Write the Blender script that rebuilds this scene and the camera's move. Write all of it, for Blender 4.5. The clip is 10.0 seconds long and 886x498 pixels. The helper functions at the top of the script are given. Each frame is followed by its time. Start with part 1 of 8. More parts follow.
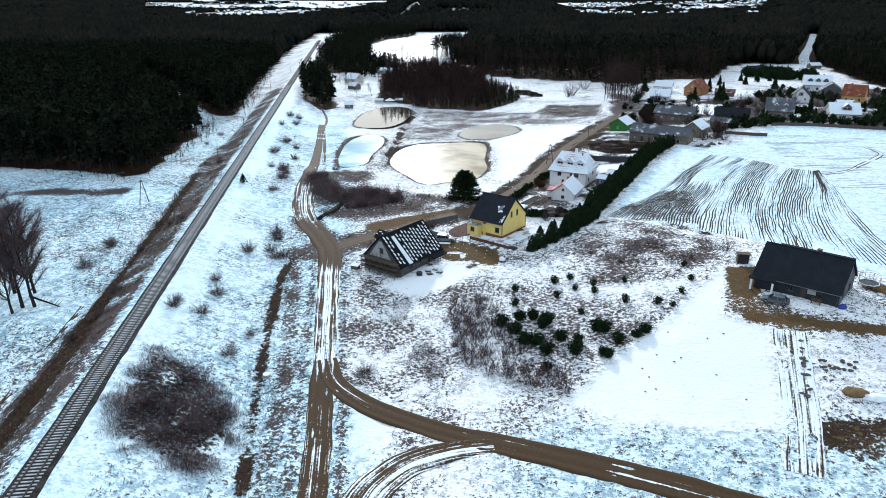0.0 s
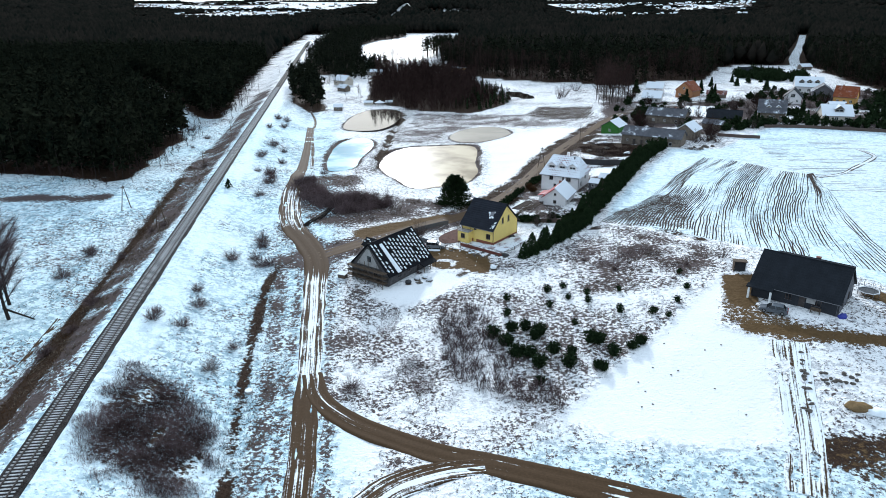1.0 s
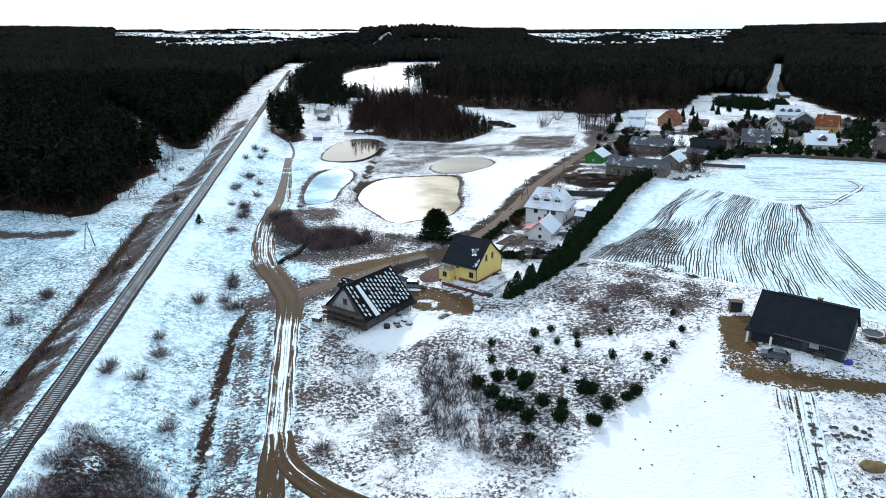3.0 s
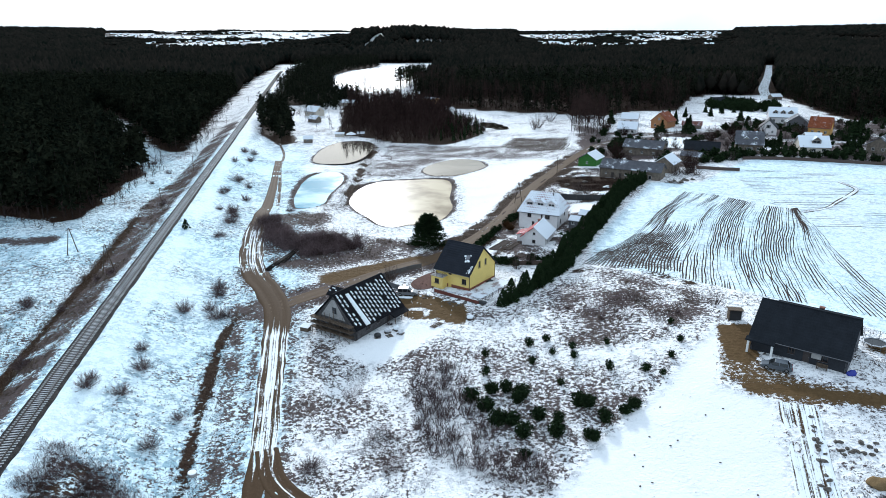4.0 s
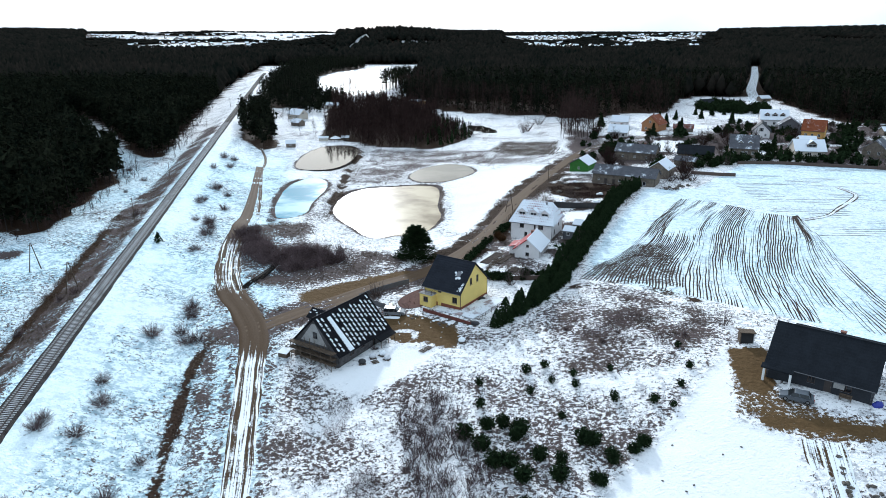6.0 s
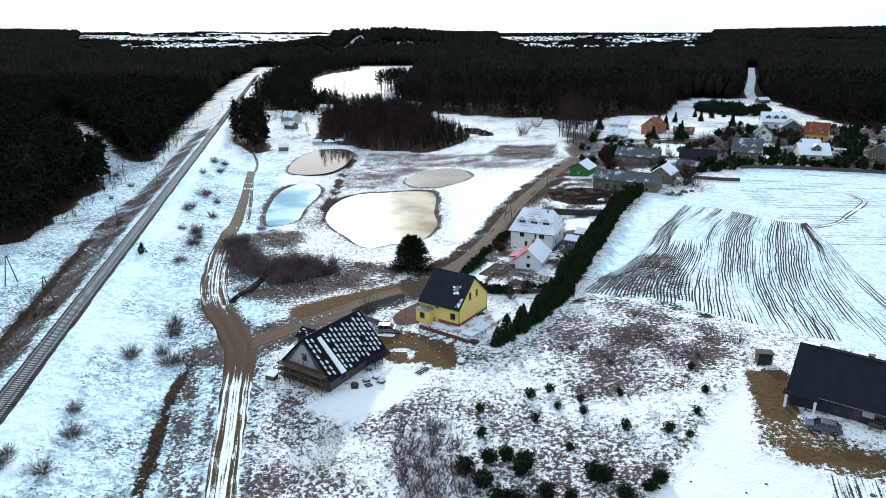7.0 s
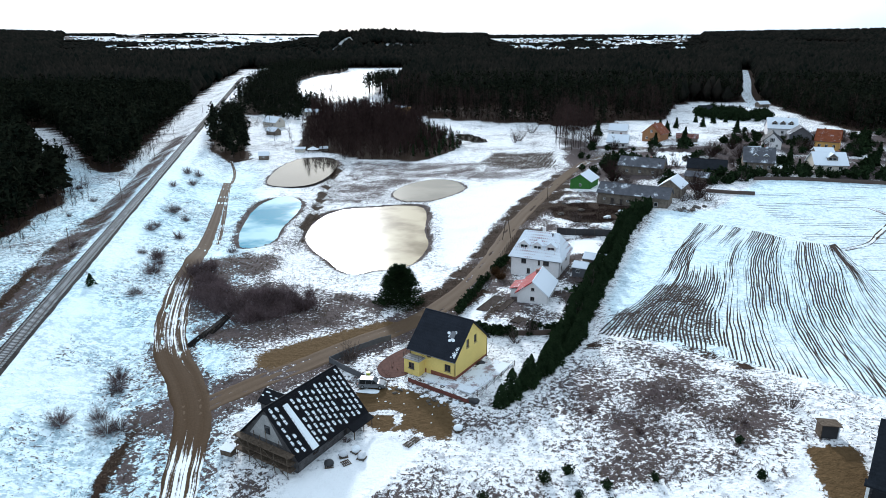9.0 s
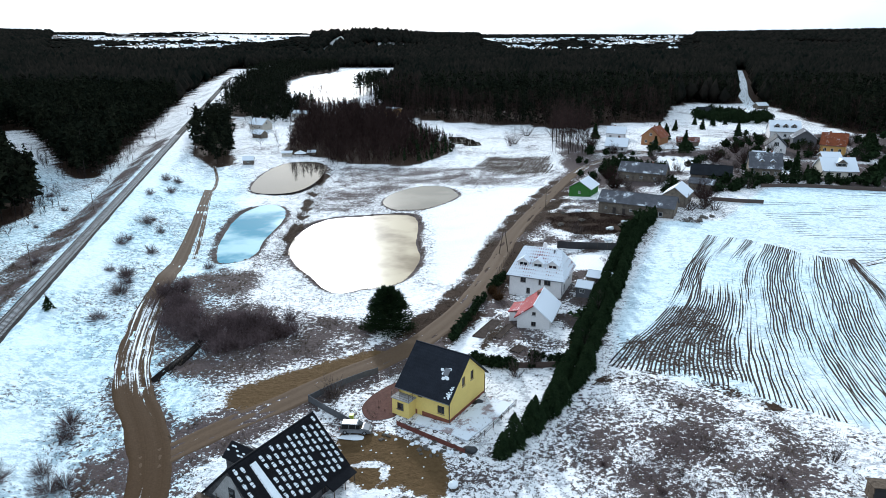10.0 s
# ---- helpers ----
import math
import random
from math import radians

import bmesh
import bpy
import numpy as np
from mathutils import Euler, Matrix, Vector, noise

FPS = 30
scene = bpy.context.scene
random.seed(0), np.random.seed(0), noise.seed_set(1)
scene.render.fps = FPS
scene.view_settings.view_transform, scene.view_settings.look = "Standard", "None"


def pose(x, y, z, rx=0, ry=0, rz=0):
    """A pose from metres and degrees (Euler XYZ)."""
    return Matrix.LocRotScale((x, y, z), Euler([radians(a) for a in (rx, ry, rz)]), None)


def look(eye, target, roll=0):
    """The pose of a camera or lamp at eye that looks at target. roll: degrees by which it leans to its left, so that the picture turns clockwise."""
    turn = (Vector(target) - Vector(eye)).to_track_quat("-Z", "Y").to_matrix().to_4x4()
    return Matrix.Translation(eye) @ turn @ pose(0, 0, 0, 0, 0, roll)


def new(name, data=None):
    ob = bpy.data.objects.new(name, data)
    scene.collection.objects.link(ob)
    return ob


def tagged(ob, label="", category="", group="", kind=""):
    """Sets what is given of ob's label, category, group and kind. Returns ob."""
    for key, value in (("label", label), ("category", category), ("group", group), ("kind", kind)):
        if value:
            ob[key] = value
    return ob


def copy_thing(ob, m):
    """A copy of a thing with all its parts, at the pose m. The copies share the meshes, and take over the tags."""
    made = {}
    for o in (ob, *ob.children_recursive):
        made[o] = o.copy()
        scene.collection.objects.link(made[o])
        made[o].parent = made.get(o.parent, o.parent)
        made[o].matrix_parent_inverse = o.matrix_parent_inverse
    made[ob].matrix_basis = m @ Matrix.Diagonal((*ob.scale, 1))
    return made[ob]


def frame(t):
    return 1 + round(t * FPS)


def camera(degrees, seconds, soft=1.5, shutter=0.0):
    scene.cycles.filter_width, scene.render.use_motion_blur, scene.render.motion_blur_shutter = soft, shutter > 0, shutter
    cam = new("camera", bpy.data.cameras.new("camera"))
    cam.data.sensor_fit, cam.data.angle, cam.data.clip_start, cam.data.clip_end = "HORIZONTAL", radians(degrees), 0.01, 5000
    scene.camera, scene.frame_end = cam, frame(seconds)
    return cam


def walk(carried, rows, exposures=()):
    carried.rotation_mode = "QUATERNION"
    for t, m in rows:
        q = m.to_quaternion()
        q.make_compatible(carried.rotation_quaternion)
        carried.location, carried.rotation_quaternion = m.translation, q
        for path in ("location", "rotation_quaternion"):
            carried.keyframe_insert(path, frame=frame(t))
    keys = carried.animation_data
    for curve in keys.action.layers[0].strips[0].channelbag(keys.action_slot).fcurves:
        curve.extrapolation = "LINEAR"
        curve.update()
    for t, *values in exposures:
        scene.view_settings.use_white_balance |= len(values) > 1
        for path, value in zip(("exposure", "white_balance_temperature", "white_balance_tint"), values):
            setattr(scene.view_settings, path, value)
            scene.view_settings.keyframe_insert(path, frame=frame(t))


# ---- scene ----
cam = camera(66.8, 10.0, 0.8)
EXPOSURE = 0.38
PATH = [
    (0, (3.63, 2.236, 55.392), (3.413, 4.097, 54.691), -0.3),
    (0.5, (3.672, 4.194, 55.383), (3.467, 6.056, 54.684), -0.3),
    (1, (3.661, 6.347, 55.407), (3.468, 8.211, 54.709), -0.3),
    (1.5, (3.665, 8.311, 55.503), (3.484, 10.176, 54.805), -0.2),
    (1.8, (3.63, 9.67, 55.53), (3.453, 11.535, 54.832), -0.2),
    (2, (3.596, 10.595, 55.563), (3.427, 12.466, 54.878), -0.2),
    (2.5, (3.468, 12.596, 55.534), (3.312, 14.482, 54.886), -0.2),
    (3, (3.375, 14.604, 55.487), (3.23, 16.498, 54.862), -0.2),
    (4.5, (2.976, 20.174, 55.597), (2.864, 22.071, 54.975), -0.1),
    (5, (2.71, 22.454, 55.634), (2.608, 24.352, 55.012), -0.1),
    (6.5, (1.741, 31.683, 55.613), (1.665, 33.583, 54.995), -0.1),
    (7, (1.397, 35.774, 55.638), (1.327, 37.675, 55.021), -0.1),
    (7.5, (1.13, 40.016, 55.65), (1.069, 41.918, 55.034), -0.1),
    (8, (0.744, 45.029, 55.553), (0.689, 46.932, 54.939), -0.0),
    (8.5, (0.498, 50.299, 55.652), (0.449, 52.201, 55.038), -0.0),
    (9, (0.25, 56.512, 55.484), (0.209, 58.416, 54.871), -0.0),
    (9.5, (0.116, 62.692, 55.521), (0.085, 64.595, 54.907), 0.0),
    (10, (-0.014, 69.476, 55.51), (-0.033, 71.379, 54.896), 0.1),
]
walk(cam, [(t, look(eye, target, roll)) for t, eye, target, roll in PATH], [(0, EXPOSURE, 5570, 7), (10, EXPOSURE, 5570, 7)])

# ---- world, sun and exposure ----
SUN_EL, SUN_AZ = 20.5, -10.5   # degrees; the azimuth is counted from +y towards +x
world = bpy.data.worlds.new("sky")
scene.world = world
world.use_nodes = True
wn = world.node_tree.nodes
sky = wn.new("ShaderNodeTexSky")
sky.sky_type = "NISHITA"
sky.sun_disc = False
sky.sun_elevation = radians(SUN_EL)
sky.sun_rotation = radians(SUN_AZ)
sky.air_density, sky.dust_density, sky.ozone_density = 1.0, 2.5, 1.0
veil = wn.new("ShaderNodeMix")   # a thin white cloud layer over the whole sky
veil.data_type = "RGBA"
veil.inputs["Factor"].default_value = 0.78
around, cloud, tone = wn.new("ShaderNodeTexCoord"), wn.new("ShaderNodeTexNoise"), wn.new("ShaderNodeValToRGB")
cloud.inputs["Scale"].default_value, cloud.inputs["Detail"].default_value = 3.2, 5
tone.color_ramp.elements[0].position, tone.color_ramp.elements[1].position = 0.36, 0.66
tone.color_ramp.elements[0].color, tone.color_ramp.elements[1].color = (7.4, 8.5, 9.2, 1), (12.0, 12.8, 13.1, 1)
world.node_tree.links.new(around.outputs["Generated"], cloud.inputs["Vector"])
world.node_tree.links.new(cloud.outputs["Fac"], tone.inputs[0])
world.node_tree.links.new(tone.outputs[0], veil.inputs["B"])
world.node_tree.links.new(sky.outputs[0], veil.inputs["A"])
world.node_tree.links.new(veil.outputs["Result"], wn["Background"].inputs[0])
wn["Background"].inputs[1].default_value = 0.09

sun = new("sun", bpy.data.lights.new("sun", "SUN"))
sun.data.energy, sun.data.angle, sun.data.color = 3.0, radians(3.5), (1.0, 0.94, 0.86)
_a, _e = radians(SUN_AZ), radians(SUN_EL)
sun.matrix_world = look((math.sin(_a) * math.cos(_e) * 100, math.cos(_a) * math.cos(_e) * 100, math.sin(_e) * 100), (0, 0, 0))

# ---- small helpers ----
rng = np.random.default_rng(7)


def part(name, bm, material, parent=None, label="", smooth=False):
    """Links a bmesh as one mesh object, under a thing or a part if there is one."""
    me = bpy.data.meshes.new(name)
    bm.to_mesh(me)
    bm.free()
    me.materials.append(material)
    if smooth:
        me.shade_smooth()
    ob = new(name, me)
    if parent is not None:
        ob.parent = parent
    return tagged(ob, label)


def thing(name, m, label, category, group="", kind=""):
    ob = new(name)
    ob.empty_display_size = 0.3
    ob.matrix_world = m
    return tagged(ob, label, category, group, kind)


def np_mesh(name, verts, tris, material, smooth=False):
    """A mesh object from arrays of corners and triangles (or quads)."""
    verts, tris = np.asarray(verts, np.float32), np.asarray(tris, np.int32)
    me = bpy.data.meshes.new(name)
    k = tris.shape[1]
    me.vertices.add(len(verts))
    me.vertices.foreach_set("co", verts.ravel())
    me.loops.add(tris.size)
    me.loops.foreach_set("vertex_index", tris.ravel())
    me.polygons.add(len(tris))
    me.polygons.foreach_set("loop_start", np.arange(0, tris.size, k, dtype=np.int32))
    me.update(calc_edges=True)
    me.validate()
    me.materials.append(material)
    if smooth:
        me.shade_smooth()
    return new(name, me)


def add_box(bm, x0, x1, y0, y1, z0, z1):
    vs = [bm.verts.new((x, y, z)) for z in (z0, z1) for x, y in ((x0, y0), (x1, y0), (x1, y1), (x0, y1))]
    for f in ((3, 2, 1, 0), (4, 5, 6, 7), (0, 1, 5, 4), (1, 2, 6, 5), (2, 3, 7, 6), (3, 0, 4, 7)):
        bm.faces.new([vs[i] for i in f])


def box(x0, x1, y0, y1, z0, z1, bevel=0.0):
    bm = bmesh.new()
    add_box(bm, x0, x1, y0, y1, z0, z1)
    if bevel:
        bmesh.ops.bevel(bm, geom=bm.edges[:], offset=bevel, segments=1, affect="EDGES")
    return bm


def add_prism(bm, ring_a, ring_b):
    """A closed solid between two rings of equally many corners."""
    a, b = [bm.verts.new(p) for p in ring_a], [bm.verts.new(p) for p in ring_b]
    n = len(a)
    bm.faces.new(a[::-1])
    bm.faces.new(b)
    for i in range(n):
        bm.faces.new((a[i], a[(i + 1) % n], b[(i + 1) % n], b[i]))


def add_rod(bm, p, q, r0, r1=None, n=6):
    p, q = Vector(p), Vector(q)
    r1 = r0 if r1 is None else r1
    d = (q - p).normalized()
    u = d.orthogonal().normalized()
    v = d.cross(u)
    ring = lambda c, r: [c + r * (math.cos(6.2832 * i / n) * u + math.sin(6.2832 * i / n) * v) for i in range(n)]
    add_prism(bm, ring(p, r0), ring(q, r1))


def rod(p, q, r0, r1=None, n=6):
    bm = bmesh.new()
    add_rod(bm, p, q, r0, r1, n)
    return bm


def add_lump(bm, c, rx, ry, rz, seed, detail=2, rough=0.25):
    """A rounded uneven lump."""
    made = bmesh.ops.create_icosphere(bm, subdivisions=detail, radius=1.0)["verts"]
    for v in made:
        k = 1 + rough * noise.noise(Vector(v.co) * 1.7 + Vector((seed * 3.1, seed, 0)))
        v.co = Vector((c[0] + v.co.x * rx * k, c[1] + v.co.y * ry * k, c[2] + v.co.z * rz * k))


def smoothstep(a, b, x):
    k = np.clip((x - a) / (b - a), 0, 1)
    return k * k * (3 - 2 * k)


def closed_curve(points, steps=6):
    """A smooth closed line through the points."""
    p = np.asarray(points, float)
    out = []
    for i in range(len(p)):
        a, b, c, d = p[i - 1], p[i], p[(i + 1) % len(p)], p[(i + 2) % len(p)]
        for s in np.linspace(0, 1, steps, endpoint=False):
            out.append(0.5 * (2 * b + (c - a) * s + (2 * a - 5 * b + 4 * c - d) * s**2 + (3 * b - a - 3 * c + d) * s**3))
    return np.array(out)


def open_curve(points, step=1.5):
    """A smooth line through the points, in even steps."""
    p = np.asarray(points, float)
    q = np.vstack([2 * p[0] - p[1], p, 2 * p[-1] - p[-2]])
    out = []
    for i in range(1, len(q) - 2):
        a, b, c, d = q[i - 1], q[i], q[i + 1], q[i + 2]
        n = max(2, int(np.linalg.norm((c - b)[:2]) / step))
        for s in np.linspace(0, 1, n, endpoint=False):
            out.append(0.5 * (2 * b + (c - a) * s + (2 * a - 5 * b + 4 * c - d) * s**2 + (3 * b - a - 3 * c + d) * s**3))
    return np.array(out + [p[-1]])


def inside(poly, x, y):
    """Which of the places lie inside the polygon."""
    x, y = np.asarray(x, float), np.asarray(y, float)
    hit = np.zeros(np.broadcast(x, y).shape, bool)
    px, py = np.asarray(poly, float).T
    for i in range(len(px)):
        a, b, c, d = px[i - 1], py[i - 1], px[i], py[i]
        cross = (b > y) != (d > y)
        hit ^= cross & (x < (c - a) * (y - b) / (d - b if d != b else 1e-9) + a)
    return hit


def reach(line, x, y, closed=False):
    """The distance of the places from a line of points."""
    x, y = np.asarray(x, float), np.asarray(y, float)
    p = np.asarray(line, float)[:, :2]
    best = np.full(np.broadcast(x, y).shape, 1e9)
    for i in range(0 if closed else 1, len(p)):
        a, d = p[i - 1], p[i] - p[i - 1]
        s = np.clip(((x - a[0]) * d[0] + (y - a[1]) * d[1]) / max(d @ d, 1e-9), 0, 1)
        best = np.minimum(best, np.hypot(x - a[0] - s * d[0], y - a[1] - s * d[1]))
    return best


def region(poly, x, y, soft):
    """1 inside a polygon, falling to 0 over a soft border."""
    d = reach(poly, x, y, True)
    return smoothstep(-soft, soft, np.where(inside(poly, x, y), d, -d))


def value_noise(x, y, size, seed=0):
    """Smooth noise in 0..1, with bumps of about that size."""
    x, y = np.asarray(x, float) / size, np.asarray(y, float) / size
    ix, iy = np.floor(x).astype(np.int64), np.floor(y).astype(np.int64)
    fx, fy = x - ix, y - iy
    fx, fy = fx * fx * (3 - 2 * fx), fy * fy * (3 - 2 * fy)

    def h(a, b):
        n = (a * 374761393 + b * 668265263 + seed * 974634541) & 0xFFFFFFFF
        n = ((n ^ (n >> 13)) * 1274126177) & 0xFFFFFFFF
        return ((n ^ (n >> 16)) & 0xFFFF) / 65535.0

    return (h(ix, iy) * (1 - fx) + h(ix + 1, iy) * fx) * (1 - fy) + (h(ix, iy + 1) * (1 - fx) + h(ix + 1, iy + 1) * fx) * fy


# ---- the lie of the land ----
KNOLLS = [(60, 120, 26, 5.7), (55, 185, 38, 2.9), (5, 150, 35, 1.3), (-25, 90, 35, -1.1), (-90, 220, 45, 4.0), (-30, 260, 60, -2.2),
          (40, 260, 50, 2.7), (120, 300, 60, 2.6), (0, 380, 80, -2.8), (150, 400, 80, 4.8)]
POND_Z, LAKE_Z, RAIL_Z = -2.6, -1.6, 4.5
POND_BLUE = closed_curve([(-61.7, 237.1), (-67.3, 257.4), (-70.0, 282.7), (-67.1, 296.3), (-60.7, 298.0), (-55.0, 288.0), (-53.4, 276.1), (-54.0, 257.6), (-52.9, 244.4), (-55.9, 236.3)])
POND_DARK = closed_curve([(-77.1, 324.5), (-79.9, 351.7), (-77.0, 374.9), (-66.7, 382.2), (-58.3, 375.3), (-55.0, 358.3), (-55.0, 335.2), (-59.6, 320.0), (-69.6, 317.0)])
POND_BIG = closed_curve([(-44.6, 247.0), (-44.9, 269.7), (-38.0, 281.1), (-29.1, 284.1), (-18.1, 287.1), (-11.3, 283.6), (-9.4, 270.3), (-9.4, 255.5), (-7.6, 240.3),
                         (-9.9, 227.1), (-14.2, 219.2), (-20.7, 217.3), (-25.6, 214.7), (-30.4, 219.0), (-36.4, 228.7), (-40.7, 235.2)])
POND_SMALL = closed_curve([(-23.4, 302.7), (-20.6, 318.7), (-10.3, 330.7), (-1.3, 327.8), (3.4, 316.3), (0.9, 307.4), (-7.0, 294.9), (-16.6, 292.4)])
POND_FAR = closed_curve([(-1.3, 462.3), (9.3, 460.0), (18.0, 436.0), (10.5, 431.3), (2.3, 440.3)])
LAKE = closed_curve([(-162, 761), (-193, 925), (-189, 1011), (-165, 1114), (-111, 1201), (-90, 1165), (-95, 1067), (-88, 893), (-80, 700), (-98, 650), (-115, 620), (-128, 636), (-145, 725)])
PONDS = [POND_BLUE, POND_DARK, POND_BIG, POND_SMALL, POND_FAR]


def rail_x(y):
    """The railway's centre line: straight, with a bend to the right far off."""
    y = np.asarray(y, float)
    return -35.7 - 0.253 * y + np.where(y > 850, (y - 850) ** 2 * 0.00035, 0)


def height(x, y, fine=True):
    x, y = np.asarray(x, float), np.asarray(y, float)
    z = np.full(np.broadcast(x, y).shape, -1.0)
    for a, b, s, k in KNOLLS:
        z = z + k * np.exp(-((x - a) ** 2 + (y - b) ** 2) / (2 * s * s))
    far = np.hypot(x, y)
    z = z + 44 * smoothstep(1700, 4600, far) * (0.75 + 0.5 * value_noise(x, y, 900, 3))
    z = z + 46 * np.exp(-(((x + 230) / 330) ** 2 + ((y - 2050) / 300) ** 2))
    z = z + 20 * np.exp(-(((x - 1900) / 1100) ** 2 + ((y - 3000) / 700) ** 2))
    # the flat ground round the ponds, and their banks
    d = np.full(z.shape, 1e9)
    for p in PONDS:
        d = np.minimum(d, np.where(inside(p, x, y), -reach(p, x, y, True), reach(p, x, y, True)))
    z = z + (np.minimum(z, POND_Z + 0.75) - z) * (1 - smoothstep(4, 22, d))
    z = np.where(d < 1.2, np.minimum(z, POND_Z + 0.7 * smoothstep(-0.9, 1.2, d) - 0.55 * (1 - smoothstep(-1.5, 0.2, d))), z)
    lake = np.where(inside(LAKE, x, y), -1.0, 1.0) * reach(LAKE, x, y, True)
    z = np.where(lake < 6, np.minimum(z, LAKE_Z + 0.1 * lake), z)
    # the railway bank
    off = (x - rail_x(y)) * 0.9695
    bank = RAIL_Z - 0.55 - np.maximum(np.abs(off) - 3.4, 0) / np.where(off > 0, 3.0, 2.2)
    k = np.clip((bank - z) / 1.6 + 0.5, 0, 1)
    z = z * (1 - k) + bank * k + 0.8 * k * (1 - k)
    # the ditch west of the railway and the brook by the lane
    z = z - 0.7 * np.exp(-((off + 15.5) / 1.4) ** 2) * (y < 330)
    z = z - 0.9 * np.exp(-(reach([(-50, 168), (-47.4, 174), (-45, 179.5), (-43, 187), (-38, 200), (-44, 222), (-46, 250), (-50, 300), (-53.5, 345), (-51, 372)], x, y) / 1.0) ** 2)
    if fine:
        z = z + 0.22 * (value_noise(x, y, 5.0, 5) - 0.5) + 0.10 * (value_noise(x, y, 1.7, 6) - 0.5)
    return z


def at_ground(x, y):
    return float(height(np.array([x]), np.array([y]))[0])


# ---- materials ----
def material(name, colour, rough=0.7, metal=0.0, noise_size=1.0, vary=0.25, bump=0.2, second=None, fine=8.0):
    """A surface whose colour wanders at two scales, with a fine relief."""
    m = bpy.data.materials.new(name)
    m.use_nodes = True
    n, l = m.node_tree.nodes, m.node_tree.links
    b = n["Principled BSDF"]
    b.inputs["Roughness"].default_value, b.inputs["Metallic"].default_value = rough, metal
    b.inputs["Specular IOR Level"].default_value = 0.5 if rough < 0.6 else 0.06 if rough < 0.95 else 0.0
    co = n.new("ShaderNodeTexCoord")
    big, small = n.new("ShaderNodeTexNoise"), n.new("ShaderNodeTexNoise")
    big.inputs["Scale"].default_value, small.inputs["Scale"].default_value = 1 / noise_size, fine / noise_size
    big.inputs["Detail"].default_value, small.inputs["Detail"].default_value = 4, 3
    l.new(co.outputs["Object"], big.inputs["Vector"])
    l.new(co.outputs["Object"], small.inputs["Vector"])
    add = n.new("ShaderNodeMath")
    add.operation = "MULTIPLY_ADD"
    add.inputs[1].default_value = 0.5
    l.new(small.outputs["Fac"], add.inputs[0])
    half = n.new("ShaderNodeMath")
    half.operation = "MULTIPLY"
    half.inputs[1].default_value = 0.5
    l.new(big.outputs["Fac"], half.inputs[0])
    l.new(half.outputs[0], add.inputs[2])
    ramp = n.new("ShaderNodeValToRGB")
    c = Vector(colour)
    e = second or tuple(c * (1 + vary))
    ramp.color_ramp.elements[0].position, ramp.color_ramp.elements[1].position = 0.36, 0.64
    ramp.color_ramp.elements[0].color = (*(c * (1 - vary)), 1)
    ramp.color_ramp.elements[1].color = (*e, 1)
    l.new(add.outputs[0], ramp.inputs[0])
    l.new(ramp.outputs[0], b.inputs["Base Color"])
    if bump:
        bp = n.new("ShaderNodeBump")
        bp.inputs["Strength"].default_value, bp.inputs["Distance"].default_value = bump, 0.05
        l.new(small.outputs["Fac"], bp.inputs["Height"])
        l.new(bp.outputs[0], b.inputs["Normal"])
    return m


def node(m, kind, **values):
    nd = m.node_tree.nodes.new(kind)
    for key, v in values.items():
        if key == "operation":
            nd.operation = v
        else:
            nd.inputs[key.replace("_", " ")].default_value = v
    return nd


def math_node(m, op, a, b=None, clamp=False):
    nd = m.node_tree.nodes.new("ShaderNodeMath")
    nd.operation, nd.use_clamp = op, clamp
    for i, v in enumerate((a, b)):
        if v is None:
            continue
        if isinstance(v, (int, float)):
            nd.inputs[i].default_value = v
        else:
            m.node_tree.links.new(v, nd.inputs[i])
    return nd.outputs[0]


def mix_colour(m, fac, a, b):
    nd = m.node_tree.nodes.new("ShaderNodeMix")
    nd.data_type = "RGBA"
    for sock, v in ((nd.inputs["Factor"], fac), (nd.inputs["A"], a), (nd.inputs["B"], b)):
        if isinstance(v, tuple):
            sock.default_value = (*v, 1)
        elif isinstance(v, (int, float)):
            sock.default_value = v
        else:
            m.node_tree.links.new(v, sock)
    return nd.outputs["Result"]


def range_node(m, v, a, b):
    nd = m.node_tree.nodes.new("ShaderNodeMapRange")
    nd.interpolation_type = "SMOOTHSTEP"
    nd.inputs["From Min"].default_value, nd.inputs["From Max"].default_value = a, b
    m.node_tree.links.new(v, nd.inputs["Value"])
    return nd.outputs["Result"]


def noise_node(m, vec, scale, detail=4, rough=0.55):
    nd = m.node_tree.nodes.new("ShaderNodeTexNoise")
    nd.inputs["Scale"].default_value, nd.inputs["Detail"].default_value, nd.inputs["Roughness"].default_value = scale, detail, rough
    m.node_tree.links.new(vec, nd.inputs["Vector"])
    return nd.outputs["Fac"]


SNOW = (0.74, 0.77, 0.79)


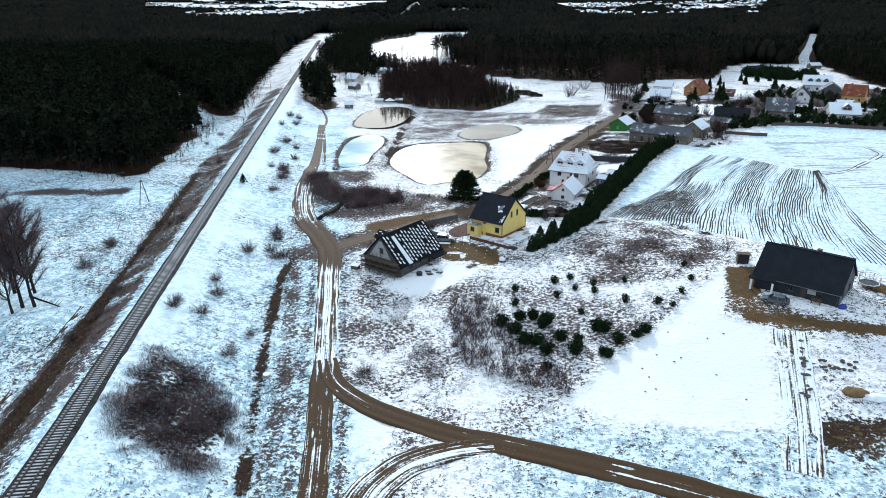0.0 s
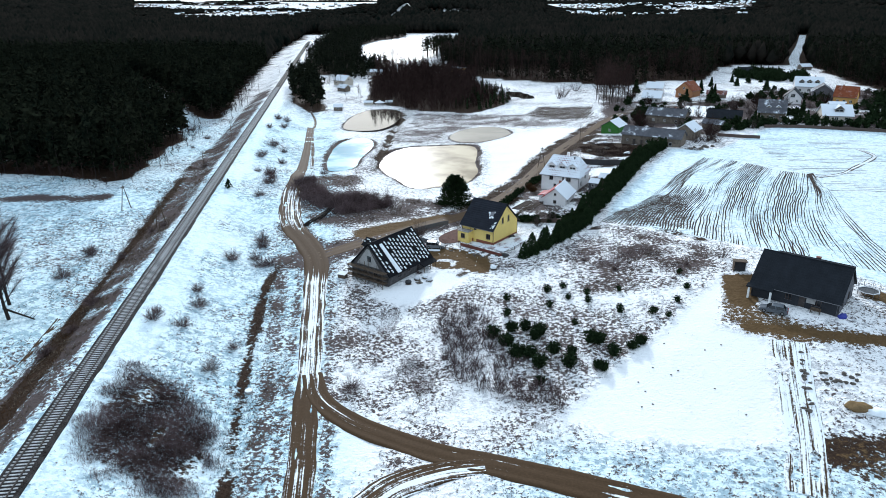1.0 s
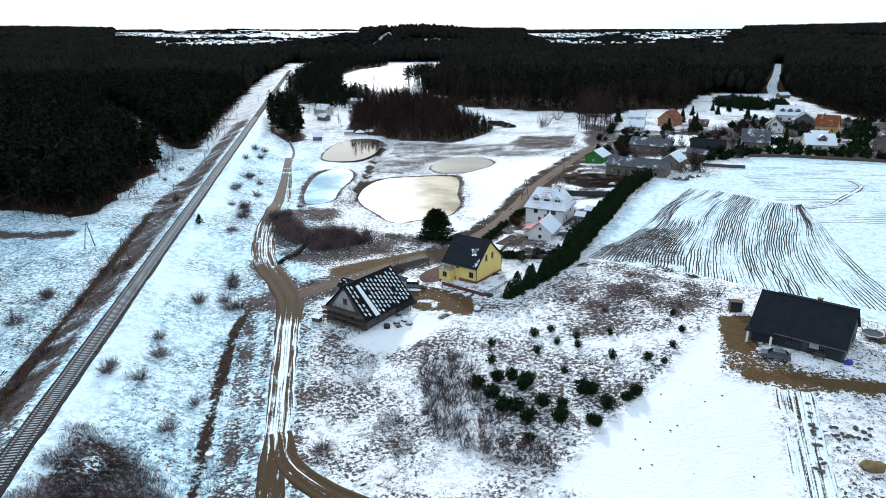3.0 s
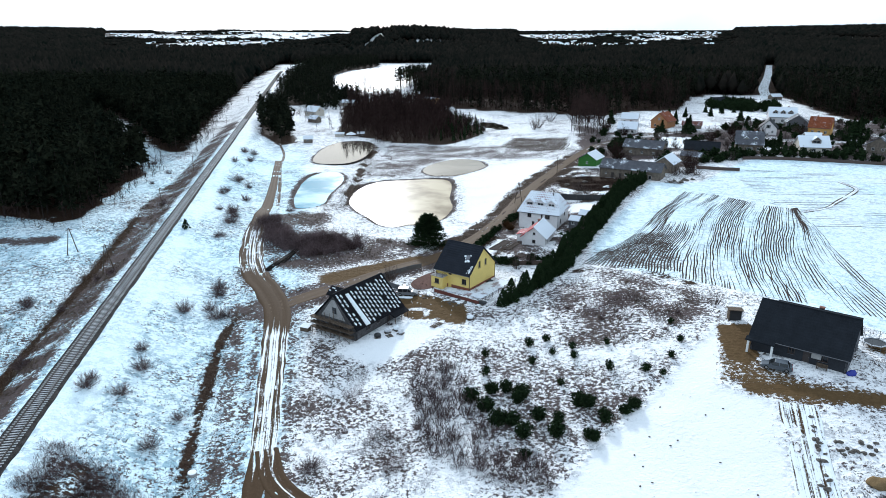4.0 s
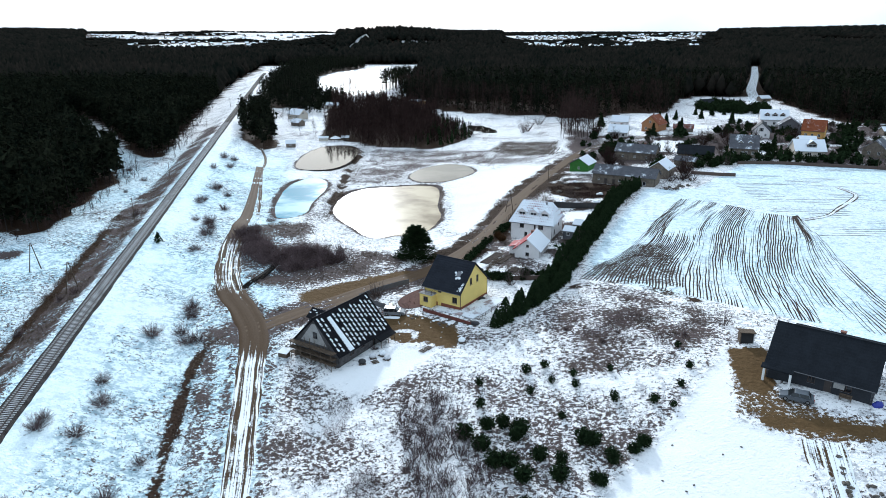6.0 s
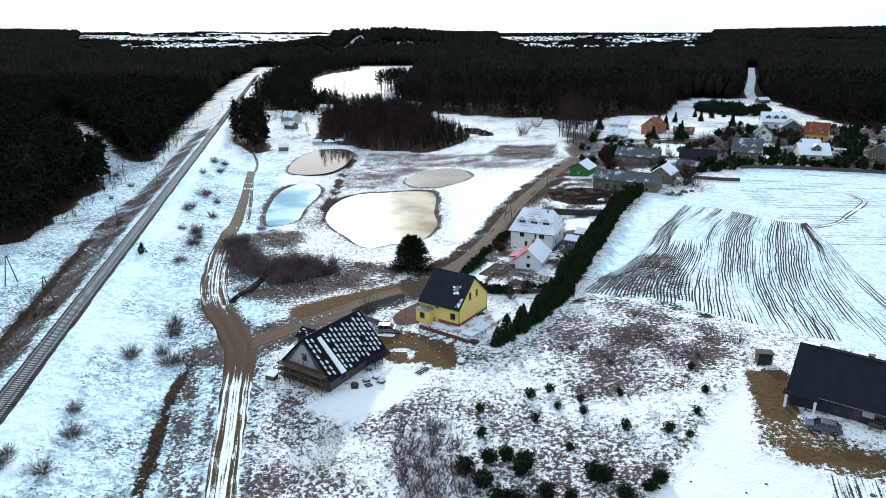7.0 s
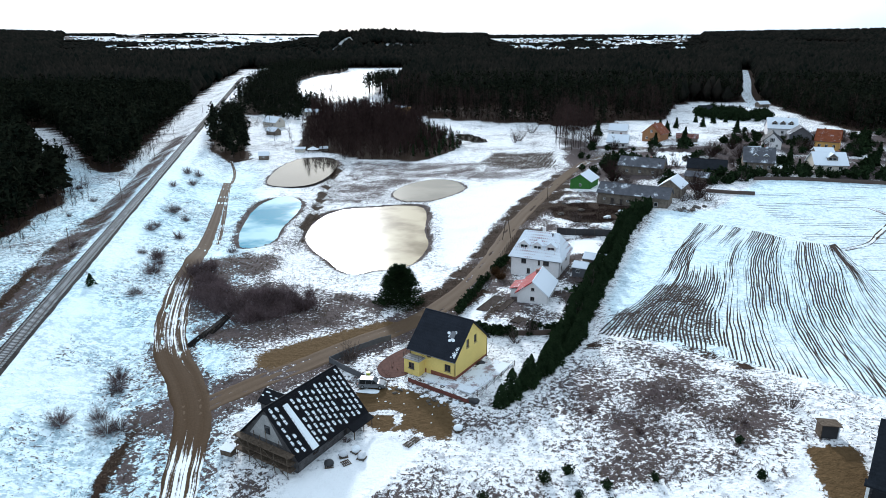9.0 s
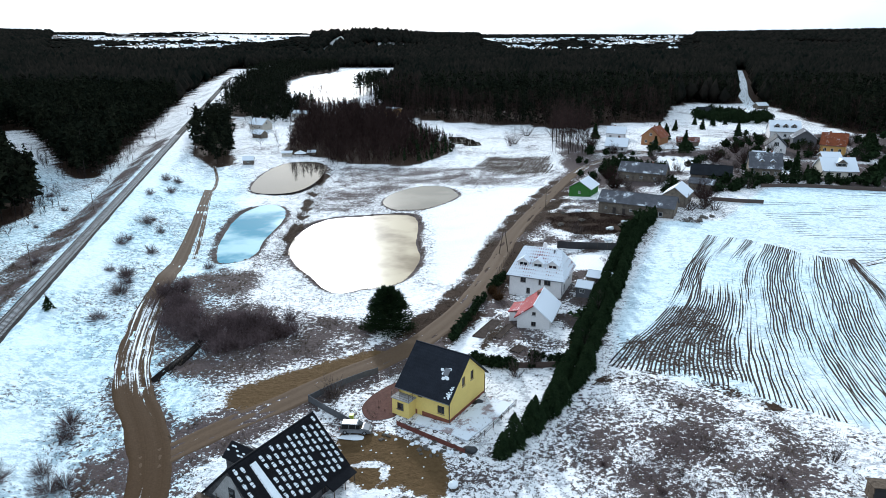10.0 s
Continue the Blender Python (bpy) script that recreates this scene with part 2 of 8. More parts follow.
def ground_material():
    """Thin snow over dry grass, bare soil and mud; the three layers' strengths and a painted blue shade are stored on
    the sheet.
    """
    m = bpy.data.materials.new("snowy_ground")
    m.use_nodes = True
    n, l = m.node_tree.nodes, m.node_tree.links
    b = n["Principled BSDF"]
    co = n.new("ShaderNodeTexCoord").outputs["Object"]
    grass, mud, soil, blue_shade = (n.new("ShaderNodeAttribute") for _ in range(4))
    grass.attribute_name, mud.attribute_name, soil.attribute_name, blue_shade.attribute_name = "grass", "mud", "soil", "blue_shade"
    n1, n2, n3 = noise_node(m, co, 1.5, 6, 0.62), noise_node(m, co, 0.16, 4), noise_node(m, co, 3.4, 4, 0.65)
    # grass pokes through where the mixed noise falls under its density
    wander = math_node(m, "ADD", math_node(m, "MULTIPLY", n1, 0.50), math_node(m, "ADD", math_node(m, "MULTIPLY", n2, 0.18), math_node(m, "MULTIPLY", n3, 0.32)))
    lift = math_node(m, "ADD", wander, math_node(m, "MULTIPLY", grass.outputs["Fac"], 0.34))
    show = range_node(m, lift, 0.615, 0.665)
    straw = mix_colour(m, n3, (0.032, 0.025, 0.025), (0.135, 0.106, 0.100))
    # thin snow is duller and grainier than deep snow; dark grains are painted dimple shade
    thin = range_node(m, math_node(m, "ADD", grass.outputs["Fac"], math_node(m, "MULTIPLY", n2, 0.18)), 0.06, 0.34)
    n4, n5 = noise_node(m, co, 1.3, 6, 0.72), noise_node(m, co, 0.55, 3, 0.6)
    # blue shade painted into the snow on open slopes and fields, plain white in the meadow and round the ponds
    shaded = blue_shade.outputs["Fac"]
    dimple_shade = math_node(m, "ADD", math_node(m, "ADD", math_node(m, "MULTIPLY", n4, 0.6), math_node(m, "MULTIPLY", n5, 0.4)), math_node(m, "MULTIPLY", math_node(m, "SUBTRACT", 1.0, shaded), 0.034))
    grainy = mix_colour(m, range_node(m, dimple_shade, 0.45, 0.535), mix_colour(m, shaded, (0.40, 0.40, 0.41), (0.25, 0.38, 0.445)), mix_colour(m, shaded, (0.81, 0.80, 0.795), (0.655, 0.785, 0.83)))
    snow = mix_colour(m, math_node(m, "MULTIPLY", thin, 0.9), mix_colour(m, shaded, (0.80, 0.80, 0.80), (0.675, 0.785, 0.825)), grainy)
    col = mix_colour(m, show, snow, straw)
    earth = mix_colour(m, n1, (0.016, 0.010, 0.007), (0.060, 0.039, 0.027))
    dug = range_node(m, math_node(m, "ADD", wander, math_node(m, "MULTIPLY", soil.outputs["Fac"], 0.5)), 0.68, 0.76)
    col = mix_colour(m, dug, col, earth)
    clay = mix_colour(m, n1, (0.055, 0.034, 0.016), (0.14, 0.090, 0.045))
    wet = range_node(m, math_node(m, "ADD", math_node(m, "ADD", math_node(m, "MULTIPLY", wander, 0.6), math_node(m, "MULTIPLY", n4, 0.4)), math_node(m, "MULTIPLY", mud.outputs["Fac"], 0.42)), 0.65, 0.71)
    col = mix_colour(m, wet, col, clay)
    l.new(col, b.inputs["Base Color"])
    b.inputs["Roughness"].default_value = 0.75
    b.inputs["Specular IOR Level"].default_value = 0.01
    bp = n.new("ShaderNodeBump")
    bp.inputs["Strength"].default_value, bp.inputs["Distance"].default_value = 0.9, 0.55
    rough_snow = math_node(m, "MULTIPLY", noise_node(m, co, 0.75, 4, 0.6), range_node(m, grass.outputs["Fac"], 0.0, 0.2))
    l.new(math_node(m, "ADD", math_node(m, "MULTIPLY", wander, 0.7), math_node(m, "MULTIPLY", rough_snow, 0.75)), bp.inputs["Height"])
    l.new(bp.outputs[0], b.inputs["Normal"])
    return m


def road_material(name, mud_a, mud_b, snowy):
    """Wet mud with ruts along the road; snow is left lying between the ruts."""
    m = bpy.data.materials.new(name)
    m.use_nodes = True
    n, l = m.node_tree.nodes, m.node_tree.links
    b = n["Principled BSDF"]
    co = n.new("ShaderNodeTexCoord").outputs["Object"]
    u, s = n.new("ShaderNodeAttribute"), n.new("ShaderNodeAttribute")
    u.attribute_name, s.attribute_name = "across", "snowy"
    sv = n.new("ShaderNodeSeparateXYZ")
    uv = n.new("ShaderNodeAttribute")
    uv.attribute_name = "lane"
    l.new(uv.outputs["Vector"], sv.inputs[0])
    cv = n.new("ShaderNodeCombineXYZ")
    l.new(math_node(m, "MULTIPLY", sv.outputs["X"], 1.0), cv.inputs["X"])
    l.new(math_node(m, "MULTIPLY", sv.outputs["Y"], 0.016), cv.inputs["Y"])
    streak = noise_node(m, cv.outputs[0], 2.6, 5, 0.6)
    grain = noise_node(m, co, 3.0, 5, 0.6)
    patch = noise_node(m, co, 0.35, 3)
    mix = math_node(m, "ADD", math_node(m, "MULTIPLY", streak, 0.66), math_node(m, "ADD", math_node(m, "MULTIPLY", grain, 0.18), math_node(m, "MULTIPLY", patch, 0.16)))
    show = range_node(m, math_node(m, "ADD", mix, math_node(m, "MULTIPLY", s.outputs["Fac"], 0.3)), 0.62, 0.68)
    mud = mix_colour(m, grain, mud_a, mud_b)
    l.new(mix_colour(m, show, mud, SNOW), b.inputs["Base Color"])
    b.inputs["Roughness"].default_value = 0.7
    b.inputs["Specular IOR Level"].default_value = 0.02
    bp = n.new("ShaderNodeBump")
    bp.inputs["Strength"].default_value, bp.inputs["Distance"].default_value = 0.5, 0.12
    l.new(mix, bp.inputs["Height"])
    l.new(bp.outputs[0], b.inputs["Normal"])
    return m


def ice_material(name, a, c, rough, patchy=0.0, glow_tint=(1, 1, 1), gloss=0.5):
    """Wet ice on a pond: cloudy colour under a glossy skin, with a few snowy patches."""
    m = bpy.data.materials.new(name)
    m.use_nodes = True
    n, l = m.node_tree.nodes, m.node_tree.links
    b = n["Principled BSDF"]
    co = n.new("ShaderNodeTexCoord").outputs["Object"]
    n1, n2 = noise_node(m, co, 0.06, 4, 0.5), noise_node(m, co, 0.5, 4)
    col = mix_colour(m, range_node(m, n1, 0.38, 0.62), a, c)
    if patchy:
        col = mix_colour(m, math_node(m, "MULTIPLY", range_node(m, math_node(m, "ADD", n1, math_node(m, "MULTIPLY", n2, 0.25)), 0.66, 0.74), patchy), col, SNOW)
    l.new(col, b.inputs["Base Color"])
    l.new(math_node(m, "ADD", math_node(m, "MULTIPLY", n1, 0.035), rough), b.inputs["Roughness"])
    b.inputs["IOR"].default_value = 1.33
    # the tint paints a warm sky glow into the reflection
    b.inputs["Specular Tint"].default_value = (*glow_tint, 1)
    b.inputs["Specular IOR Level"].default_value = gloss
    return m


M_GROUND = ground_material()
M_ROAD = road_material("muddy_lane", (0.036, 0.022, 0.012), (0.082, 0.051, 0.028), True)
M_ROAD_GREY = road_material("packed_lane", (0.066, 0.043, 0.027), (0.118, 0.081, 0.052), False)
# the blue and the cream base colours paint reflected sky into the ice
M_ICE_SKY = ice_material("pond_ice_sky", (0.01, 0.19, 0.29), (0.36, 0.54, 0.59), 0.12, 0.0, (1, 1, 1), 0.07)
M_ICE_GLOW = ice_material("pond_ice_glow", (0.20, 0.15, 0.09), (0.44, 0.36, 0.24), 0.16, 0.0, (1.0, 0.84, 0.60), 0.07)
M_ICE_BEIGE = ice_material("pond_ice_beige", (0.12, 0.105, 0.08), (0.17, 0.15, 0.115), 0.16, 0.0, (1.0, 0.9, 0.75), 0.12)
M_BROOK = material("brook_water", (0.010, 0.008, 0.007), 0.7, 0, 1.0, 0.3, 0.1)
M_WATER = ice_material("pond_water", (0.012, 0.010, 0.007), (0.03, 0.024, 0.018), 0.03, 0.0, (1.0, 0.92, 0.8), 0.24)
M_LAKE = ice_material("lake_ice", (0.55, 0.58, 0.58), (0.72, 0.74, 0.74), 0.15, 0.5)
M_SNOW = material("snow", SNOW, 0.7, 0, 0.8, 0.06, 0.5)
M_BALLAST = material("ballast", (0.012, 0.010, 0.009), 0.9, 0, 1.2, 0.5, 1.0, (0.055, 0.050, 0.048), 8)
M_SLEEPER = material("sleeper_concrete", (0.16, 0.155, 0.15), 0.8, 0, 0.8, 0.35, 0.4, (0.48, 0.49, 0.50))
M_RAIL = material("rail_steel", (0.028, 0.021, 0.018), 0.55, 0.3, 0.3, 0.3, 0.1)
M_BARK = material("bark", (0.032, 0.026, 0.023), 0.95, 0, 0.3, 0.4, 0.8)
M_TWIG = material("bare_twigs", (0.055, 0.042, 0.04), 0.95, 0, 2.0, 0.35, 0.0, (0.13, 0.10, 0.09))
M_TWIG_RED = material("reddish_twigs", (0.030, 0.018, 0.016), 0.95, 0, 14.0, 0.45, 0.0, (0.054, 0.034, 0.030))
M_THICKET = material("thicket_twigs", (0.055, 0.036, 0.033), 0.95, 0, 4.0, 0.45, 0.0, (0.21, 0.155, 0.155))
M_BIRCH = material("birch_twigs", (0.060, 0.040, 0.040), 0.95, 0, 3.0, 0.4, 0.0, (0.17, 0.125, 0.125))
M_REED = material("brown_reed", (0.050, 0.026, 0.012), 0.95, 0, 3.0, 0.4, 0.0, (0.095, 0.053, 0.027))
M_STRAW = material("dry_grass", (0.09, 0.068, 0.050), 0.95, 0, 3.0, 0.4, 0.0, (0.20, 0.155, 0.115))
M_PINE = material("pine_needles", (0.006, 0.011, 0.008), 0.97, 0, 9.0, 0.4, 0.0, (0.020, 0.022, 0.013))
M_SPRUCE = material("spruce_needles", (0.010, 0.020, 0.010), 0.95, 0, 1.0, 0.4, 0.0, (0.027, 0.042, 0.018))
M_FARWOOD = material("far_wood", (0.006, 0.010, 0.008), 0.97, 0, 60.0, 0.4, 0.0, (0.019, 0.016, 0.013))

# ---- outlines of the woods ----
LEFT_WOOD = [(-420, 190), (-300, 204), (-178, 216), (-157, 213), (-140, 208), (-124, 200), (-119, 206), (-121, 222), (-131, 255), (-137, 285), (-146, 300), (-160, 313), (-177, 334), (-198, 364), (-232, 412), (-272, 462), (-262, 478), (-228, 440), (-196, 396), (-172, 358), (-154, 338), (-143, 335), (-148, 360), (-157, 384), (-168, 420), (-179, 456), (-196, 522), (-213, 587), (-251, 726), (-292, 904), (-327, 1075), (-360, 1220), (-1500, 1300), (-1000, 400)]
RIGHT_WOOD = [(-58, 575), (-36, 551), (-18, 534), (6, 517), (30, 506), (49, 504), (65, 479), (82, 476), (106, 504), (136, 502), (177, 618), (208, 660), (226, 640), (262, 650), (241, 535), (234, 495), (232, 455), (262, 448), (700, 420), (2400, 1400), (1500, 1500), (-60, 1290), (-72, 1180), (-66, 900), (-58, 700)]
LAKE_WOOD = [(-152, 540), (-124, 575), (-130, 630), (-166, 755), (-197, 925), (-194, 1012), (-170, 1120), (-190, 1240), (-278, 1240), (-278, 1100), (-268, 1000), (-236, 850), (-196, 680), (-172, 580)]
ROAD_5 = [(206, 548), (222, 572), (250, 645), (281, 731), (350, 900), (454, 1165)]
THICKET = [(-84, 409), (-80, 405), (-62, 396), (-54, 386), (-36, 379), (-18, 377), (-7, 392), (1, 412), (2, 428), (-8, 464), (-26, 518), (-36, 535), (-56, 570), (-112, 560), (-101, 500)]
ALDER_WOOD = [(-147, 530), (-109, 404), (-97, 372), (-106, 362), (-122, 380), (-140, 440), (-160, 530)]


def far_mask(x, y):
    """Where the distant country is wooded."""
    r, k = np.hypot(x, y), x / np.maximum(y, 1)
    hill = np.exp(-(((x + 230) / 330) ** 2 + ((y - 2050) / 300) ** 2)) > 0.25
    fields = (k > -0.56) & (k < -0.19) & (r > 1500) & (value_noise(x * 0.6, y, 190, 31) + 0.3 * value_noise(x, y, 70, 34) < 0.70)
    town = (k > 0.06) & (k < 0.32) & (r > 1950) & (r < 3500) & (value_noise(x, y, 110, 32) < 0.52)
    gap = (value_noise(x, y * 0.5, 300, 33) > 0.80) & (r > 2200)
    meadow = np.exp(-(((x + 150) / 120) ** 2 + ((y - 1790) / 60) ** 2)) > 0.5
    near = inside(LEFT_WOOD, x, y) | inside(RIGHT_WOOD, x, y)
    beyond = (r > 1240) & ~inside(LAKE, x, y) & (np.abs(x - rail_x(np.minimum(y, 1100))) > 14)
    return (near | (beyond & (~(fields | town | gap) | hill))) & ~meadow & (reach(ROAD_5, x, y) > 10)


# ---- ground ----
def lines_of(lo, hi, step, reach_lo, reach_hi, grow=1.06):
    mid = list(np.arange(lo, hi + 1e-6, step))
    up, s = [], step
    while mid[-1] + sum(up) < reach_hi:
        s *= grow
        up.append(s)
    down, s = [], step
    while mid[0] - sum(down) > reach_lo:
        s *= grow
        down.append(s)
    return np.array([mid[0] - v for v in np.cumsum(down)[::-1]] + mid + [mid[-1] + v for v in np.cumsum(up)])


ROAD_1 = [(-18.5, 56), (-20.2, 66.2), (-22.4, 76.3), (-25.5, 88.6), (-29.8, 106.1), (-35.7, 129.5), (-39.7, 144.8), (-44.9, 155.5), (-50.2, 163.5), (-55.6, 175.5), (-61.2, 195), (-67, 220), (-76.5, 260), (-86, 296), (-92.5, 321)]
ROAD_2 = [(-42.2, 146.0), (-38, 150.0), (-33, 155.6), (-26.1, 162.0), (-18.4, 169.9), (-10.5, 177.0), (-4.0, 185.5), (3.0, 200.0), (10.0, 223), (17.5, 252), (28.7, 285), (41.6, 320), (52, 345), (64, 364), (90, 385), (118, 388)]
ROAD_3 = [(-27.5, 99), (-24.3, 92.2), (-18.5, 87), (-12.8, 83.9), (-5.0, 80.6), (2.5, 78.7), (11.0, 76.3), (17.8, 74.1), (24.0, 72.0), (40, 66.5), (70, 58)]
ROAD_4 = [(1.5, 78.3), (-4.0, 76.9), (-9.0, 74.0), (-11.8, 70.6), (-13.4, 66.8), (-14.6, 58)]
FIELD = [(28.5, 172), (31.4, 186), (40.2, 208.4), (52, 237), (63, 262), (80.6, 262), (110, 301), (118, 305), (170, 303), (260, 300), (260, 120), (120, 118), (78, 126), (69.5, 135), (62, 145), (52, 154), (41, 160), (33, 168)]
PLOUGHED = [(28.8, 174), (34, 190), (43, 205), (55, 233), (66, 252), (79.3, 247), (86.5, 239.4), (93.4, 233), (100.6, 228), (95.7, 203), (90, 176), (90, 150), (84, 133), (76, 133), (69.5, 137), (62, 147), (52, 156), (41, 161.5), (33, 169)]
PLOUGH_DARK = [(26, 168.5), (29.7, 180), (36, 183), (44, 195), (50.5, 197), (54, 193), (51, 177.6), (47.6, 163.4), (40, 165.5), (34, 169)]
MEADOW = [(-24, 92), (-30, 128), (-34, 146), (-21, 128), (-6, 137), (0, 147), (8, 146), (20, 160), (30, 170), (52, 152), (47, 134), (42, 126), (31, 112), (20, 101), (11, 88.5), (2, 81.5), (-12, 87)]
CLEAN = [(11.6, 89), (21.4, 102), (31, 112.8), (39.8, 124.8), (46, 133), (42, 117), (39.5, 111.7), (46, 107.5), (42.2, 93), (40, 84), (34, 84), (19, 85)]
CLEAN_BARN = [(-24, 128), (-16, 136), (-10.5, 141), (-4, 137), (-9, 129), (-16, 123.5)]
MUD_YARD = [(-16, 153), (-9.5, 153.5), (-5, 151), (-0.7, 148), (0, 142), (-1, 138.5), (-6, 141.7), (-10.7, 141.3), (-13.5, 144)]
MUD_LANE = [(-36, 165.5), (-30, 171), (-23, 175.5), (-14, 180.5), (-10, 179), (-24, 165.5), (-31, 159.5), (-35, 160.5)]
MUD_GREY = [(43, 127), (46, 132), (52, 131), (48, 119), (53, 112.5), (65, 109), (75, 112), (73, 104), (62.6, 104.5), (53, 105.5), (46.8, 105), (44, 110), (39, 112.7)]
MUD_EAST = [(66, 122), (73, 119), (84, 112), (86, 117), (76, 124), (69, 127)]
MUD_SOUTH = [(41, 82), (45, 85.5), (55, 87.5), (72, 88), (72, 74), (54, 76), (45, 79)]
TRACK_EAST = [(45.5, 106), (51.5, 106), (45, 85), (40.5, 85)]
DITCH_BROWN = [(-29, 66), (-32, 76), (-35, 86), (-38, 97), (-41.5, 110), (-46.5, 131), (-47.5, 142)]
ROUGH_LANE = [(-24, 60), (-29.5, 88), (-35, 108), (-42, 133), (-48, 150), (-51, 148), (-46, 131), (-39, 108), (-33, 88), (-27, 60)]
MARSH = [(-46, 225), (-42, 205), (-20, 196), (-12, 190), (-18, 178), (-38, 166), (-50, 172), (-62, 195), (-64, 215), (-58, 232)]
MARSH_NORTH = [(-50, 300), (-46, 290), (-26, 290), (-26, 310), (-12, 336), (8, 330), (10, 316), (14, 320), (40, 345), (30, 370), (5, 372), (-50, 378)]
GARDENS = [(4, 188), (14, 172), (28, 178), (31, 200), (44, 232), (60, 262), (66, 285), (36, 300), (24, 268), (14, 228), (8, 205)]
CLEARING = [(-29, 540), (-10, 524), (29, 502), (50, 483), (64, 470), (62, 400), (44, 347), (36, 342), (11, 391), (2, 411), (-13, 489)]
BRUSH = [(-53.5, 90.5), (-48, 91), (-41, 87), (-36, 82), (-34.2, 74), (-34, 67.5), (-39, 68), (-43.5, 69), (-47.5, 69), (-50.5, 76.5), (-52.5, 84)]

gx = lines_of(-125, 105, 1.1, -4800, 4800)
gy = lines_of(45, 320, 1.1, -250, 4850)
X, Y = np.meshgrid(gx, gy)
Zg = height(X, Y)

# how much dry grass, bare soil and mud shows through the snow
nz = value_noise(X, Y, 14, 11)
rail_off = (X - rail_x(Y)) * 0.9695
g = 0.22 + 0.26 * (nz - 0.3)
g = np.where((rail_off > 4) & (rail_off < 42) & (Y < 340), 0.19 + 0.30 * (value_noise(X, Y, 9, 12) - 0.5), g)
g = np.where((rail_off > 1.5) & (rail_off < 7.5), g * 0.45, g)
mead = region(MEADOW, X, Y, 2.5)
g = g * (1 - mead) + mead * (0.36 + 0.46 * (value_noise(X, Y, 9, 13) - 0.5))
g = np.maximum(g, 0.58 * region(ROUGH_LANE, X, Y, 2.0))
g = np.maximum(g, (0.60 + 0.7 * (value_noise(X, Y, 7, 20) - 0.5)) * region(MARSH, X, Y, 4.0))
g = np.maximum(g, (0.48 + 0.6 * (value_noise(X, Y, 8, 19) - 0.5)) * region(MARSH_NORTH, X, Y, 5.0))
g = np.maximum(g, (0.52 + 1.6 * (value_noise(X, Y, 4, 24) - 0.5)) * region(GARDENS, X, Y, 3.0))
g = np.maximum(g, 0.55 * region(MUD_GREY, X, Y, 2.5))
g = np.maximum(g, 0.55 * (1 - smoothstep(0.4, 1.6, np.abs(reach(ROAD_1, X, Y) - 3.2))) * (Y < 170))
for pond in (POND_BLUE, POND_DARK, POND_BIG, POND_SMALL):
    g = np.maximum(g, 1.2 * (1 - smoothstep(0.3, 1.5, np.abs(reach(pond, X, Y, True) - 0.3))) * (0.60 + 0.7 * value_noise(X, Y, 5, 23)))
west = smoothstep(-15.5, -13, rail_off) * (1 - smoothstep(-4.2, -2.4, rail_off)) * (Y < 420)
g = np.maximum(g, west * (0.55 + 0.4 * (value_noise(X, Y, 12, 14) - 0.5)))
field = region(FIELD, X, Y, 1.5)
g = g * (1 - field) + field * 0.12
VILLAGE = [(64, 290), (84, 288), (104, 306), (128, 303), (175, 298), (260, 330), (260, 445), (232, 450), (180, 440), (150, 430), (130, 395), (100, 382), (70, 400), (64, 440), (76, 470), (60, 470), (52, 380), (46, 330)]
g = np.maximum(g, region(VILLAGE, X, Y, 5.0) * (0.78 + 1.5 * (value_noise(X, Y, 9, 16) - 0.45)))
for clean, soft in ((CLEAN, 2.0), (CLEAN_BARN, 2.0), ([(31, 233), (39, 233.5), (36, 219), (29, 220)], 1.5), ([(3.5, 180), (8.2, 191), (6.5, 196), (1.5, 186)], 1.2), ([(93.5, 374), (107, 367), (107, 341), (92.5, 335), (86, 340)], 2.5), ([(126, 322), (138, 330), (134, 345), (124, 340)], 2.0)):
    g = g * (1 - region(clean, X, Y, soft))
g = g * (1 - region([(-8, 289), (4, 305), (6, 312), (12, 330), (35, 318), (24, 280), (12, 245), (4, 215), (-4, 222), (-4, 250), (-6, 285)], X, Y, 3.0))

g = np.maximum(g, 0.85 * (1 - smoothstep(1.0, 5.5, reach(ROAD_2, X, Y) - 2.6)) * (Y < 345))
g = np.where(g > 0.40, 0.40 + 0.5 * (g - 0.40), g)
g = np.maximum(g, west * (0.58 + 0.5 * (value_noise(X, Y, 5, 14) - 0.5)))
g = np.maximum(g, (0.52 + 0.3 * (value_noise(X, Y, 4, 35) - 0.5)) * region(ROUGH_LANE, X, Y, 2.0))
g = np.maximum(g, (0.50 + 0.5 * (value_noise(X, Y, 5, 36) - 0.5)) * region(MARSH, X, Y, 4.0))
g = np.maximum(g, (0.44 + 0.4 * (value_noise(X, Y, 5, 39) - 0.5)) * region([(8, 140), (20, 158), (30, 167), (48, 152), (48, 136), (38, 127), (18, 126)], X, Y, 4.0))
g = np.maximum(g, (0.42 + 0.4 * (value_noise(X, Y, 6, 40) - 0.5)) * region(MARSH_NORTH, X, Y, 5.0))
# litter and dark soil under the woods, also painting the shade between trees; trodden ground in the village
woods = np.maximum.reduce([region(poly, X, Y, 4.0) for poly in (LEFT_WOOD, RIGHT_WOOD, LAKE_WOOD, THICKET, ALDER_WOOD)])
woods = np.clip(1.9 * woods - 1.1 * value_noise(X, Y, 8, 29) - 0.25, 0, 1)
woods = np.maximum(woods, far_mask(X, Y) * (np.hypot(X, Y) > 1100))
g = np.maximum(g, 0.8 * np.exp(-(reach([(-150, 183), (-136, 186), (-124, 184), (-116, 186)], X, Y) / 4.0) ** 2) * (0.4 + value_noise(X, Y, 6, 18)))
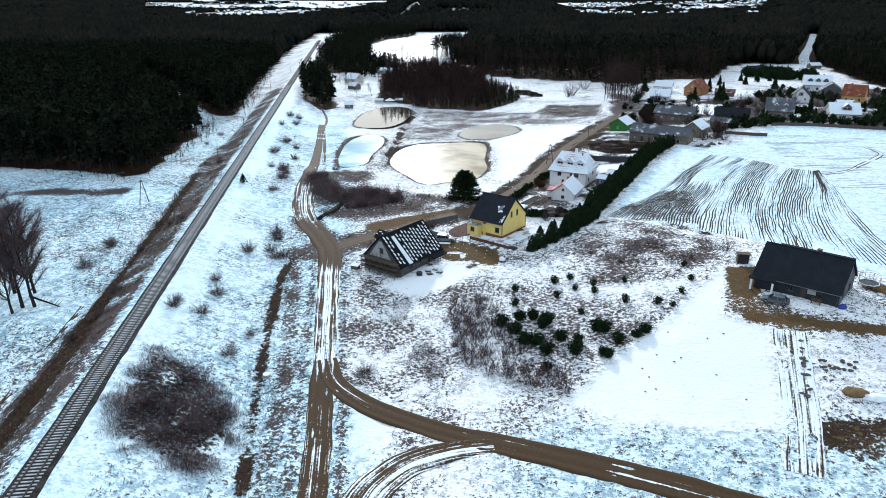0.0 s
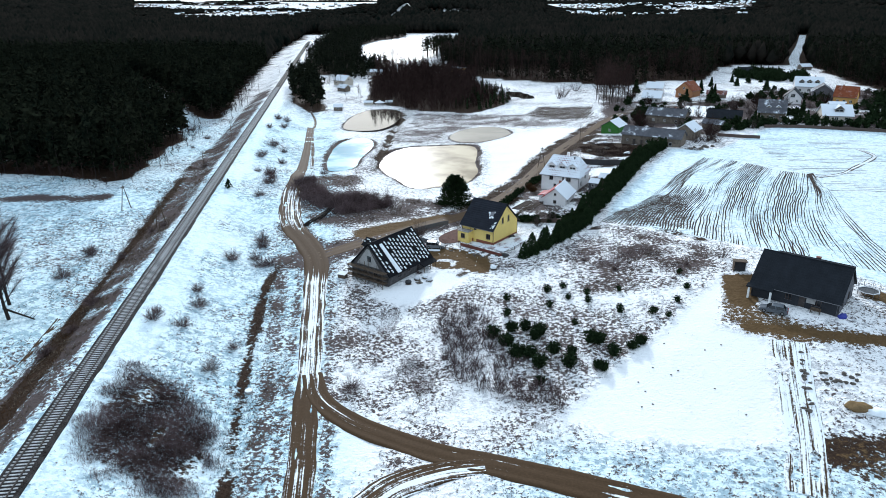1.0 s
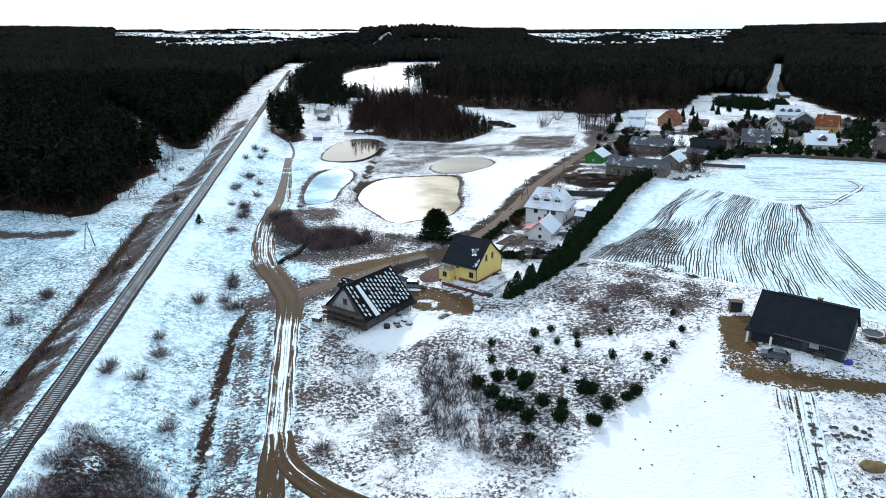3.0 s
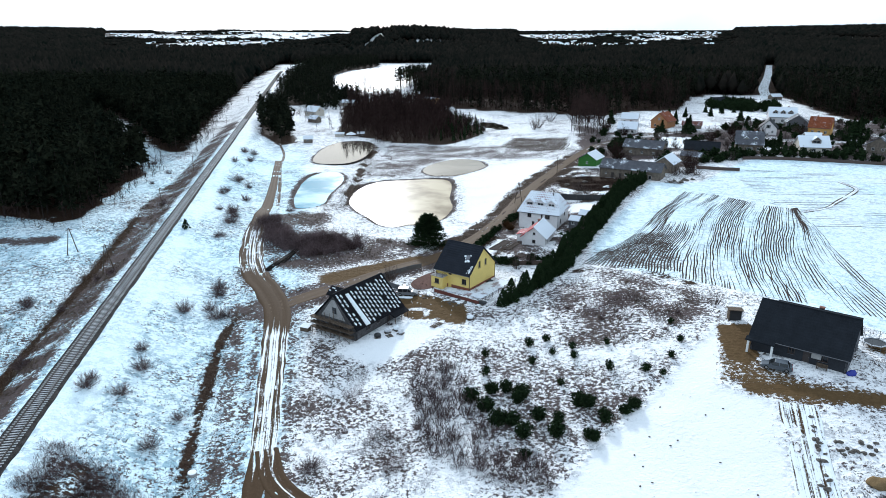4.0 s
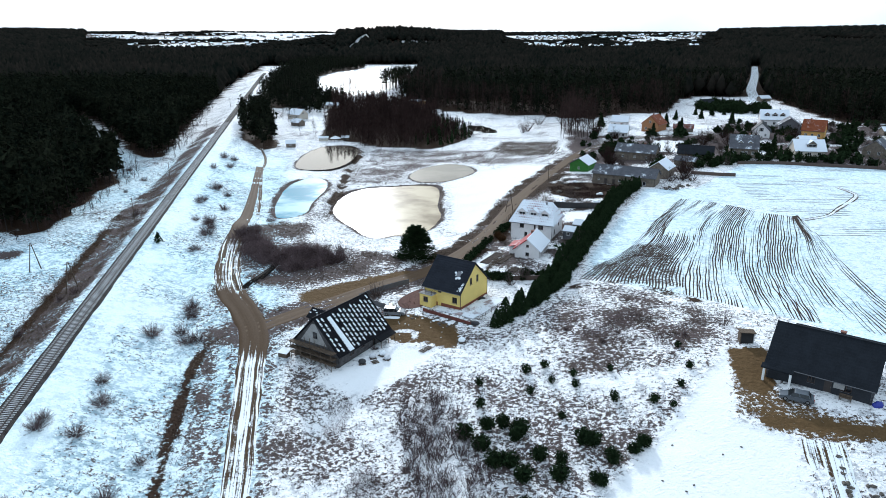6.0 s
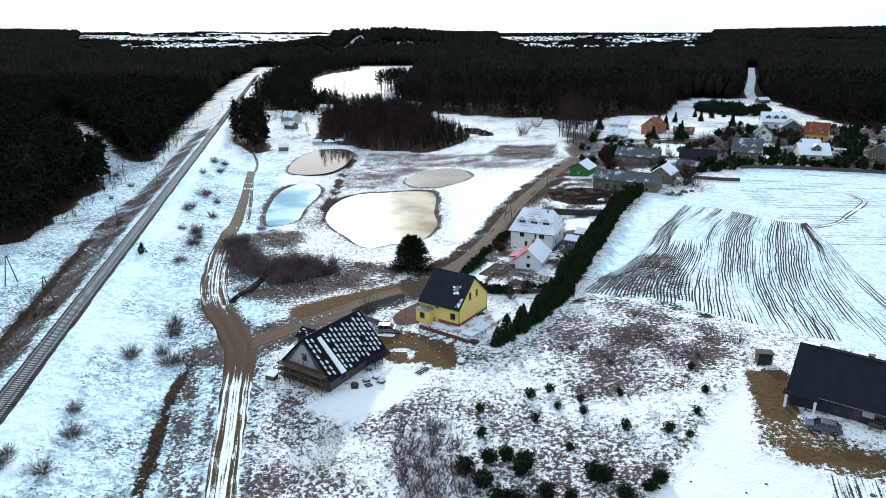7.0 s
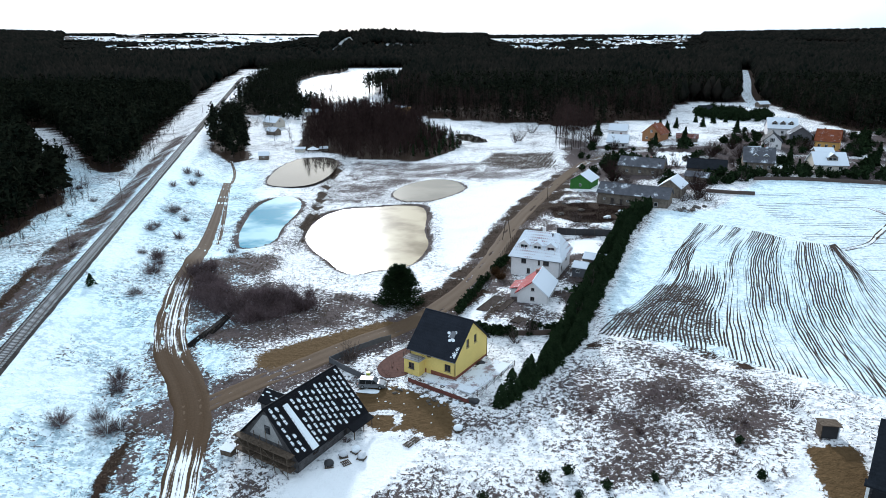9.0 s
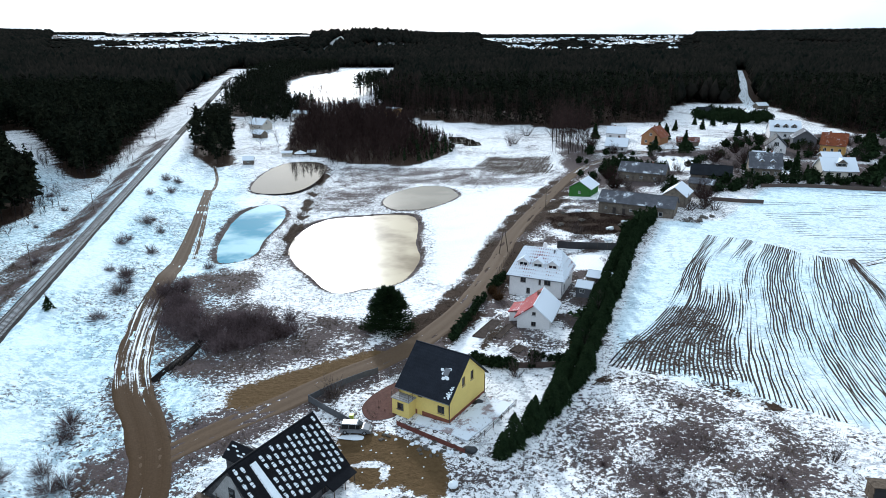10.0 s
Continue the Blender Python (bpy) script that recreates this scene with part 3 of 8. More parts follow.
g = np.maximum(g, woods)

s = 0.85 * np.exp(-((reach(DITCH_BROWN, X, Y)) / 1.2) ** 2) * (0.5 + 0.8 * value_noise(X, Y, 5, 17))
s = np.maximum(s, 0.5 * region(BRUSH, X, Y, 2.5))
s = np.maximum(s, 0.48 * region(PLOUGH_DARK, X, Y, 3.0))
headland = reach([(24.8, 166.2), (30.2, 168.1), (36.2, 167.6), (40.9, 163.7), (45.4, 157.7), (48.2, 153.3)], X, Y)
s = np.maximum(s, 0.62 * np.exp(-(headland / 2.6) ** 2) * (0.3 + value_noise(X, Y, 3, 27)))
s = np.maximum(s, 1.0 * (1 - smoothstep(1.0, 7.5, reach(ROAD_2, X, Y) - 2.4)) * (0.05 + 1.25 * value_noise(X, Y, 5, 28)) * smoothstep(178, 190, Y) * (1 - smoothstep(320, 345, Y)))
s = np.maximum(s, np.exp(-((rail_off + 9.8 + 2.6 * smoothstep(92, 125, Y)) / (2.3 - 1.2 * smoothstep(108, 140, Y))) ** 4) * (1 - smoothstep(190, 240, Y)) * (0.62 + 0.35 * (1 - smoothstep(92, 104, Y)) + 0.6 * value_noise(X, Y, 11, 15)))
s = np.maximum(s, 0.55 * region([(8, 366), (17.5, 399), (49.5, 389), (43, 348), (28, 345)], X, Y, 4.0))
s = np.maximum(s, (0.62 + 0.6 * value_noise(X, Y, 4, 25)) * region([(31, 278), (47, 276), (60, 265), (55, 254), (44, 249), (36, 252), (30, 261)], X, Y, 2.0))
s = np.maximum(s, 0.6 * region([(4.6, 178.5), (6.7, 177.5), (10.6, 188), (8.4, 189.3)], X, Y, 0.8))
s = np.maximum(s, 0.5 * region([(70, 268), (76, 262), (73, 256), (66, 262)], X, Y, 2.0))
s = np.maximum(s, np.exp(-(reach([(-53.8, 368), (-52.8, 325), (-47.4, 273), (-46, 240)], X, Y) / 2.5) ** 2) * (0.25 + 0.85 * value_noise(X, Y, 4, 37)))

s = np.maximum(s, 0.9 * woods)
s = np.maximum(s, 0.42 * region(MUD_GREY, X, Y, 3.0))
s = np.maximum(s, (0.15 + 0.7 * value_noise(X, Y, 5, 30)) * region(MUD_SOUTH, X, Y, 4.0))

mu = np.zeros_like(X)
for poly, k, soft in ((MUD_YARD, 1.0, 1.8), (MUD_LANE, 0.8, 3.0), (MUD_GREY, 0.5, 3.0), (MUD_EAST, 0.85, 3.0), (MUD_SOUTH, 0.38, 5.0)):
    mu = np.maximum(mu, k * region(poly, X, Y, soft))
mu = np.maximum(mu, 0.95 * region([(44, 126), (45, 132), (51, 131), (48, 120), (45.5, 117), (43, 120)], X, Y, 1.2))
mu = np.maximum(mu, 0.8 * np.exp(-((reach([(44, 111), (58, 107.5), (72, 107)], X, Y) / 2.2) ** 2)))

mu = mu * (1 - np.exp(-(reach([(-12.2, 146.2), (-10, 146.6), (-8.3, 145.4), (-8.0, 143.4)], X, Y) / 0.8) ** 2))

rows, cols = X.shape
idx = np.arange(rows * cols).reshape(rows, cols)
quads = np.stack([idx[:-1, :-1], idx[:-1, 1:], idx[1:, 1:], idx[1:, :-1]], -1).reshape(-1, 4)
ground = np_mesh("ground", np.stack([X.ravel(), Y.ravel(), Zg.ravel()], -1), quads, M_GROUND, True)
tagged(ground, "snow-covered rolling land with dry grass showing through", "ground", kind="structure")
# where blue shade is painted into the snow: slopes, fields, the south
shade_map = np.maximum.reduce([(1 - smoothstep(32, 44, rail_off)) * (1 - smoothstep(300, 420, Y)), 0.9 * field, 0.8 * (1 - smoothstep(78, 90, Y)) * smoothstep(-4, 10, X)])
shade_map = shade_map * (1 - mead) * (1 - region(CLEAN, X, Y, 4.0)) * (0.6 + 0.7 * value_noise(X, Y, 18, 38)).clip(0, 1)
for key, layer in (("grass", g), ("soil", s), ("mud", mu), ("blue_shade", shade_map)):
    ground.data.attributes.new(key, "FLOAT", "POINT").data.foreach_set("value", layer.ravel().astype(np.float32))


# ---- roads ----
def road(name, line, width, mat, snowy, label, lift=0.05):
    """A lane that follows the land, with two ruts pressed into it. snowy: a function of the place along it."""
    c = open_curve(line, 1.0)
    w = np.broadcast_to(width, len(c)) if np.isscalar(width) else np.interp(np.linspace(0, 1, len(c)), np.linspace(0, 1, len(width)), width)
    d = np.gradient(c, axis=0)
    d /= np.linalg.norm(d, axis=1)[:, None]
    nrm = np.stack([d[:, 1], -d[:, 0]], -1)
    u = np.linspace(-1, 1, 15)
    run = np.r_[0, np.cumsum(np.linalg.norm(np.diff(c, axis=0), axis=1))]
    wob = 1 + 0.10 * (value_noise(run[:, None], u[None] * 0 + np.sign(u)[None] * 9, 3.0, 21) - 0.5)
    px = c[:, :1] + nrm[:, :1] * u * w[:, None] / 2 * wob
    py = c[:, 1:2] + nrm[:, 1:2] * u * w[:, None] / 2 * wob
    z = height(px, py, False) + lift + 0.09
    rut = np.exp(-((np.abs(u) - 0.42) / 0.16) ** 2)
    z = z - 0.07 * rut + 0.05 * (value_noise(px, py, 0.9, 22) - 0.5) - 0.16 * (np.abs(u) > 0.99)
    k, n = px.shape
    idx = np.arange(k * n).reshape(k, n)
    quads = np.stack([idx[:-1, :-1], idx[:-1, 1:], idx[1:, 1:], idx[1:, :-1]], -1).reshape(-1, 4)
    ob = np_mesh(name, np.stack([px.ravel(), py.ravel(), z.ravel()], -1), quads, mat, True)
    lane = np.stack([np.broadcast_to(u * w[:, None] / 2, px.shape).ravel(), np.repeat(run, n), np.zeros(px.size)], -1)
    ob.data.attributes.new("lane", "FLOAT_VECTOR", "POINT").data.foreach_set("vector", lane.astype(np.float32).ravel())
    ob.data.attributes.new("across", "FLOAT", "POINT").data.foreach_set("value", np.broadcast_to(np.abs(u), px.shape).ravel().astype(np.float32))
    sn = np.broadcast_to(snowy(px, py, u), px.shape)
    ob.data.attributes.new("snowy", "FLOAT", "POINT").data.foreach_set("value", sn.ravel().astype(np.float32))
    return tagged(ob, label, "road", kind="structure")


def snow_lane(px, py, u):
    a = smoothstep(88, 100, py) * (1 - smoothstep(134, 142, py)) * 0.50
    a = np.maximum(a, smoothstep(160, 170, py) * (1 - smoothstep(196, 208, py)) * 0.40)
    a = np.maximum(a, (1 - smoothstep(84, 92, py)) * 0.28)
    return a * (0.75 + 0.5 * (np.abs(u) < 0.3) + 0.3 * (np.abs(u) > 0.7))


road("road", ROAD_1, (3.9, 3.9, 4.0, 4.6, 5.6, 6.4, 6.4, 4.6, 3.6, 3.2, 2.8, 3.0, 3.2), M_ROAD, snow_lane, "rutted muddy lane with snow left between the wheel tracks")
road("road_2", ROAD_2, (4.6, 5.4, 5.6, 5.2, 5.0, 5.0, 4.8, 4.6, 4.6, 4.6, 4.6, 4.4, 4.0), M_ROAD_GREY, lambda px, py, u: np.where(py > 345, 0.35, 0.0), "packed earth village lane with bare brown verges", 0.0)
road("road_3", ROAD_3, (3.4, 4.0, 4.2, 4.6, 5.0, 4.6, 4.4, 4.4, 4.4), M_ROAD, lambda px, py, u: 0.06 + 0.42 * np.exp(-((u - 0.2) / 0.2) ** 2) * smoothstep(12, 19, px) + 0.34 * np.exp(-((u - 0.0) / 0.3) ** 2) * (1 - smoothstep(-20, -16, px)), "wet brown dirt road curving across the snow", 0.07)
road("road_4", ROAD_4, (3.0, 4.6, 5.6, 6.0, 6.0), M_ROAD, lambda px, py, u: 0.34 + 0.3 * np.exp(-((u + 0.25) / 0.3) ** 2), "rutted dirt junction arm with snow streaks", 0.09)
road("path", [(-67.5, 237), (-75.5, 266), (-88, 309), (-95, 338), (-106, 368)], 1.3, M_ROAD, lambda px, py, u: 0.3, "narrow dark footpath along the pond bank", 0.0)
road("path_2", [(131, 266), (132.5, 257), (127, 249), (118, 239), (110, 230), (100, 224)], 1.8, M_ROAD, lambda px, py, u: 0.38 + 0.3 * (np.abs(u) < 0.45), "faint wheel tracks bending across the snowy field", 0.0)
road("path_3", [(48.8, 106.5), (46.8, 99), (45, 92), (43.2, 85), (40, 75)], 5.4, M_ROAD, lambda px, py, u: 0.60, "churned wheel tracks leading to the grey house", -0.03)
road("path_4", [(-35.7 - 0.253 * yy - 16.6, yy) for yy in (46, 62, 78, 94, 106, 114)], 1.1, M_ROAD, lambda px, py, u: 0.12, "narrow dark track beside the railway ditch", -0.02)
road("road_5", [(206, 548), (222, 572), (250, 645), (281, 731), (350, 900), (454, 1165)], 9.0, M_ROAD_GREY, lambda px, py, u: 0.62, "snowy road running into the forest", 0.1)


# ---- water ----
def water(name, outline, z, mat, label):
    bm = bmesh.new()
    bm.faces.new([bm.verts.new((x, y, z)) for x, y in outline])
    bmesh.ops.triangulate(bm, faces=bm.faces[:])
    return tagged(part(name, bm, mat), label, "pond", kind="structure")


def grown(poly, by):
    c = poly.mean(0)
    return c + (poly - c) * (1 + by / np.linalg.norm(poly - c, axis=1).mean())


water("water", grown(POND_BLUE, 0.5), POND_Z, M_ICE_SKY, "fish pond with blue sky reflection painted over white ice")
water("water_2", grown(POND_DARK, 0.5), POND_Z, M_WATER, "dark open pond mirroring the trees")
water("water_3", grown(POND_BIG, 0.5), POND_Z, M_ICE_GLOW, "large pond under wet ice with cream sky glow painted in")
water("water_4", grown(POND_SMALL, 0.5), POND_Z, M_ICE_BEIGE, "small pond under dull beige ice")
water("water_5", grown(POND_FAR, 0.5), POND_Z, M_WATER, "small dark pool at the wood's edge")
water("water_6", grown(LAKE, 4), LAKE_Z, M_LAKE, "frozen lake between the woods")


brook = road("water_7", [(-50.3, 166.5), (-49.5, 170), (-48.2, 174.5), (-46.9, 180), (-46.0, 187), (-45.2, 194), (-43.0, 202)], (1.5, 1.7, 1.5, 1.2, 1.0, 0.8), M_BROOK, lambda px, py, u: 0.0, "narrow dark brook", 0.0)
tagged(brook, "narrow dark brook running through the snowy marsh", "brook", kind="structure")


# ---- railway ----
railway = thing("railway_track", pose(0, 0, 0), "single railway track on a snowy ballast bank", "railway")
dirv = np.array([-0.253, 1.0]) / math.hypot(0.253, 1.0)
across = np.array([dirv[1], -dirv[0]])


def along_rail(profile, name, mat, y0=38, y1=900, label=""):
    """Draws a cross-section (offset, height) along the track's straight."""
    ys = np.arange(y0, y1, 4.0)
    pr = np.array(profile)
    base = np.stack([rail_x(ys), ys], -1)
    p = base[:, None] + across * pr[None, :, :1]
    v = np.concatenate([p, np.broadcast_to(pr[None, :, 1:] + RAIL_Z, (*p.shape[:2], 1))], -1)
    k, n = v.shape[:2]
    idx = np.arange(k * n).reshape(k, n)
    quads = np.stack([idx[:-1, :-1], idx[:-1, 1:], idx[1:, 1:], idx[1:, :-1]], -1).reshape(-1, 4)
    ob = np_mesh(name, v.reshape(-1, 3), quads, mat)
    ob.parent = railway
    return tagged(ob, label)


along_rail([(-2.2, -0.72), (-1.55, -0.26), (-0.6, -0.22), (0.6, -0.22), (1.55, -0.26), (2.1, -0.72)], "ballast", M_BALLAST)
for side in (-0.7525, 0.7525):
    along_rail([(side - 0.075, -0.17), (side - 0.075, -0.13), (side - 0.02, -0.1), (side - 0.036, -0.03), (side - 0.036, 0.01), (side + 0.036, 0.01), (side + 0.036, -0.03), (side + 0.02, -0.1), (side + 0.075, -0.13), (side + 0.075, -0.17)], "rail", M_RAIL)
bm = box(-1.3, 1.3, -0.13, 0.13, -0.32, -0.165, 0.02)
sleeper_mesh = bpy.data.meshes.new("sleeper")
bm.to_mesh(sleeper_mesh)
sleeper_mesh.materials.append(M_SLEEPER)
rest_v, rest_f = [], []
corner = np.array([(-1.3, -0.13, -0.3), (1.3, -0.13, -0.3), (1.3, 0.13, -0.3), (-1.3, 0.13, -0.3), (-1.3, -0.13, -0.165), (1.3, -0.13, -0.165), (1.3, 0.13, -0.165), (-1.3, 0.13, -0.165)])
turn = math.atan2(dirv[1], dirv[0]) - math.pi / 2
rot = np.array([[math.cos(turn), -math.sin(turn), 0], [math.sin(turn), math.cos(turn), 0], [0, 0, 1]])
SLEEPERS = []
for i, yy in enumerate(np.arange(50, 420, 0.62 * dirv[1])):
    place = (float(rail_x(yy)), float(yy), RAIL_Z)
    if i < 290:
        SLEEPERS.append(place)
    else:
        k = len(rest_v) * 8
        rest_v.append(corner @ rot.T + place)
        rest_f += [[a + k for a in f] for f in ((4, 5, 6, 7), (0, 1, 5, 4), (1, 2, 6, 5), (2, 3, 7, 6), (3, 0, 4, 7))]
rest = np_mesh("far_sleeper", np.concatenate(rest_v), rest_f, M_SLEEPER)
rest.parent = railway
tagged(rest, kind="stuff")

# ---- woods ----
def mesh_arrays(parts):
    """Joins lists of (corners, triangles)."""
    v, f, k = [], [], 0
    for a, b in parts:
        v.append(a)
        f.append(b + k)
        k += len(a)
    return np.concatenate(v), np.concatenate(f)


def trunks(p, h, r0, r1=0.35):
    """Four-sided tapered stems at the places p (N, 3)."""
    n = len(p)
    ang = np.arange(4) * math.pi / 2
    ring = np.stack([np.cos(ang), np.sin(ang)], -1)
    lean = (rng.random((n, 1, 2)) - 0.5) * 0.06 * h[:, None, None]
    lo = np.concatenate([p[:, None, :2] + ring * r0[:, None, None], np.repeat(p[:, None, 2:] - 0.4, 4, 1)], -1)
    hi = np.concatenate([p[:, None, :2] + lean + ring * (r0 * r1)[:, None, None], np.repeat((p[:, 2] + h)[:, None, None], 4, 1)], -1)
    v = np.concatenate([lo, hi], 1).reshape(-1, 3)
    f = np.array([(i, (i + 1) % 4, 4 + (i + 1) % 4) for i in range(4)] + [(i, 4 + (i + 1) % 4, 4 + i) for i in range(4)])
    return v, (f[None] + 8 * np.arange(n)[:, None, None]).reshape(-1, 3)


def needles(p, h, spread, start, count, size, droop=0.3, top=0.75, loose=0.35):
    """Sprays of needles round stems: single triangles that point outwards, wide below and narrow at the top."""
    n = len(p)
    t = 1 - (1 - rng.random((n, count))) ** 1.15
    a = rng.random((n, count)) * 6.2832
    r = spread[:, None] * np.clip(1 - t, 0.03, 1) ** top * (1 - loose * rng.random((n, count)))
    z = p[:, 2:3] + h[:, None] * (start + (1 - start) * t)
    c = np.stack([p[:, :1] + np.cos(a) * r, p[:, 1:2] + np.sin(a) * r, z], -1)
    s = size[:, None] * (0.6 + 0.8 * rng.random((n, count))) * (1 - 0.55 * t)
    out = np.stack([np.cos(a), np.sin(a), -droop + 0.5 * (rng.random((n, count)) - 0.5)], -1) * s[..., None]
    side = np.stack([-np.sin(a), np.cos(a), 2.4 * (rng.random((n, count)) - 0.5)], -1) * s[..., None] * 0.55
    back = c - out * 0.9
    back[..., 2] += 0.25 * s
    v = np.stack([back + side, back - side, c + out * 0.5], 2).reshape(-1, 3)
    return v, np.arange(len(v)).reshape(-1, 3)


def puffs(p, h, spread, start, count, size):
    """Loose clumps of needles in a rounded crown: triangles in all directions."""
    n = len(p)
    u = rng.normal(size=(n, count, 3))
    u /= np.linalg.norm(u, axis=-1, keepdims=True)
    u *= (0.35 + 0.65 * rng.random((n, count, 1)))
    mid = p[:, 2] + h * (start + 1) / 2
    c = np.stack([p[:, :1] + u[..., 0] * spread[:, None], p[:, 1:2] + u[..., 1] * spread[:, None], mid[:, None] + u[..., 2] * (h * (1 - start) / 2)[:, None]], -1)
    w = rng.normal(size=(n, count, 3, 3)) * size[:, None, None, None] * 0.62
    w[..., 2] *= 1.0
    v = (c[:, :, None] + w).reshape(-1, 3)
    return v, np.arange(len(v)).reshape(-1, 3)


def spikes(p, d, length, width):
    """Thin pointed twigs from p along d."""
    d = d / np.linalg.norm(d, axis=-1, keepdims=True)
    side = np.cross(d, rng.normal(size=d.shape))
    side /= np.linalg.norm(side, axis=-1, keepdims=True)
    tip = p + d * length[:, None]
    v = np.stack([p + side * width[:, None] / 2, p - side * width[:, None] / 2, tip], 1).reshape(-1, 3)
    return v, np.arange(len(v)).reshape(-1, 3)


def bare_crown(p, h, count, spread, twig, width, low=0.25, second=4):
    """Bare boughs that rise from a stem, each with finer twigs on it."""
    n = len(p)
    t = low + (1 - low) * rng.random((n, count)) ** 0.8
    a = rng.random((n, count)) * 6.2832
    rise = 0.7 + 1.1 * rng.random((n, count)) + 0.8 * t
    d = np.stack([np.cos(a), np.sin(a), rise], -1)
    d /= np.linalg.norm(d, axis=-1, keepdims=True)
    ln = h[:, None] * spread * (1.15 - t) * (0.6 + 0.7 * rng.random((n, count)))
    o = np.stack([np.repeat(p[:, :1], count, 1), np.repeat(p[:, 1:2], count, 1), p[:, 2:3] + h[:, None] * t * 0.92], -1)
    out = [spikes(o.reshape(-1, 3), d.reshape(-1, 3), ln.ravel(), np.full(n * count, width * 1.8))]
    for _ in range(second):
        k = 0.25 + 0.7 * rng.random((n, count, 1))
        o2 = o + d * ln[..., None] * k
        d2 = d + rng.normal(size=d.shape) * 0.45
        out.append(spikes(o2.reshape(-1, 3), d2.reshape(-1, 3), (ln * twig * (0.5 + rng.random((n, count)))).ravel(), np.full(n * count, width)))
    return out


def scatter(mask, x0, x1, y0, y1, step, jitter=1.35):
    """Uneven rows of places where mask(x, y) holds."""
    xs, ys = np.meshgrid(np.arange(x0, x1, step), np.arange(y0, y1, step))
    xs = xs.ravel() + (rng.random(xs.size) - 0.5) * step * jitter
    ys = ys.ravel() + (rng.random(ys.size) - 0.5) * step * jitter
    keep = mask(xs, ys)
    xs, ys = xs[keep], ys[keep]
    return np.stack([xs, ys, height(xs, ys, False)], -1)


def in_view(x, y, wide=0.80, left=-0.98):
    return (x < wide * (y + 10) + 25) & (x > left * (y + 5) - 25)


def wood(name, label, p, h, kind="pine", mat=M_PINE, detail=34, stems=True, width=3.0, low=0.40):
    """A stand of trees, too many to count: stems and crowns."""
    t = thing(name, pose(0, 0, 0), label, "forest", kind="stuff")
    if stems:
        v, f = trunks(p, h * 0.9, (0.005 if kind == "bare" else 0.010) * h)
        ob = np_mesh("trunks", v, f, M_BARK)
        ob.parent = t
        tagged(ob, kind="stuff")
    n = len(p)
    if kind == "pine":
        big = width * (0.8 + 0.5 * rng.random(n))
        v, f = mesh_arrays([puffs(p, h, big * 0.8, low + 0.05, detail // 2, big * 0.40), needles(p, h, big, low - 0.05, detail - detail // 2, big * 0.42, 0.15, 0.55, 0.6)])
    elif kind == "spruce":
        v, f = needles(p, h, 0.20 * h, 0.06, detail, 0.16 * h)
    else:
        v, f = mesh_arrays(bare_crown(p, h, detail, 0.36, 0.6, 0.085, 0.10, 5))
    ob = np_mesh("crowns", v, f, mat)
    ob.parent = t
    tagged(ob, kind="stuff")
    return t


def near_edge(poly, depth):
    return lambda x, y: inside(poly, x, y) & (reach(poly, x, y, True) < depth) & in_view(x, y)


# the pine wood west of the railway: an edge with tall stems, then the mass behind it
p = scatter(near_edge(LEFT_WOOD, 26), -420, -112, 185, 640, 4.8)
wood("pine_wood", "dark pine wood with tall bare stems along the railway", p, 11 + 12 * rng.random(len(p)) ** 0.7, detail=170, low=0.22)
p = scatter(lambda x, y: inside(LEFT_WOOD, x, y) & (reach(LEFT_WOOD, x, y, True) >= 26) & in_view(x, y), -700, -140, 200, 640, 5.2)
wood("pine_wood", "dense dark green pine wood seen from above", p, 14 + 11 * rng.random(len(p)), detail=60, stems=False)
# birches and brush in front of it
p = scatter(lambda x, y: (reach(LEFT_WOOD, x, y, True) < 7) & ~inside(LEFT_WOOD, x, y) & in_view(x, y) & (x - rail_x(y) < -16), -190, -110, 190, 700, 4.2)
wood("birch_brush", "bare brown brush along the edge of the pine wood", p, 3 + 5 * rng.random(len(p)), "bare", M_TWIG_RED, 12, True)

# the wood behind the clearing and the village
p = scatter(lambda x, y: near_edge(RIGHT_WOOD, 34)(x, y) & (reach(ROAD_5, x, y) > 9) & (y < 760), -80, 480, 430, 760, 5.2)
half = rng.random(len(p)) < np.where(p[:, 0] < 140, 0.62, 0.25)
wood("mixed_wood", "bare reddish-brown trees at the wood's edge", p[half], 17 + 7 * rng.random(half.sum()), "bare", M_TWIG_RED, 22)
wood("pine_wood", "dark pines standing among bare trees", p[~half], 17 + 6 * rng.random((~half).sum()), detail=90, low=0.1)
p = scatter(lambda x, y: inside(RIGHT_WOOD, x, y) & (reach(RIGHT_WOOD, x, y, True) >= 34) & in_view(x, y) & (reach(ROAD_5, x, y) > 9) & (y < 760), -80, 620, 430, 760, 6.4)
wood("pine_wood", "dense dark green pine wood behind the village", p, 17 + 7 * rng.random(len(p)), detail=44, stems=False)
p = scatter(lambda x, y: inside(LAKE_WOOD, x, y), -290, -110, 520, 1245, 6.8)
wood("pine_wood", "dark pines between the railway and the lake", p, 12 + 8 * rng.random(len(p)), detail=46, low=0.05)

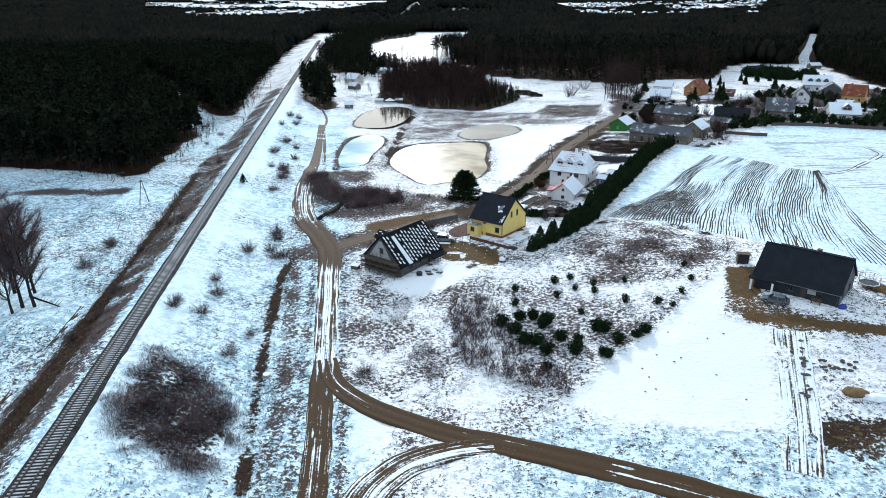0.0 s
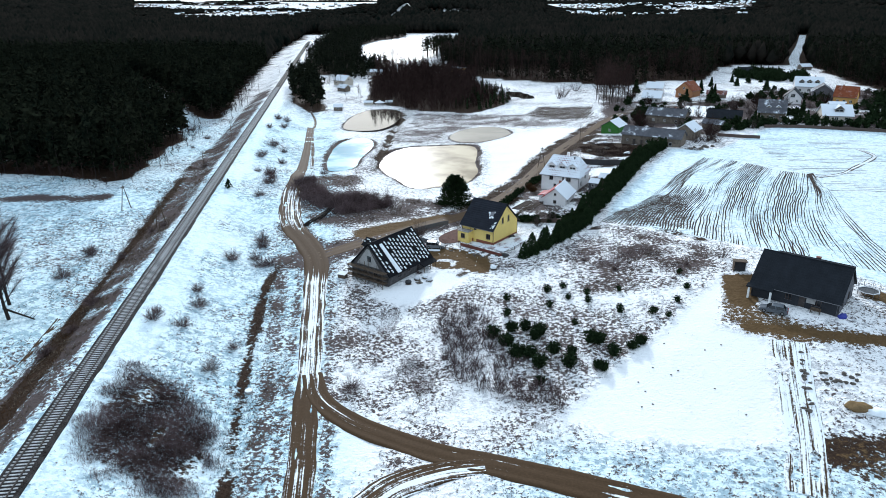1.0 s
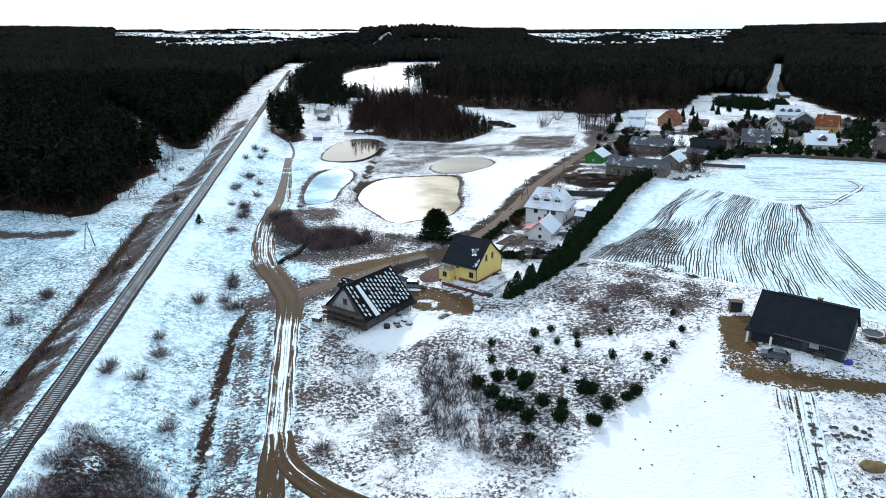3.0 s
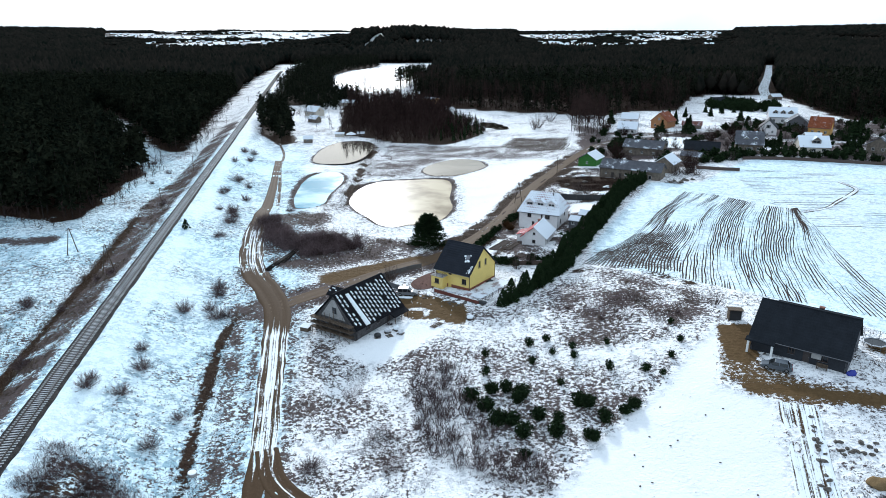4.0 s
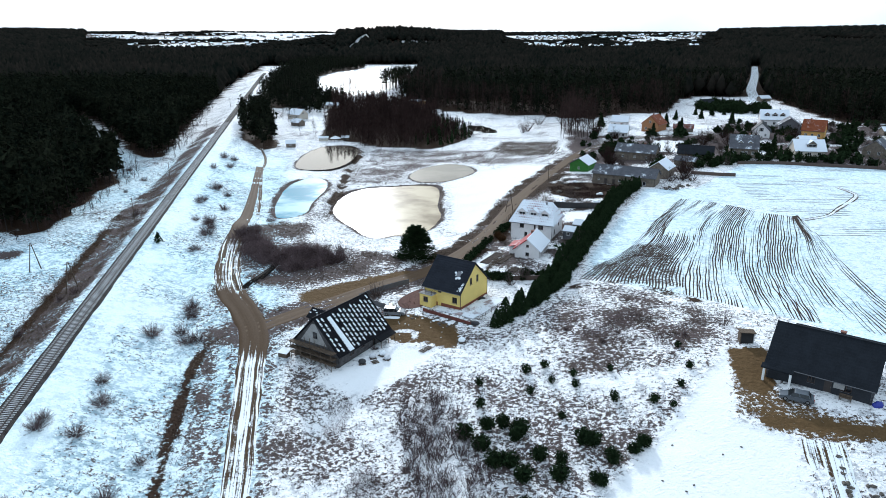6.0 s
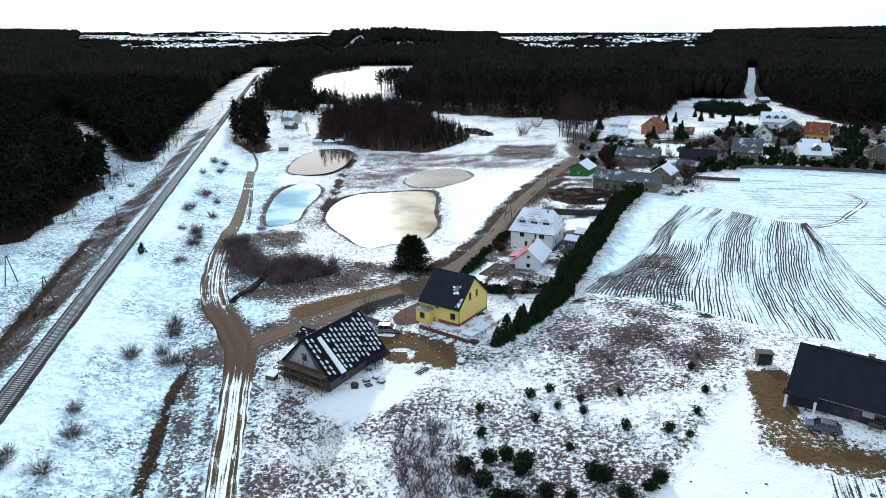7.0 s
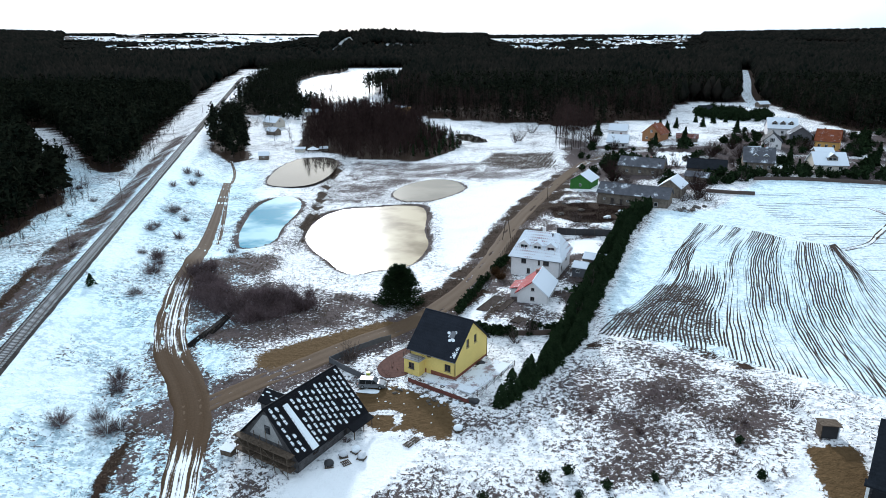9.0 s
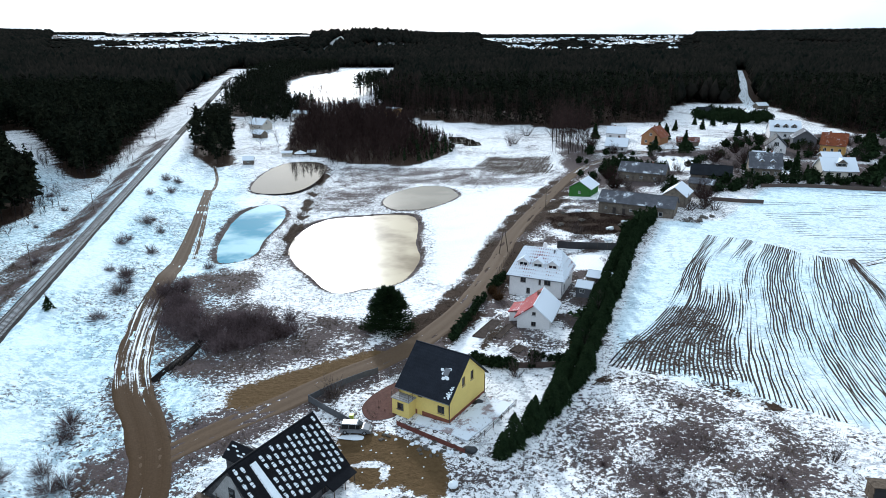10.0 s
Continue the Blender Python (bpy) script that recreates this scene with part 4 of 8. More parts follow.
# the bare thicket by the ponds, with some young conifers on its eastern side
ragged = lambda x, y: (x > -0.230 * (y - 56)) & inside(THICKET, x + 22 * (value_noise(x, y, 13, 46) - 0.5), y + 22 * (value_noise(x, y, 11, 47) - 0.5))
p = scatter(ragged, -130, 15, 365, 580, 4.3, 1.9)
hs = np.where(p[:, 0] < -22, 14, 7) * (0.35 + 0.45 * rng.random(len(p)) + 0.6 * value_noise(p[:, 0], p[:, 1], 16, 44))
hs = np.clip(hs * (0.42 + 0.6 * rng.random(len(p)) ** 2 + 0.03 * reach(THICKET, p[:, 0], p[:, 1], True)), 2.0, 15)
hs = np.where((p[:, 1] < 428) & (p[:, 0] < -46) & (rng.random(len(p)) < 0.8), 9 + 6 * rng.random(len(p)), hs)
wood("thicket", "dense bare brown thicket behind the ponds", p, hs, "bare", M_TWIG_RED, 40)
p = scatter(lambda x, y: inside([(-30, 378), (-5, 388), (4, 412), (4, 432), (-12, 470), (-30, 440)], x, y), -35, 8, 375, 475, 6.0)
wood("young_conifers", "young dark conifers along the thicket", p, 4 + 4 * rng.random(len(p)), "spruce", M_SPRUCE, 46)
p = scatter(lambda x, y: inside([(-147, 530), (-109, 404), (-97, 372), (-106, 362), (-122, 380), (-140, 440), (-160, 530)], x, y), -165, -90, 355, 540, 7.5, 1.9)
wood("mixed_wood", "tall dark conifers and bare trees beside the railway", p, 7 + 10 * rng.random(len(p)), detail=130, low=0.2, width=2.8)
p = scatter(lambda x, y: inside([(-135, 500), (-97, 400), (-85, 408), (-112, 480), (-122, 570), (-145, 560)], x, y), -150, -80, 395, 575, 11)
wood("mixed_wood", "bare trees round the cottages", p, 6 + 6 * rng.random(len(p)), "bare", M_TWIG, 14)
p = scatter(ragged, -130, 15, 365, 580, 3.4, 1.9)
wood("thicket", "low dark brown brushwood under the bare trees", p, 2.5 + 3 * rng.random(len(p)), "bare", M_TWIG_RED, 16, False)
p = scatter(lambda x, y: near_edge(RIGHT_WOOD, 12)(x, y) & (reach(ROAD_5, x, y) > 9), -80, 300, 430, 700, 3.4)
wood("thicket", "low dark brushwood along the wood's edge", p, 2.5 + 4 * rng.random(len(p)), "bare", M_TWIG_RED, 14, False)
p = scatter(lambda x, y: inside([(-146, 552), (-126, 508), (-106, 506), (-98, 570), (-112, 622), (-130, 625)], x, y) & (np.hypot(x + 104, y - 545) > 9), -150, -90, 500, 630, 6.0, 1.8)
wood("mixed_wood", "dark pines between the cottages and the lake", p, 6 + 8 * rng.random(len(p)), detail=80, low=0.12, width=2.6)
# alders standing before the lake and a clump of pines by the shore
p = scatter(lambda x, y: inside([(-128, 655), (-92, 700), (-88, 690), (-118, 640)], x, y), -135, -80, 635, 705, 5.0)
wood("alders", "row of bare alders standing before the lake", p, 17 + 4 * rng.random(len(p)), "bare", M_TWIG, 14)
p = scatter(lambda x, y: inside([(-94, 720), (-72, 690), (-62, 700), (-66, 800), (-84, 800)], x, y), -100, -55, 680, 805, 5.5)
wood("pine_wood", "pine clump on the lake shore", p, 19 + 3 * rng.random(len(p)), detail=40)
# tall reddish trees at the western end of the village
p = scatter(lambda x, y: inside([(50, 392), (62, 384), (70, 400), (74, 440), (66, 470), (54, 440)], x, y), 48, 78, 380, 475, 4.4)
wood("birches", "tall bare reddish trees at the end of the village", p, 17 + 6 * rng.random(len(p)), "bare", M_TWIG_RED, 20)


def far_wood(y0, y1, step, label):
    """Distant tree tops: one ragged cone for each."""
    p = scatter(lambda x, y: in_view(x, y) & (np.hypot(x, y) < 4780) & far_mask(x, y), -0.95 * y1, 0.78 * y1, y0, y1, step, 1.1)
    n = len(p)
    h = (12 + 9 * rng.random(n)) * (1 + 0.012 * step)
    k = p[:, 0] / p[:, 1]
    h = np.where((p[:, 1] > 1700) & (((k > -0.56) & (k < -0.19)) | ((k > 0.04) & (k < 0.34))), h * 0.38, h)   # low hedgerows in the farmland
    a = np.arange(5) * 1.2566 + rng.random((n, 1)) * 6.28
    rad = step * (0.55 + 0.35 * rng.random((n, 5)))
    ring = np.stack([p[:, :1] + np.cos(a) * rad, p[:, 1:2] + np.sin(a) * rad, (p[:, 2] + h * 0.45)[:, None] * np.ones((1, 5)) + (rng.random((n, 5)) - 0.5) * 4], -1)
    v = np.concatenate([ring, (p + np.stack([0 * h, 0 * h, h], -1))[:, None], (p + np.stack([0 * h, 0 * h, 0 * h], -1))[:, None]], 1).reshape(-1, 3)
    f = np.array([(i, (i + 1) % 5, 5) for i in range(5)] + [((i + 1) % 5, i, 6) for i in range(5)])
    ob = np_mesh("far_wood", v, (f[None] + 7 * np.arange(n)[:, None, None]).reshape(-1, 3), M_FARWOOD)
    return tagged(ob, label, "forest", kind="stuff")


far_wood(635, 1250, 7.5, "wide dark forest stretching away over the plain")
far_wood(1250, 2300, 13, "distant dark woods between snowy fields")
far_wood(2300, 4780, 24, "far wooded hills on the horizon")


# ---- single trees and shrubs ----
def tree_mesh(name, arrays, mat):
    v, f = mesh_arrays(arrays) if isinstance(arrays, list) else arrays
    ob = np_mesh(name, v, f, mat)
    return ob


def conifer(name, label, group, h, spread, detail, start=0.03, mat=M_SPRUCE, size=None, category="tree", bushy=False, top=0.8):
    """One conifer standing at the origin: stem and crown of many sprays."""
    t = thing(name, pose(0, 0, -50), label, category, group)
    o = np.zeros((1, 3))
    hh = np.array([h])
    ob = tree_mesh("trunk", trunks(o, hh * 0.95, np.array([0.022 * h + 0.02])), M_BARK)
    ob.parent = t
    inner = needles(o, hh, np.array([spread * 0.7]), start, detail // 2, np.array([size or 0.2 * h]), 0.25, 0.8, 0.9)
    outer = needles(o, hh, np.array([spread]), start, detail, np.array([size or 0.2 * h]), 0.25, top, 0.35)
    if bushy:
        outer = puffs(o, hh, np.array([spread]), start, detail, np.array([size or 0.2 * h]))
    ob = tree_mesh("crown", [inner, outer], mat)
    ob.parent = t
    return t


def plant(pattern, places, low=0.8, high=1.25, sink=0.05):
    """Stands copies of the patterns at the places, each turned and sized a little differently; then clears the patterns away."""
    for i, (x, y) in enumerate(places):
        k = low + (high - low) * random.random()
        m = pose(x, y, at_ground(x, y) - sink, 0, 0, random.random() * 360) @ Matrix.Diagonal((k * random.uniform(0.85, 1.15), k * random.uniform(0.85, 1.15), k, 1))
        c = copy_thing(pattern[i % len(pattern)], m)
        c.matrix_basis = m
    for t in pattern:
        for o in (*t.children_recursive, t):
            bpy.data.objects.remove(o)


plant([conifer("young_pine", "small bushy green pine growing in the meadow", "pines in the meadow", 1.4, 0.75, 220, 0.0, M_SPRUCE, 0.2, bushy=True) for _ in range(3)],
      [(3.7, 126.0), (11.7, 122.6), (14.7, 130.2), (15.4, 125.7), (11.5, 129.0), (19.0, 126.9), (18.9, 123.6), (24.1, 119.2), (25.1, 127.7), (29.6, 117.7), (32.0, 116.2), (34.5, 121.0), (37.3, 126.2), (37.5, 133.6), (15.9, 115.6), (3.7, 119.6)])
plant([conifer("pine_bush", "wide bushy dark green pine in the meadow", "pines in the meadow", 2.0, 1.3, 520, 0.0, M_SPRUCE, 0.26, bushy=True) for _ in range(3)],
      [(4.7, 113.9), (7.1, 114.3), (8.8, 111.1), (9.5, 112.7), (1.5, 112.1), (3.8, 109.3), (5.6, 105.8), (7.7, 105.7), (9.3, 102.7), (11.7, 106.6), (14.6, 105.8), (13.9, 102.5), (9.1, 97.7), (18.1, 109.9), (19.3, 109.3), (24.5, 106.9), (26.0, 108.2), (18.4, 101.8), (19.1, 101.2), (21.3, 105.5)], 0.75, 1.2)
def bough_spruce(name, label, h, spread, boughs, sprays):
    """A spruce with single boughs of uneven length, each hung with small sprays of needles."""
    t = thing(name, pose(0, 0, -50), label, "tree")
    tree_mesh("trunk", trunks(np.zeros((1, 3)), np.array([h * 0.97]), np.array([0.2])), M_BARK).parent = t
    k = rng.random(boughs) ** 1.1
    a = rng.random(boughs) * 6.2832
    ln = spread * (1 - k) ** 0.62 * (0.72 + 0.42 * rng.random(boughs)) + 0.25
    out = np.stack([np.cos(a), np.sin(a), 0.10 + 0.55 * k], -1)
    root = np.stack([0 * k, 0 * k, h * (0.02 + 0.96 * k)], -1)
    q = rng.random((boughs, sprays)) ** 0.7
    side = np.stack([-np.sin(a), np.cos(a), 0 * a], -1)[:, None] * (rng.normal(size=(boughs, sprays)) * 0.16 * ln[:, None])[..., None]
    c = root[:, None] + out[:, None] * (ln[:, None] * q)[..., None] + side
    c[..., 2] += 0.10 * rng.normal(size=q.shape) - 0.10 * q * ln[:, None]
    d = out[:, None] + side * 1.2 + rng.normal(size=c.shape) * 0.35
    tree_mesh("crown", spikes(c.reshape(-1, 3), d.reshape(-1, 3), (0.28 + 0.4 * rng.random(q.shape)).ravel(), np.full(q.size, 0.2)), M_SPRUCE).parent = t
    return t


plant([bough_spruce("spruce", "tall dense dark green spruce beside the lane", 8.7, 4.5, 190, 90)], [(-11.8, 189.5)], 0.99, 1.01)
plant([conifer("small_spruce", "small dark conifer on the railway bank", "", 2.2, 1.2, 90)], [(-78.9, 191.0)])

# the conifer hedge behind the gardens
hedge_line = open_curve([(7.4, 147.0), (11.3, 152), (16, 158.3), (20.9, 165.5), (23.5, 172), (27.7, 184), (34.2, 200.5), (42.2, 222), (50, 243), (61.8, 266.6)], 0.4)
run = np.r_[0, np.cumsum(np.linalg.norm(np.diff(hedge_line, axis=0), axis=1))]
spots = np.arange(0, run[-1], 1.35)
hx, hy = np.interp(spots, run, hedge_line[:, 0]), np.interp(spots, run, hedge_line[:, 1])
plant([conifer("hedge_conifer", "dark green conifer in a dense tall hedge", "hedge along the field", 4.1, 1.55, 1000, 0.0, M_SPRUCE, 0.28, top=0.62) for _ in range(5)],
      [(a + random.uniform(-0.3, 0.3), b + random.uniform(-0.3, 0.3)) for a, b in zip(hx, hy)] + [(a - 2.2 + random.uniform(-0.5, 0.5), b + 0.9 + random.uniform(-0.5, 0.5)) for a, b, s_ in zip(hx, hy, spots) if 18 < s_ < 112], 0.62, 1.3)

# conifers in the village gardens
plant([conifer("garden_conifer", "dark garden conifer between the village houses", "conifers in the village", 6.5, 2.2, 150) for _ in range(3)],
      [(112.6, 419.8), (112.2, 433.7), (97.7, 389.9), (113.7, 395.2), (151.6, 426.6), (130.6, 345.5), (128, 318.4), (135.5, 331), (186, 364.5), (192, 375), (220, 426), (188, 358), (160, 380), (145, 460), (158, 479), (169, 488), (181, 502), (150, 487), (62.4, 332), (65.7, 338.5), (106.7, 376), (110.5, 313), (131.6, 315), (157, 314), (162, 320), (78, 433), (90.4, 372.5), (170, 330), (200, 395), (210, 405), (118, 440), (128, 455)], 0.7, 1.25)


VILLAGE = [(64, 290), (84, 288), (104, 306), (128, 305), (175, 300), (260, 330), (255, 440), (232, 448), (180, 440), (150, 430), (130, 395), (100, 382), (70, 400), (60, 380), (50, 330)]
garden = rng.random((900, 2)) * (200, 150) + (50, 290)
garden = garden[inside(VILLAGE, garden[:, 0], garden[:, 1])]
for hx_, hy_ in ((80, 394), (89, 431), (103, 409), (118, 321), (147, 375), (173, 421), (170, 396), (174, 377), (146, 322), (178, 327), (74, 324), (116, 399), (100, 318), (89, 303), (131, 352), (158, 350), (226, 395), (98, 296)):
    garden = garden[np.hypot(garden[:, 0] - hx_, garden[:, 1] - hy_) > 9.5]
plant([conifer("garden_bush", "dark evergreen bush in a village garden", "bushes in the village", 2.8, 1.6, 110, 0.0, M_SPRUCE, 0.7, "shrub", True) for _ in range(3)], garden[:150].tolist() + [(89 + 1.1 * k + random.uniform(-1, 1), 301 + random.uniform(-3, 12)) for k in range(16)], 0.6, 1.5)


def shrub(name, label, group, h, stems, detail, mat=M_TWIG, spread=0.75, width=0.05, category="shrub"):
    """A bare shrub of many thin stems that fan out from its foot."""
    t = thing(name, pose(0, 0, -50), label, category, group)
    a, k = rng.random(stems) * 6.2832, rng.random(stems) ** 0.6
    tilt = k * min(1.35, 0.55 + 0.45 * spread)   # the stems end on a rounded crown
    d = np.stack([np.cos(a) * np.sin(tilt), np.sin(a) * np.sin(tilt), np.cos(tilt)], -1)
    wide = max(0.45, 0.42 * spread)
    o = np.stack([np.cos(a) * k * 0.12 * h, np.sin(a) * k * 0.12 * h, -0.1 + 0 * a], -1)
    ln = h / np.sqrt(np.cos(tilt) ** 2 + (np.sin(tilt) / wide) ** 2) * (0.55 + 0.5 * rng.random(stems))
    ob = tree_mesh("stem_fan", spikes(o, d, ln, np.full(stems, width * 1.6)), mat)
    ob.parent = t
    tagged(ob, kind="stuff")
    fine = []
    dn = d / np.linalg.norm(d, axis=-1, keepdims=True)
    for _ in range(detail):
        q = o + dn * (ln * (0.2 + 0.75 * rng.random(stems)))[:, None]
        fine.append(spikes(q, dn + rng.normal(size=d.shape) * 0.7 + (0, 0, 0.25), ln * (0.10 + 0.22 * rng.random(stems)), np.full(stems, width)))
    ob = tree_mesh("crown", fine, mat)
    ob.parent = t
    tagged(ob, kind="stuff")
    return t


plant([shrub("shrub", "bare brown shrub poking out of the snow", "shrubs on the railway bank", 2.0, 90, 22, mat=M_THICKET, spread=1.9, width=0.022) for _ in range(3)],
      [(-54.9, 152.6), (-51.1, 141.2), (-49.5, 142.3), (-56.7, 121.6), (-57.4, 105.9), (-52.8, 107.1), (-43.0, 104.8), (-43.3, 96.2), (-20.1, 95.0), (-89.9, 265.1), (-87.0, 242.5), (-72.8, 210.8), (-75.7, 216.5), (-93.1, 143.6), (-61, 230), (-84, 256), (-78, 236), (-70, 192), (-54, 144.7), (-102.4, 292.4), (-80.2, 218.2), (-122.5, 259.4), (-126.9, 283), (-143.9, 304.6), (-53.8, 115.7), (-57.9, 108.4), (-94.6, 145.6), (-74.5, 115.2), (-81.6, 157.1), (-72.1, 97.2), (-84.3, 141.6), (-85.0, 156.8), (-71.6, 104.0), (-100.2, 222.1)], 0.9, 1.5)
plant([shrub("large_shrub", "large bare grey-brown shrub on the snowy slope", "shrubs on the railway bank", 3.0, 110, 26, M_THICKET, 1.8, 0.024) for _ in range(2)],
      [(-58.0, 141.5), (-92.1, 131.5), (-107.0, 317.8), (-103.1, 318.7), (-99.3, 302.8), (-86.8, 238), (-74.5, 214.5), (-89.8, 260.5), (-71.5, 205), (-56.3, 156)], 1.0, 1.45)
plant([shrub("heath_shrub", "low dense brown shrub in the meadow", "shrubs in the meadow", 1.1, 60, 7, M_THICKET, 1.4) for _ in range(2)],
      [(25.8, 137.8), (32.4, 135.6), (-17.7, 122.5), (-21.3, 123.6), (36, 131), (29, 141), (20, 144), (35, 143), (40, 138), (-15.4, 139.1)], 0.7, 1.1)
plant([shrub("birch_sapling", "thin bare birch sapling at the field's edge", "", 4.5, 30, 6, M_TWIG, 0.35)], [(47.9, 141.5)], 0.95, 1.05)
plant([shrub("willow_bush", "dense dark bare willow bush by the brook", "willows by the brook", 4.0, 110, 10, M_THICKET, 0.9) for _ in range(2)],
      [(-57.5, 201.5), (-61.1, 205.6), (-52.1, 195.8), (-45.1, 189.5), (-40.9, 186.1), (-37.0, 186.4), (-34.1, 188.4), (-31.9, 193.4), (-48.4, 187.7), (-55, 199), (-43, 192), (-59, 209), (-49, 192)], 0.75, 1.1)
plant([shrub("orchard_tree", "small bare fruit tree in a garden", "garden trees", 4.0, 40, 9, M_TWIG, 0.6, category="tree") for _ in range(2)],
      [(74.8, 274.1), (78.1, 278.5), (79.2, 275.6), (99.9, 321), (103.2, 320.4), (104.8, 302), (81.5, 318), (49.2, 314), (66, 275), (82.6, 273.6), (24, 178), (27, 186), (11, 168), (14, 172), (29, 192), (38, 246), (36, 252), (-18.5, 163.5)] + garden[150:270].tolist(), 0.8, 1.6)
plant([shrub("clearing_tree", "bare tree standing in the snowy clearing", "", 11, 40, 10, M_TWIG, 0.4, 0.08, "tree")], [(31.5, 425), (34, 429), (44, 456)], 0.8, 1.1)

# young birches in the meadow
SAPLINGS = [(-9.7, 122.5), (-0.8, 122.6), (1.9, 112), (3.0, 107.5), (8, 102), (13.2, 93.8), (11.2, 89.5), (4, 92.5), (-2.4, 97.5), (-9.2, 109)]
p = scatter(lambda x, y: inside(SAPLINGS, x + 4 * value_noise(x, y, 3, 43) - 2, y + 4 * value_noise(x, y, 3, 45) - 2) & (value_noise(x, y, 5, 41) + 0.25 * (value_noise(x, y, 2.2, 42) - 0.5) > 0.33), -15, 18, 84, 126, 1.15, 1.8)
plant([shrub("birch_sapling", "thin purplish young birch in the snowy meadow", "young birches", 2.8, 10, 20, M_BIRCH, 0.45, 0.045) for _ in range(4)], p[:, :2].tolist(), 0.45, 1.2)


def big_bare_tree(name, label, h, boughs):
    """A tall leafless tree: stem, limbs and fine twigs."""
    t = thing(name, pose(0, 0, -50), label, "tree", "bare trees by the ditch")
    bm, tips = bmesh.new(), []
    lean = Vector((random.uniform(-0.08, 0.08), random.uniform(-0.08, 0.08), 1))
    at = Vector((0, 0, -0.3))
    r = 0.02 * h
    for i in range(6):
        nxt = at + Vector((lean.x + random.uniform(-0.07, 0.07), lean.y + random.uniform(-0.07, 0.07), 1)) * h / 6
        add_rod(bm, at, nxt, r, r * 0.78, 7)
        if i > 0:
            for _ in range(boughs):
                a = random.random() * 6.283
                d = Vector((math.cos(a), math.sin(a), random.uniform(0.7, 1.8))).normalized()
                tips.append((at.lerp(nxt, random.random()), d, h * (0.17 + 0.24 * math.sin(math.pi * (i + 0.5) / 6.5)) * random.uniform(0.6, 1.1), r * 0.4))
        at, r = nxt, r * 0.78
    part("trunk", bm, M_BARK, t)
    bm, o, d, ln = bmesh.new(), [], [], []
    for q, dd, l, rr in tips:
        add_rod(bm, q, q + dd * l, rr, rr * 0.25, 4)
        for _ in range(120):
            o.append(q + dd * l * random.uniform(0.2, 1))
            d.append(dd + Vector((random.gauss(0, 0.5), random.gauss(0, 0.5), random.gauss(0.1, 0.4))))
            ln.append(l * random.uniform(0.2, 0.75))
    part("bough_frame", bm, M_BARK, t)
    ob = tree_mesh("crown", spikes(np.array(o), np.array(d), np.array(ln), np.full(len(o), 0.04)), M_BIRCH)
    ob.parent = t
    return t


plant([big_bare_tree("bare_tree", "tall leafless alder by the snowy ditch", 17, 7) for _ in range(3)], [(-92.1, 108.6), (-92.0, 111.3), (-89.9, 111.9), (-94.0, 117.6), (-96.5, 110), (-98, 117)], 0.85, 1.15)
log = thing("fallen_tree", pose(-88, 112, at_ground(-88, 112)), "fallen bare tree trunk leaning to the snow", "tree")
bm = rod((-3.5, 1.0, 1.7), (3.2, 0.2, 0.1), 0.22, 0.12, 8)
part("trunk", bm, M_BARK, log)
bm = bmesh.new()
for i in range(7):
    add_rod(bm, (-1 + 0.6 * i, 0.6, 1.2 - 0.16 * i), (-0.6 + 0.7 * i, 0.6 + random.uniform(-1, 1), 1.9 - 0.1 * i), 0.05, 0.015, 4)
part("broken_crown", bm, M_BARK, log)

# the brown bramble patch by the railway, reeds in the ditches and dry grass
def twig_patch(name, label, poly, n, h, mat, width, category, patchy=0.0):
    lo, hi = np.min(poly, 0), np.max(poly, 0)
    lo, hi = lo - 2, hi + 2
    q = lo + rng.random((n * 3, 2)) * (hi - lo)
    wob = 5.0 * (value_noise(q[:, 0], q[:, 1], 2.6, 53) - 0.5)
    q = q[inside(poly, q[:, 0] + wob + 3.0 * (rng.random(len(q)) - 0.5), q[:, 1] - wob + 3.0 * (rng.random(len(q)) - 0.5)) & (value_noise(q[:, 0], q[:, 1], 3.0, 51) > patchy)][:n]
    o = np.column_stack([q, height(q[:, 0], q[:, 1]) - 0.05])
    k = (0.35 + 0.9 * value_noise(q[:, 0], q[:, 1], 4.5, 52)) * h * (0.6 + 0.6 * rng.random(len(q)))
    d = np.column_stack([rng.normal(size=(len(q), 2)) * 0.42, np.ones(len(q))])
    first = spikes(o, d, k, np.full(len(q), width))
    dn = d / np.linalg.norm(d, axis=1)[:, None]
    second = spikes(o + dn * (k * 0.45)[:, None], dn + rng.normal(size=d.shape) * 0.6, k * 0.55, np.full(len(q), width * 0.8))
    v, f = mesh_arrays([first, second])
    return tagged(np_mesh(name, v, f, mat), label, category, kind="stuff")


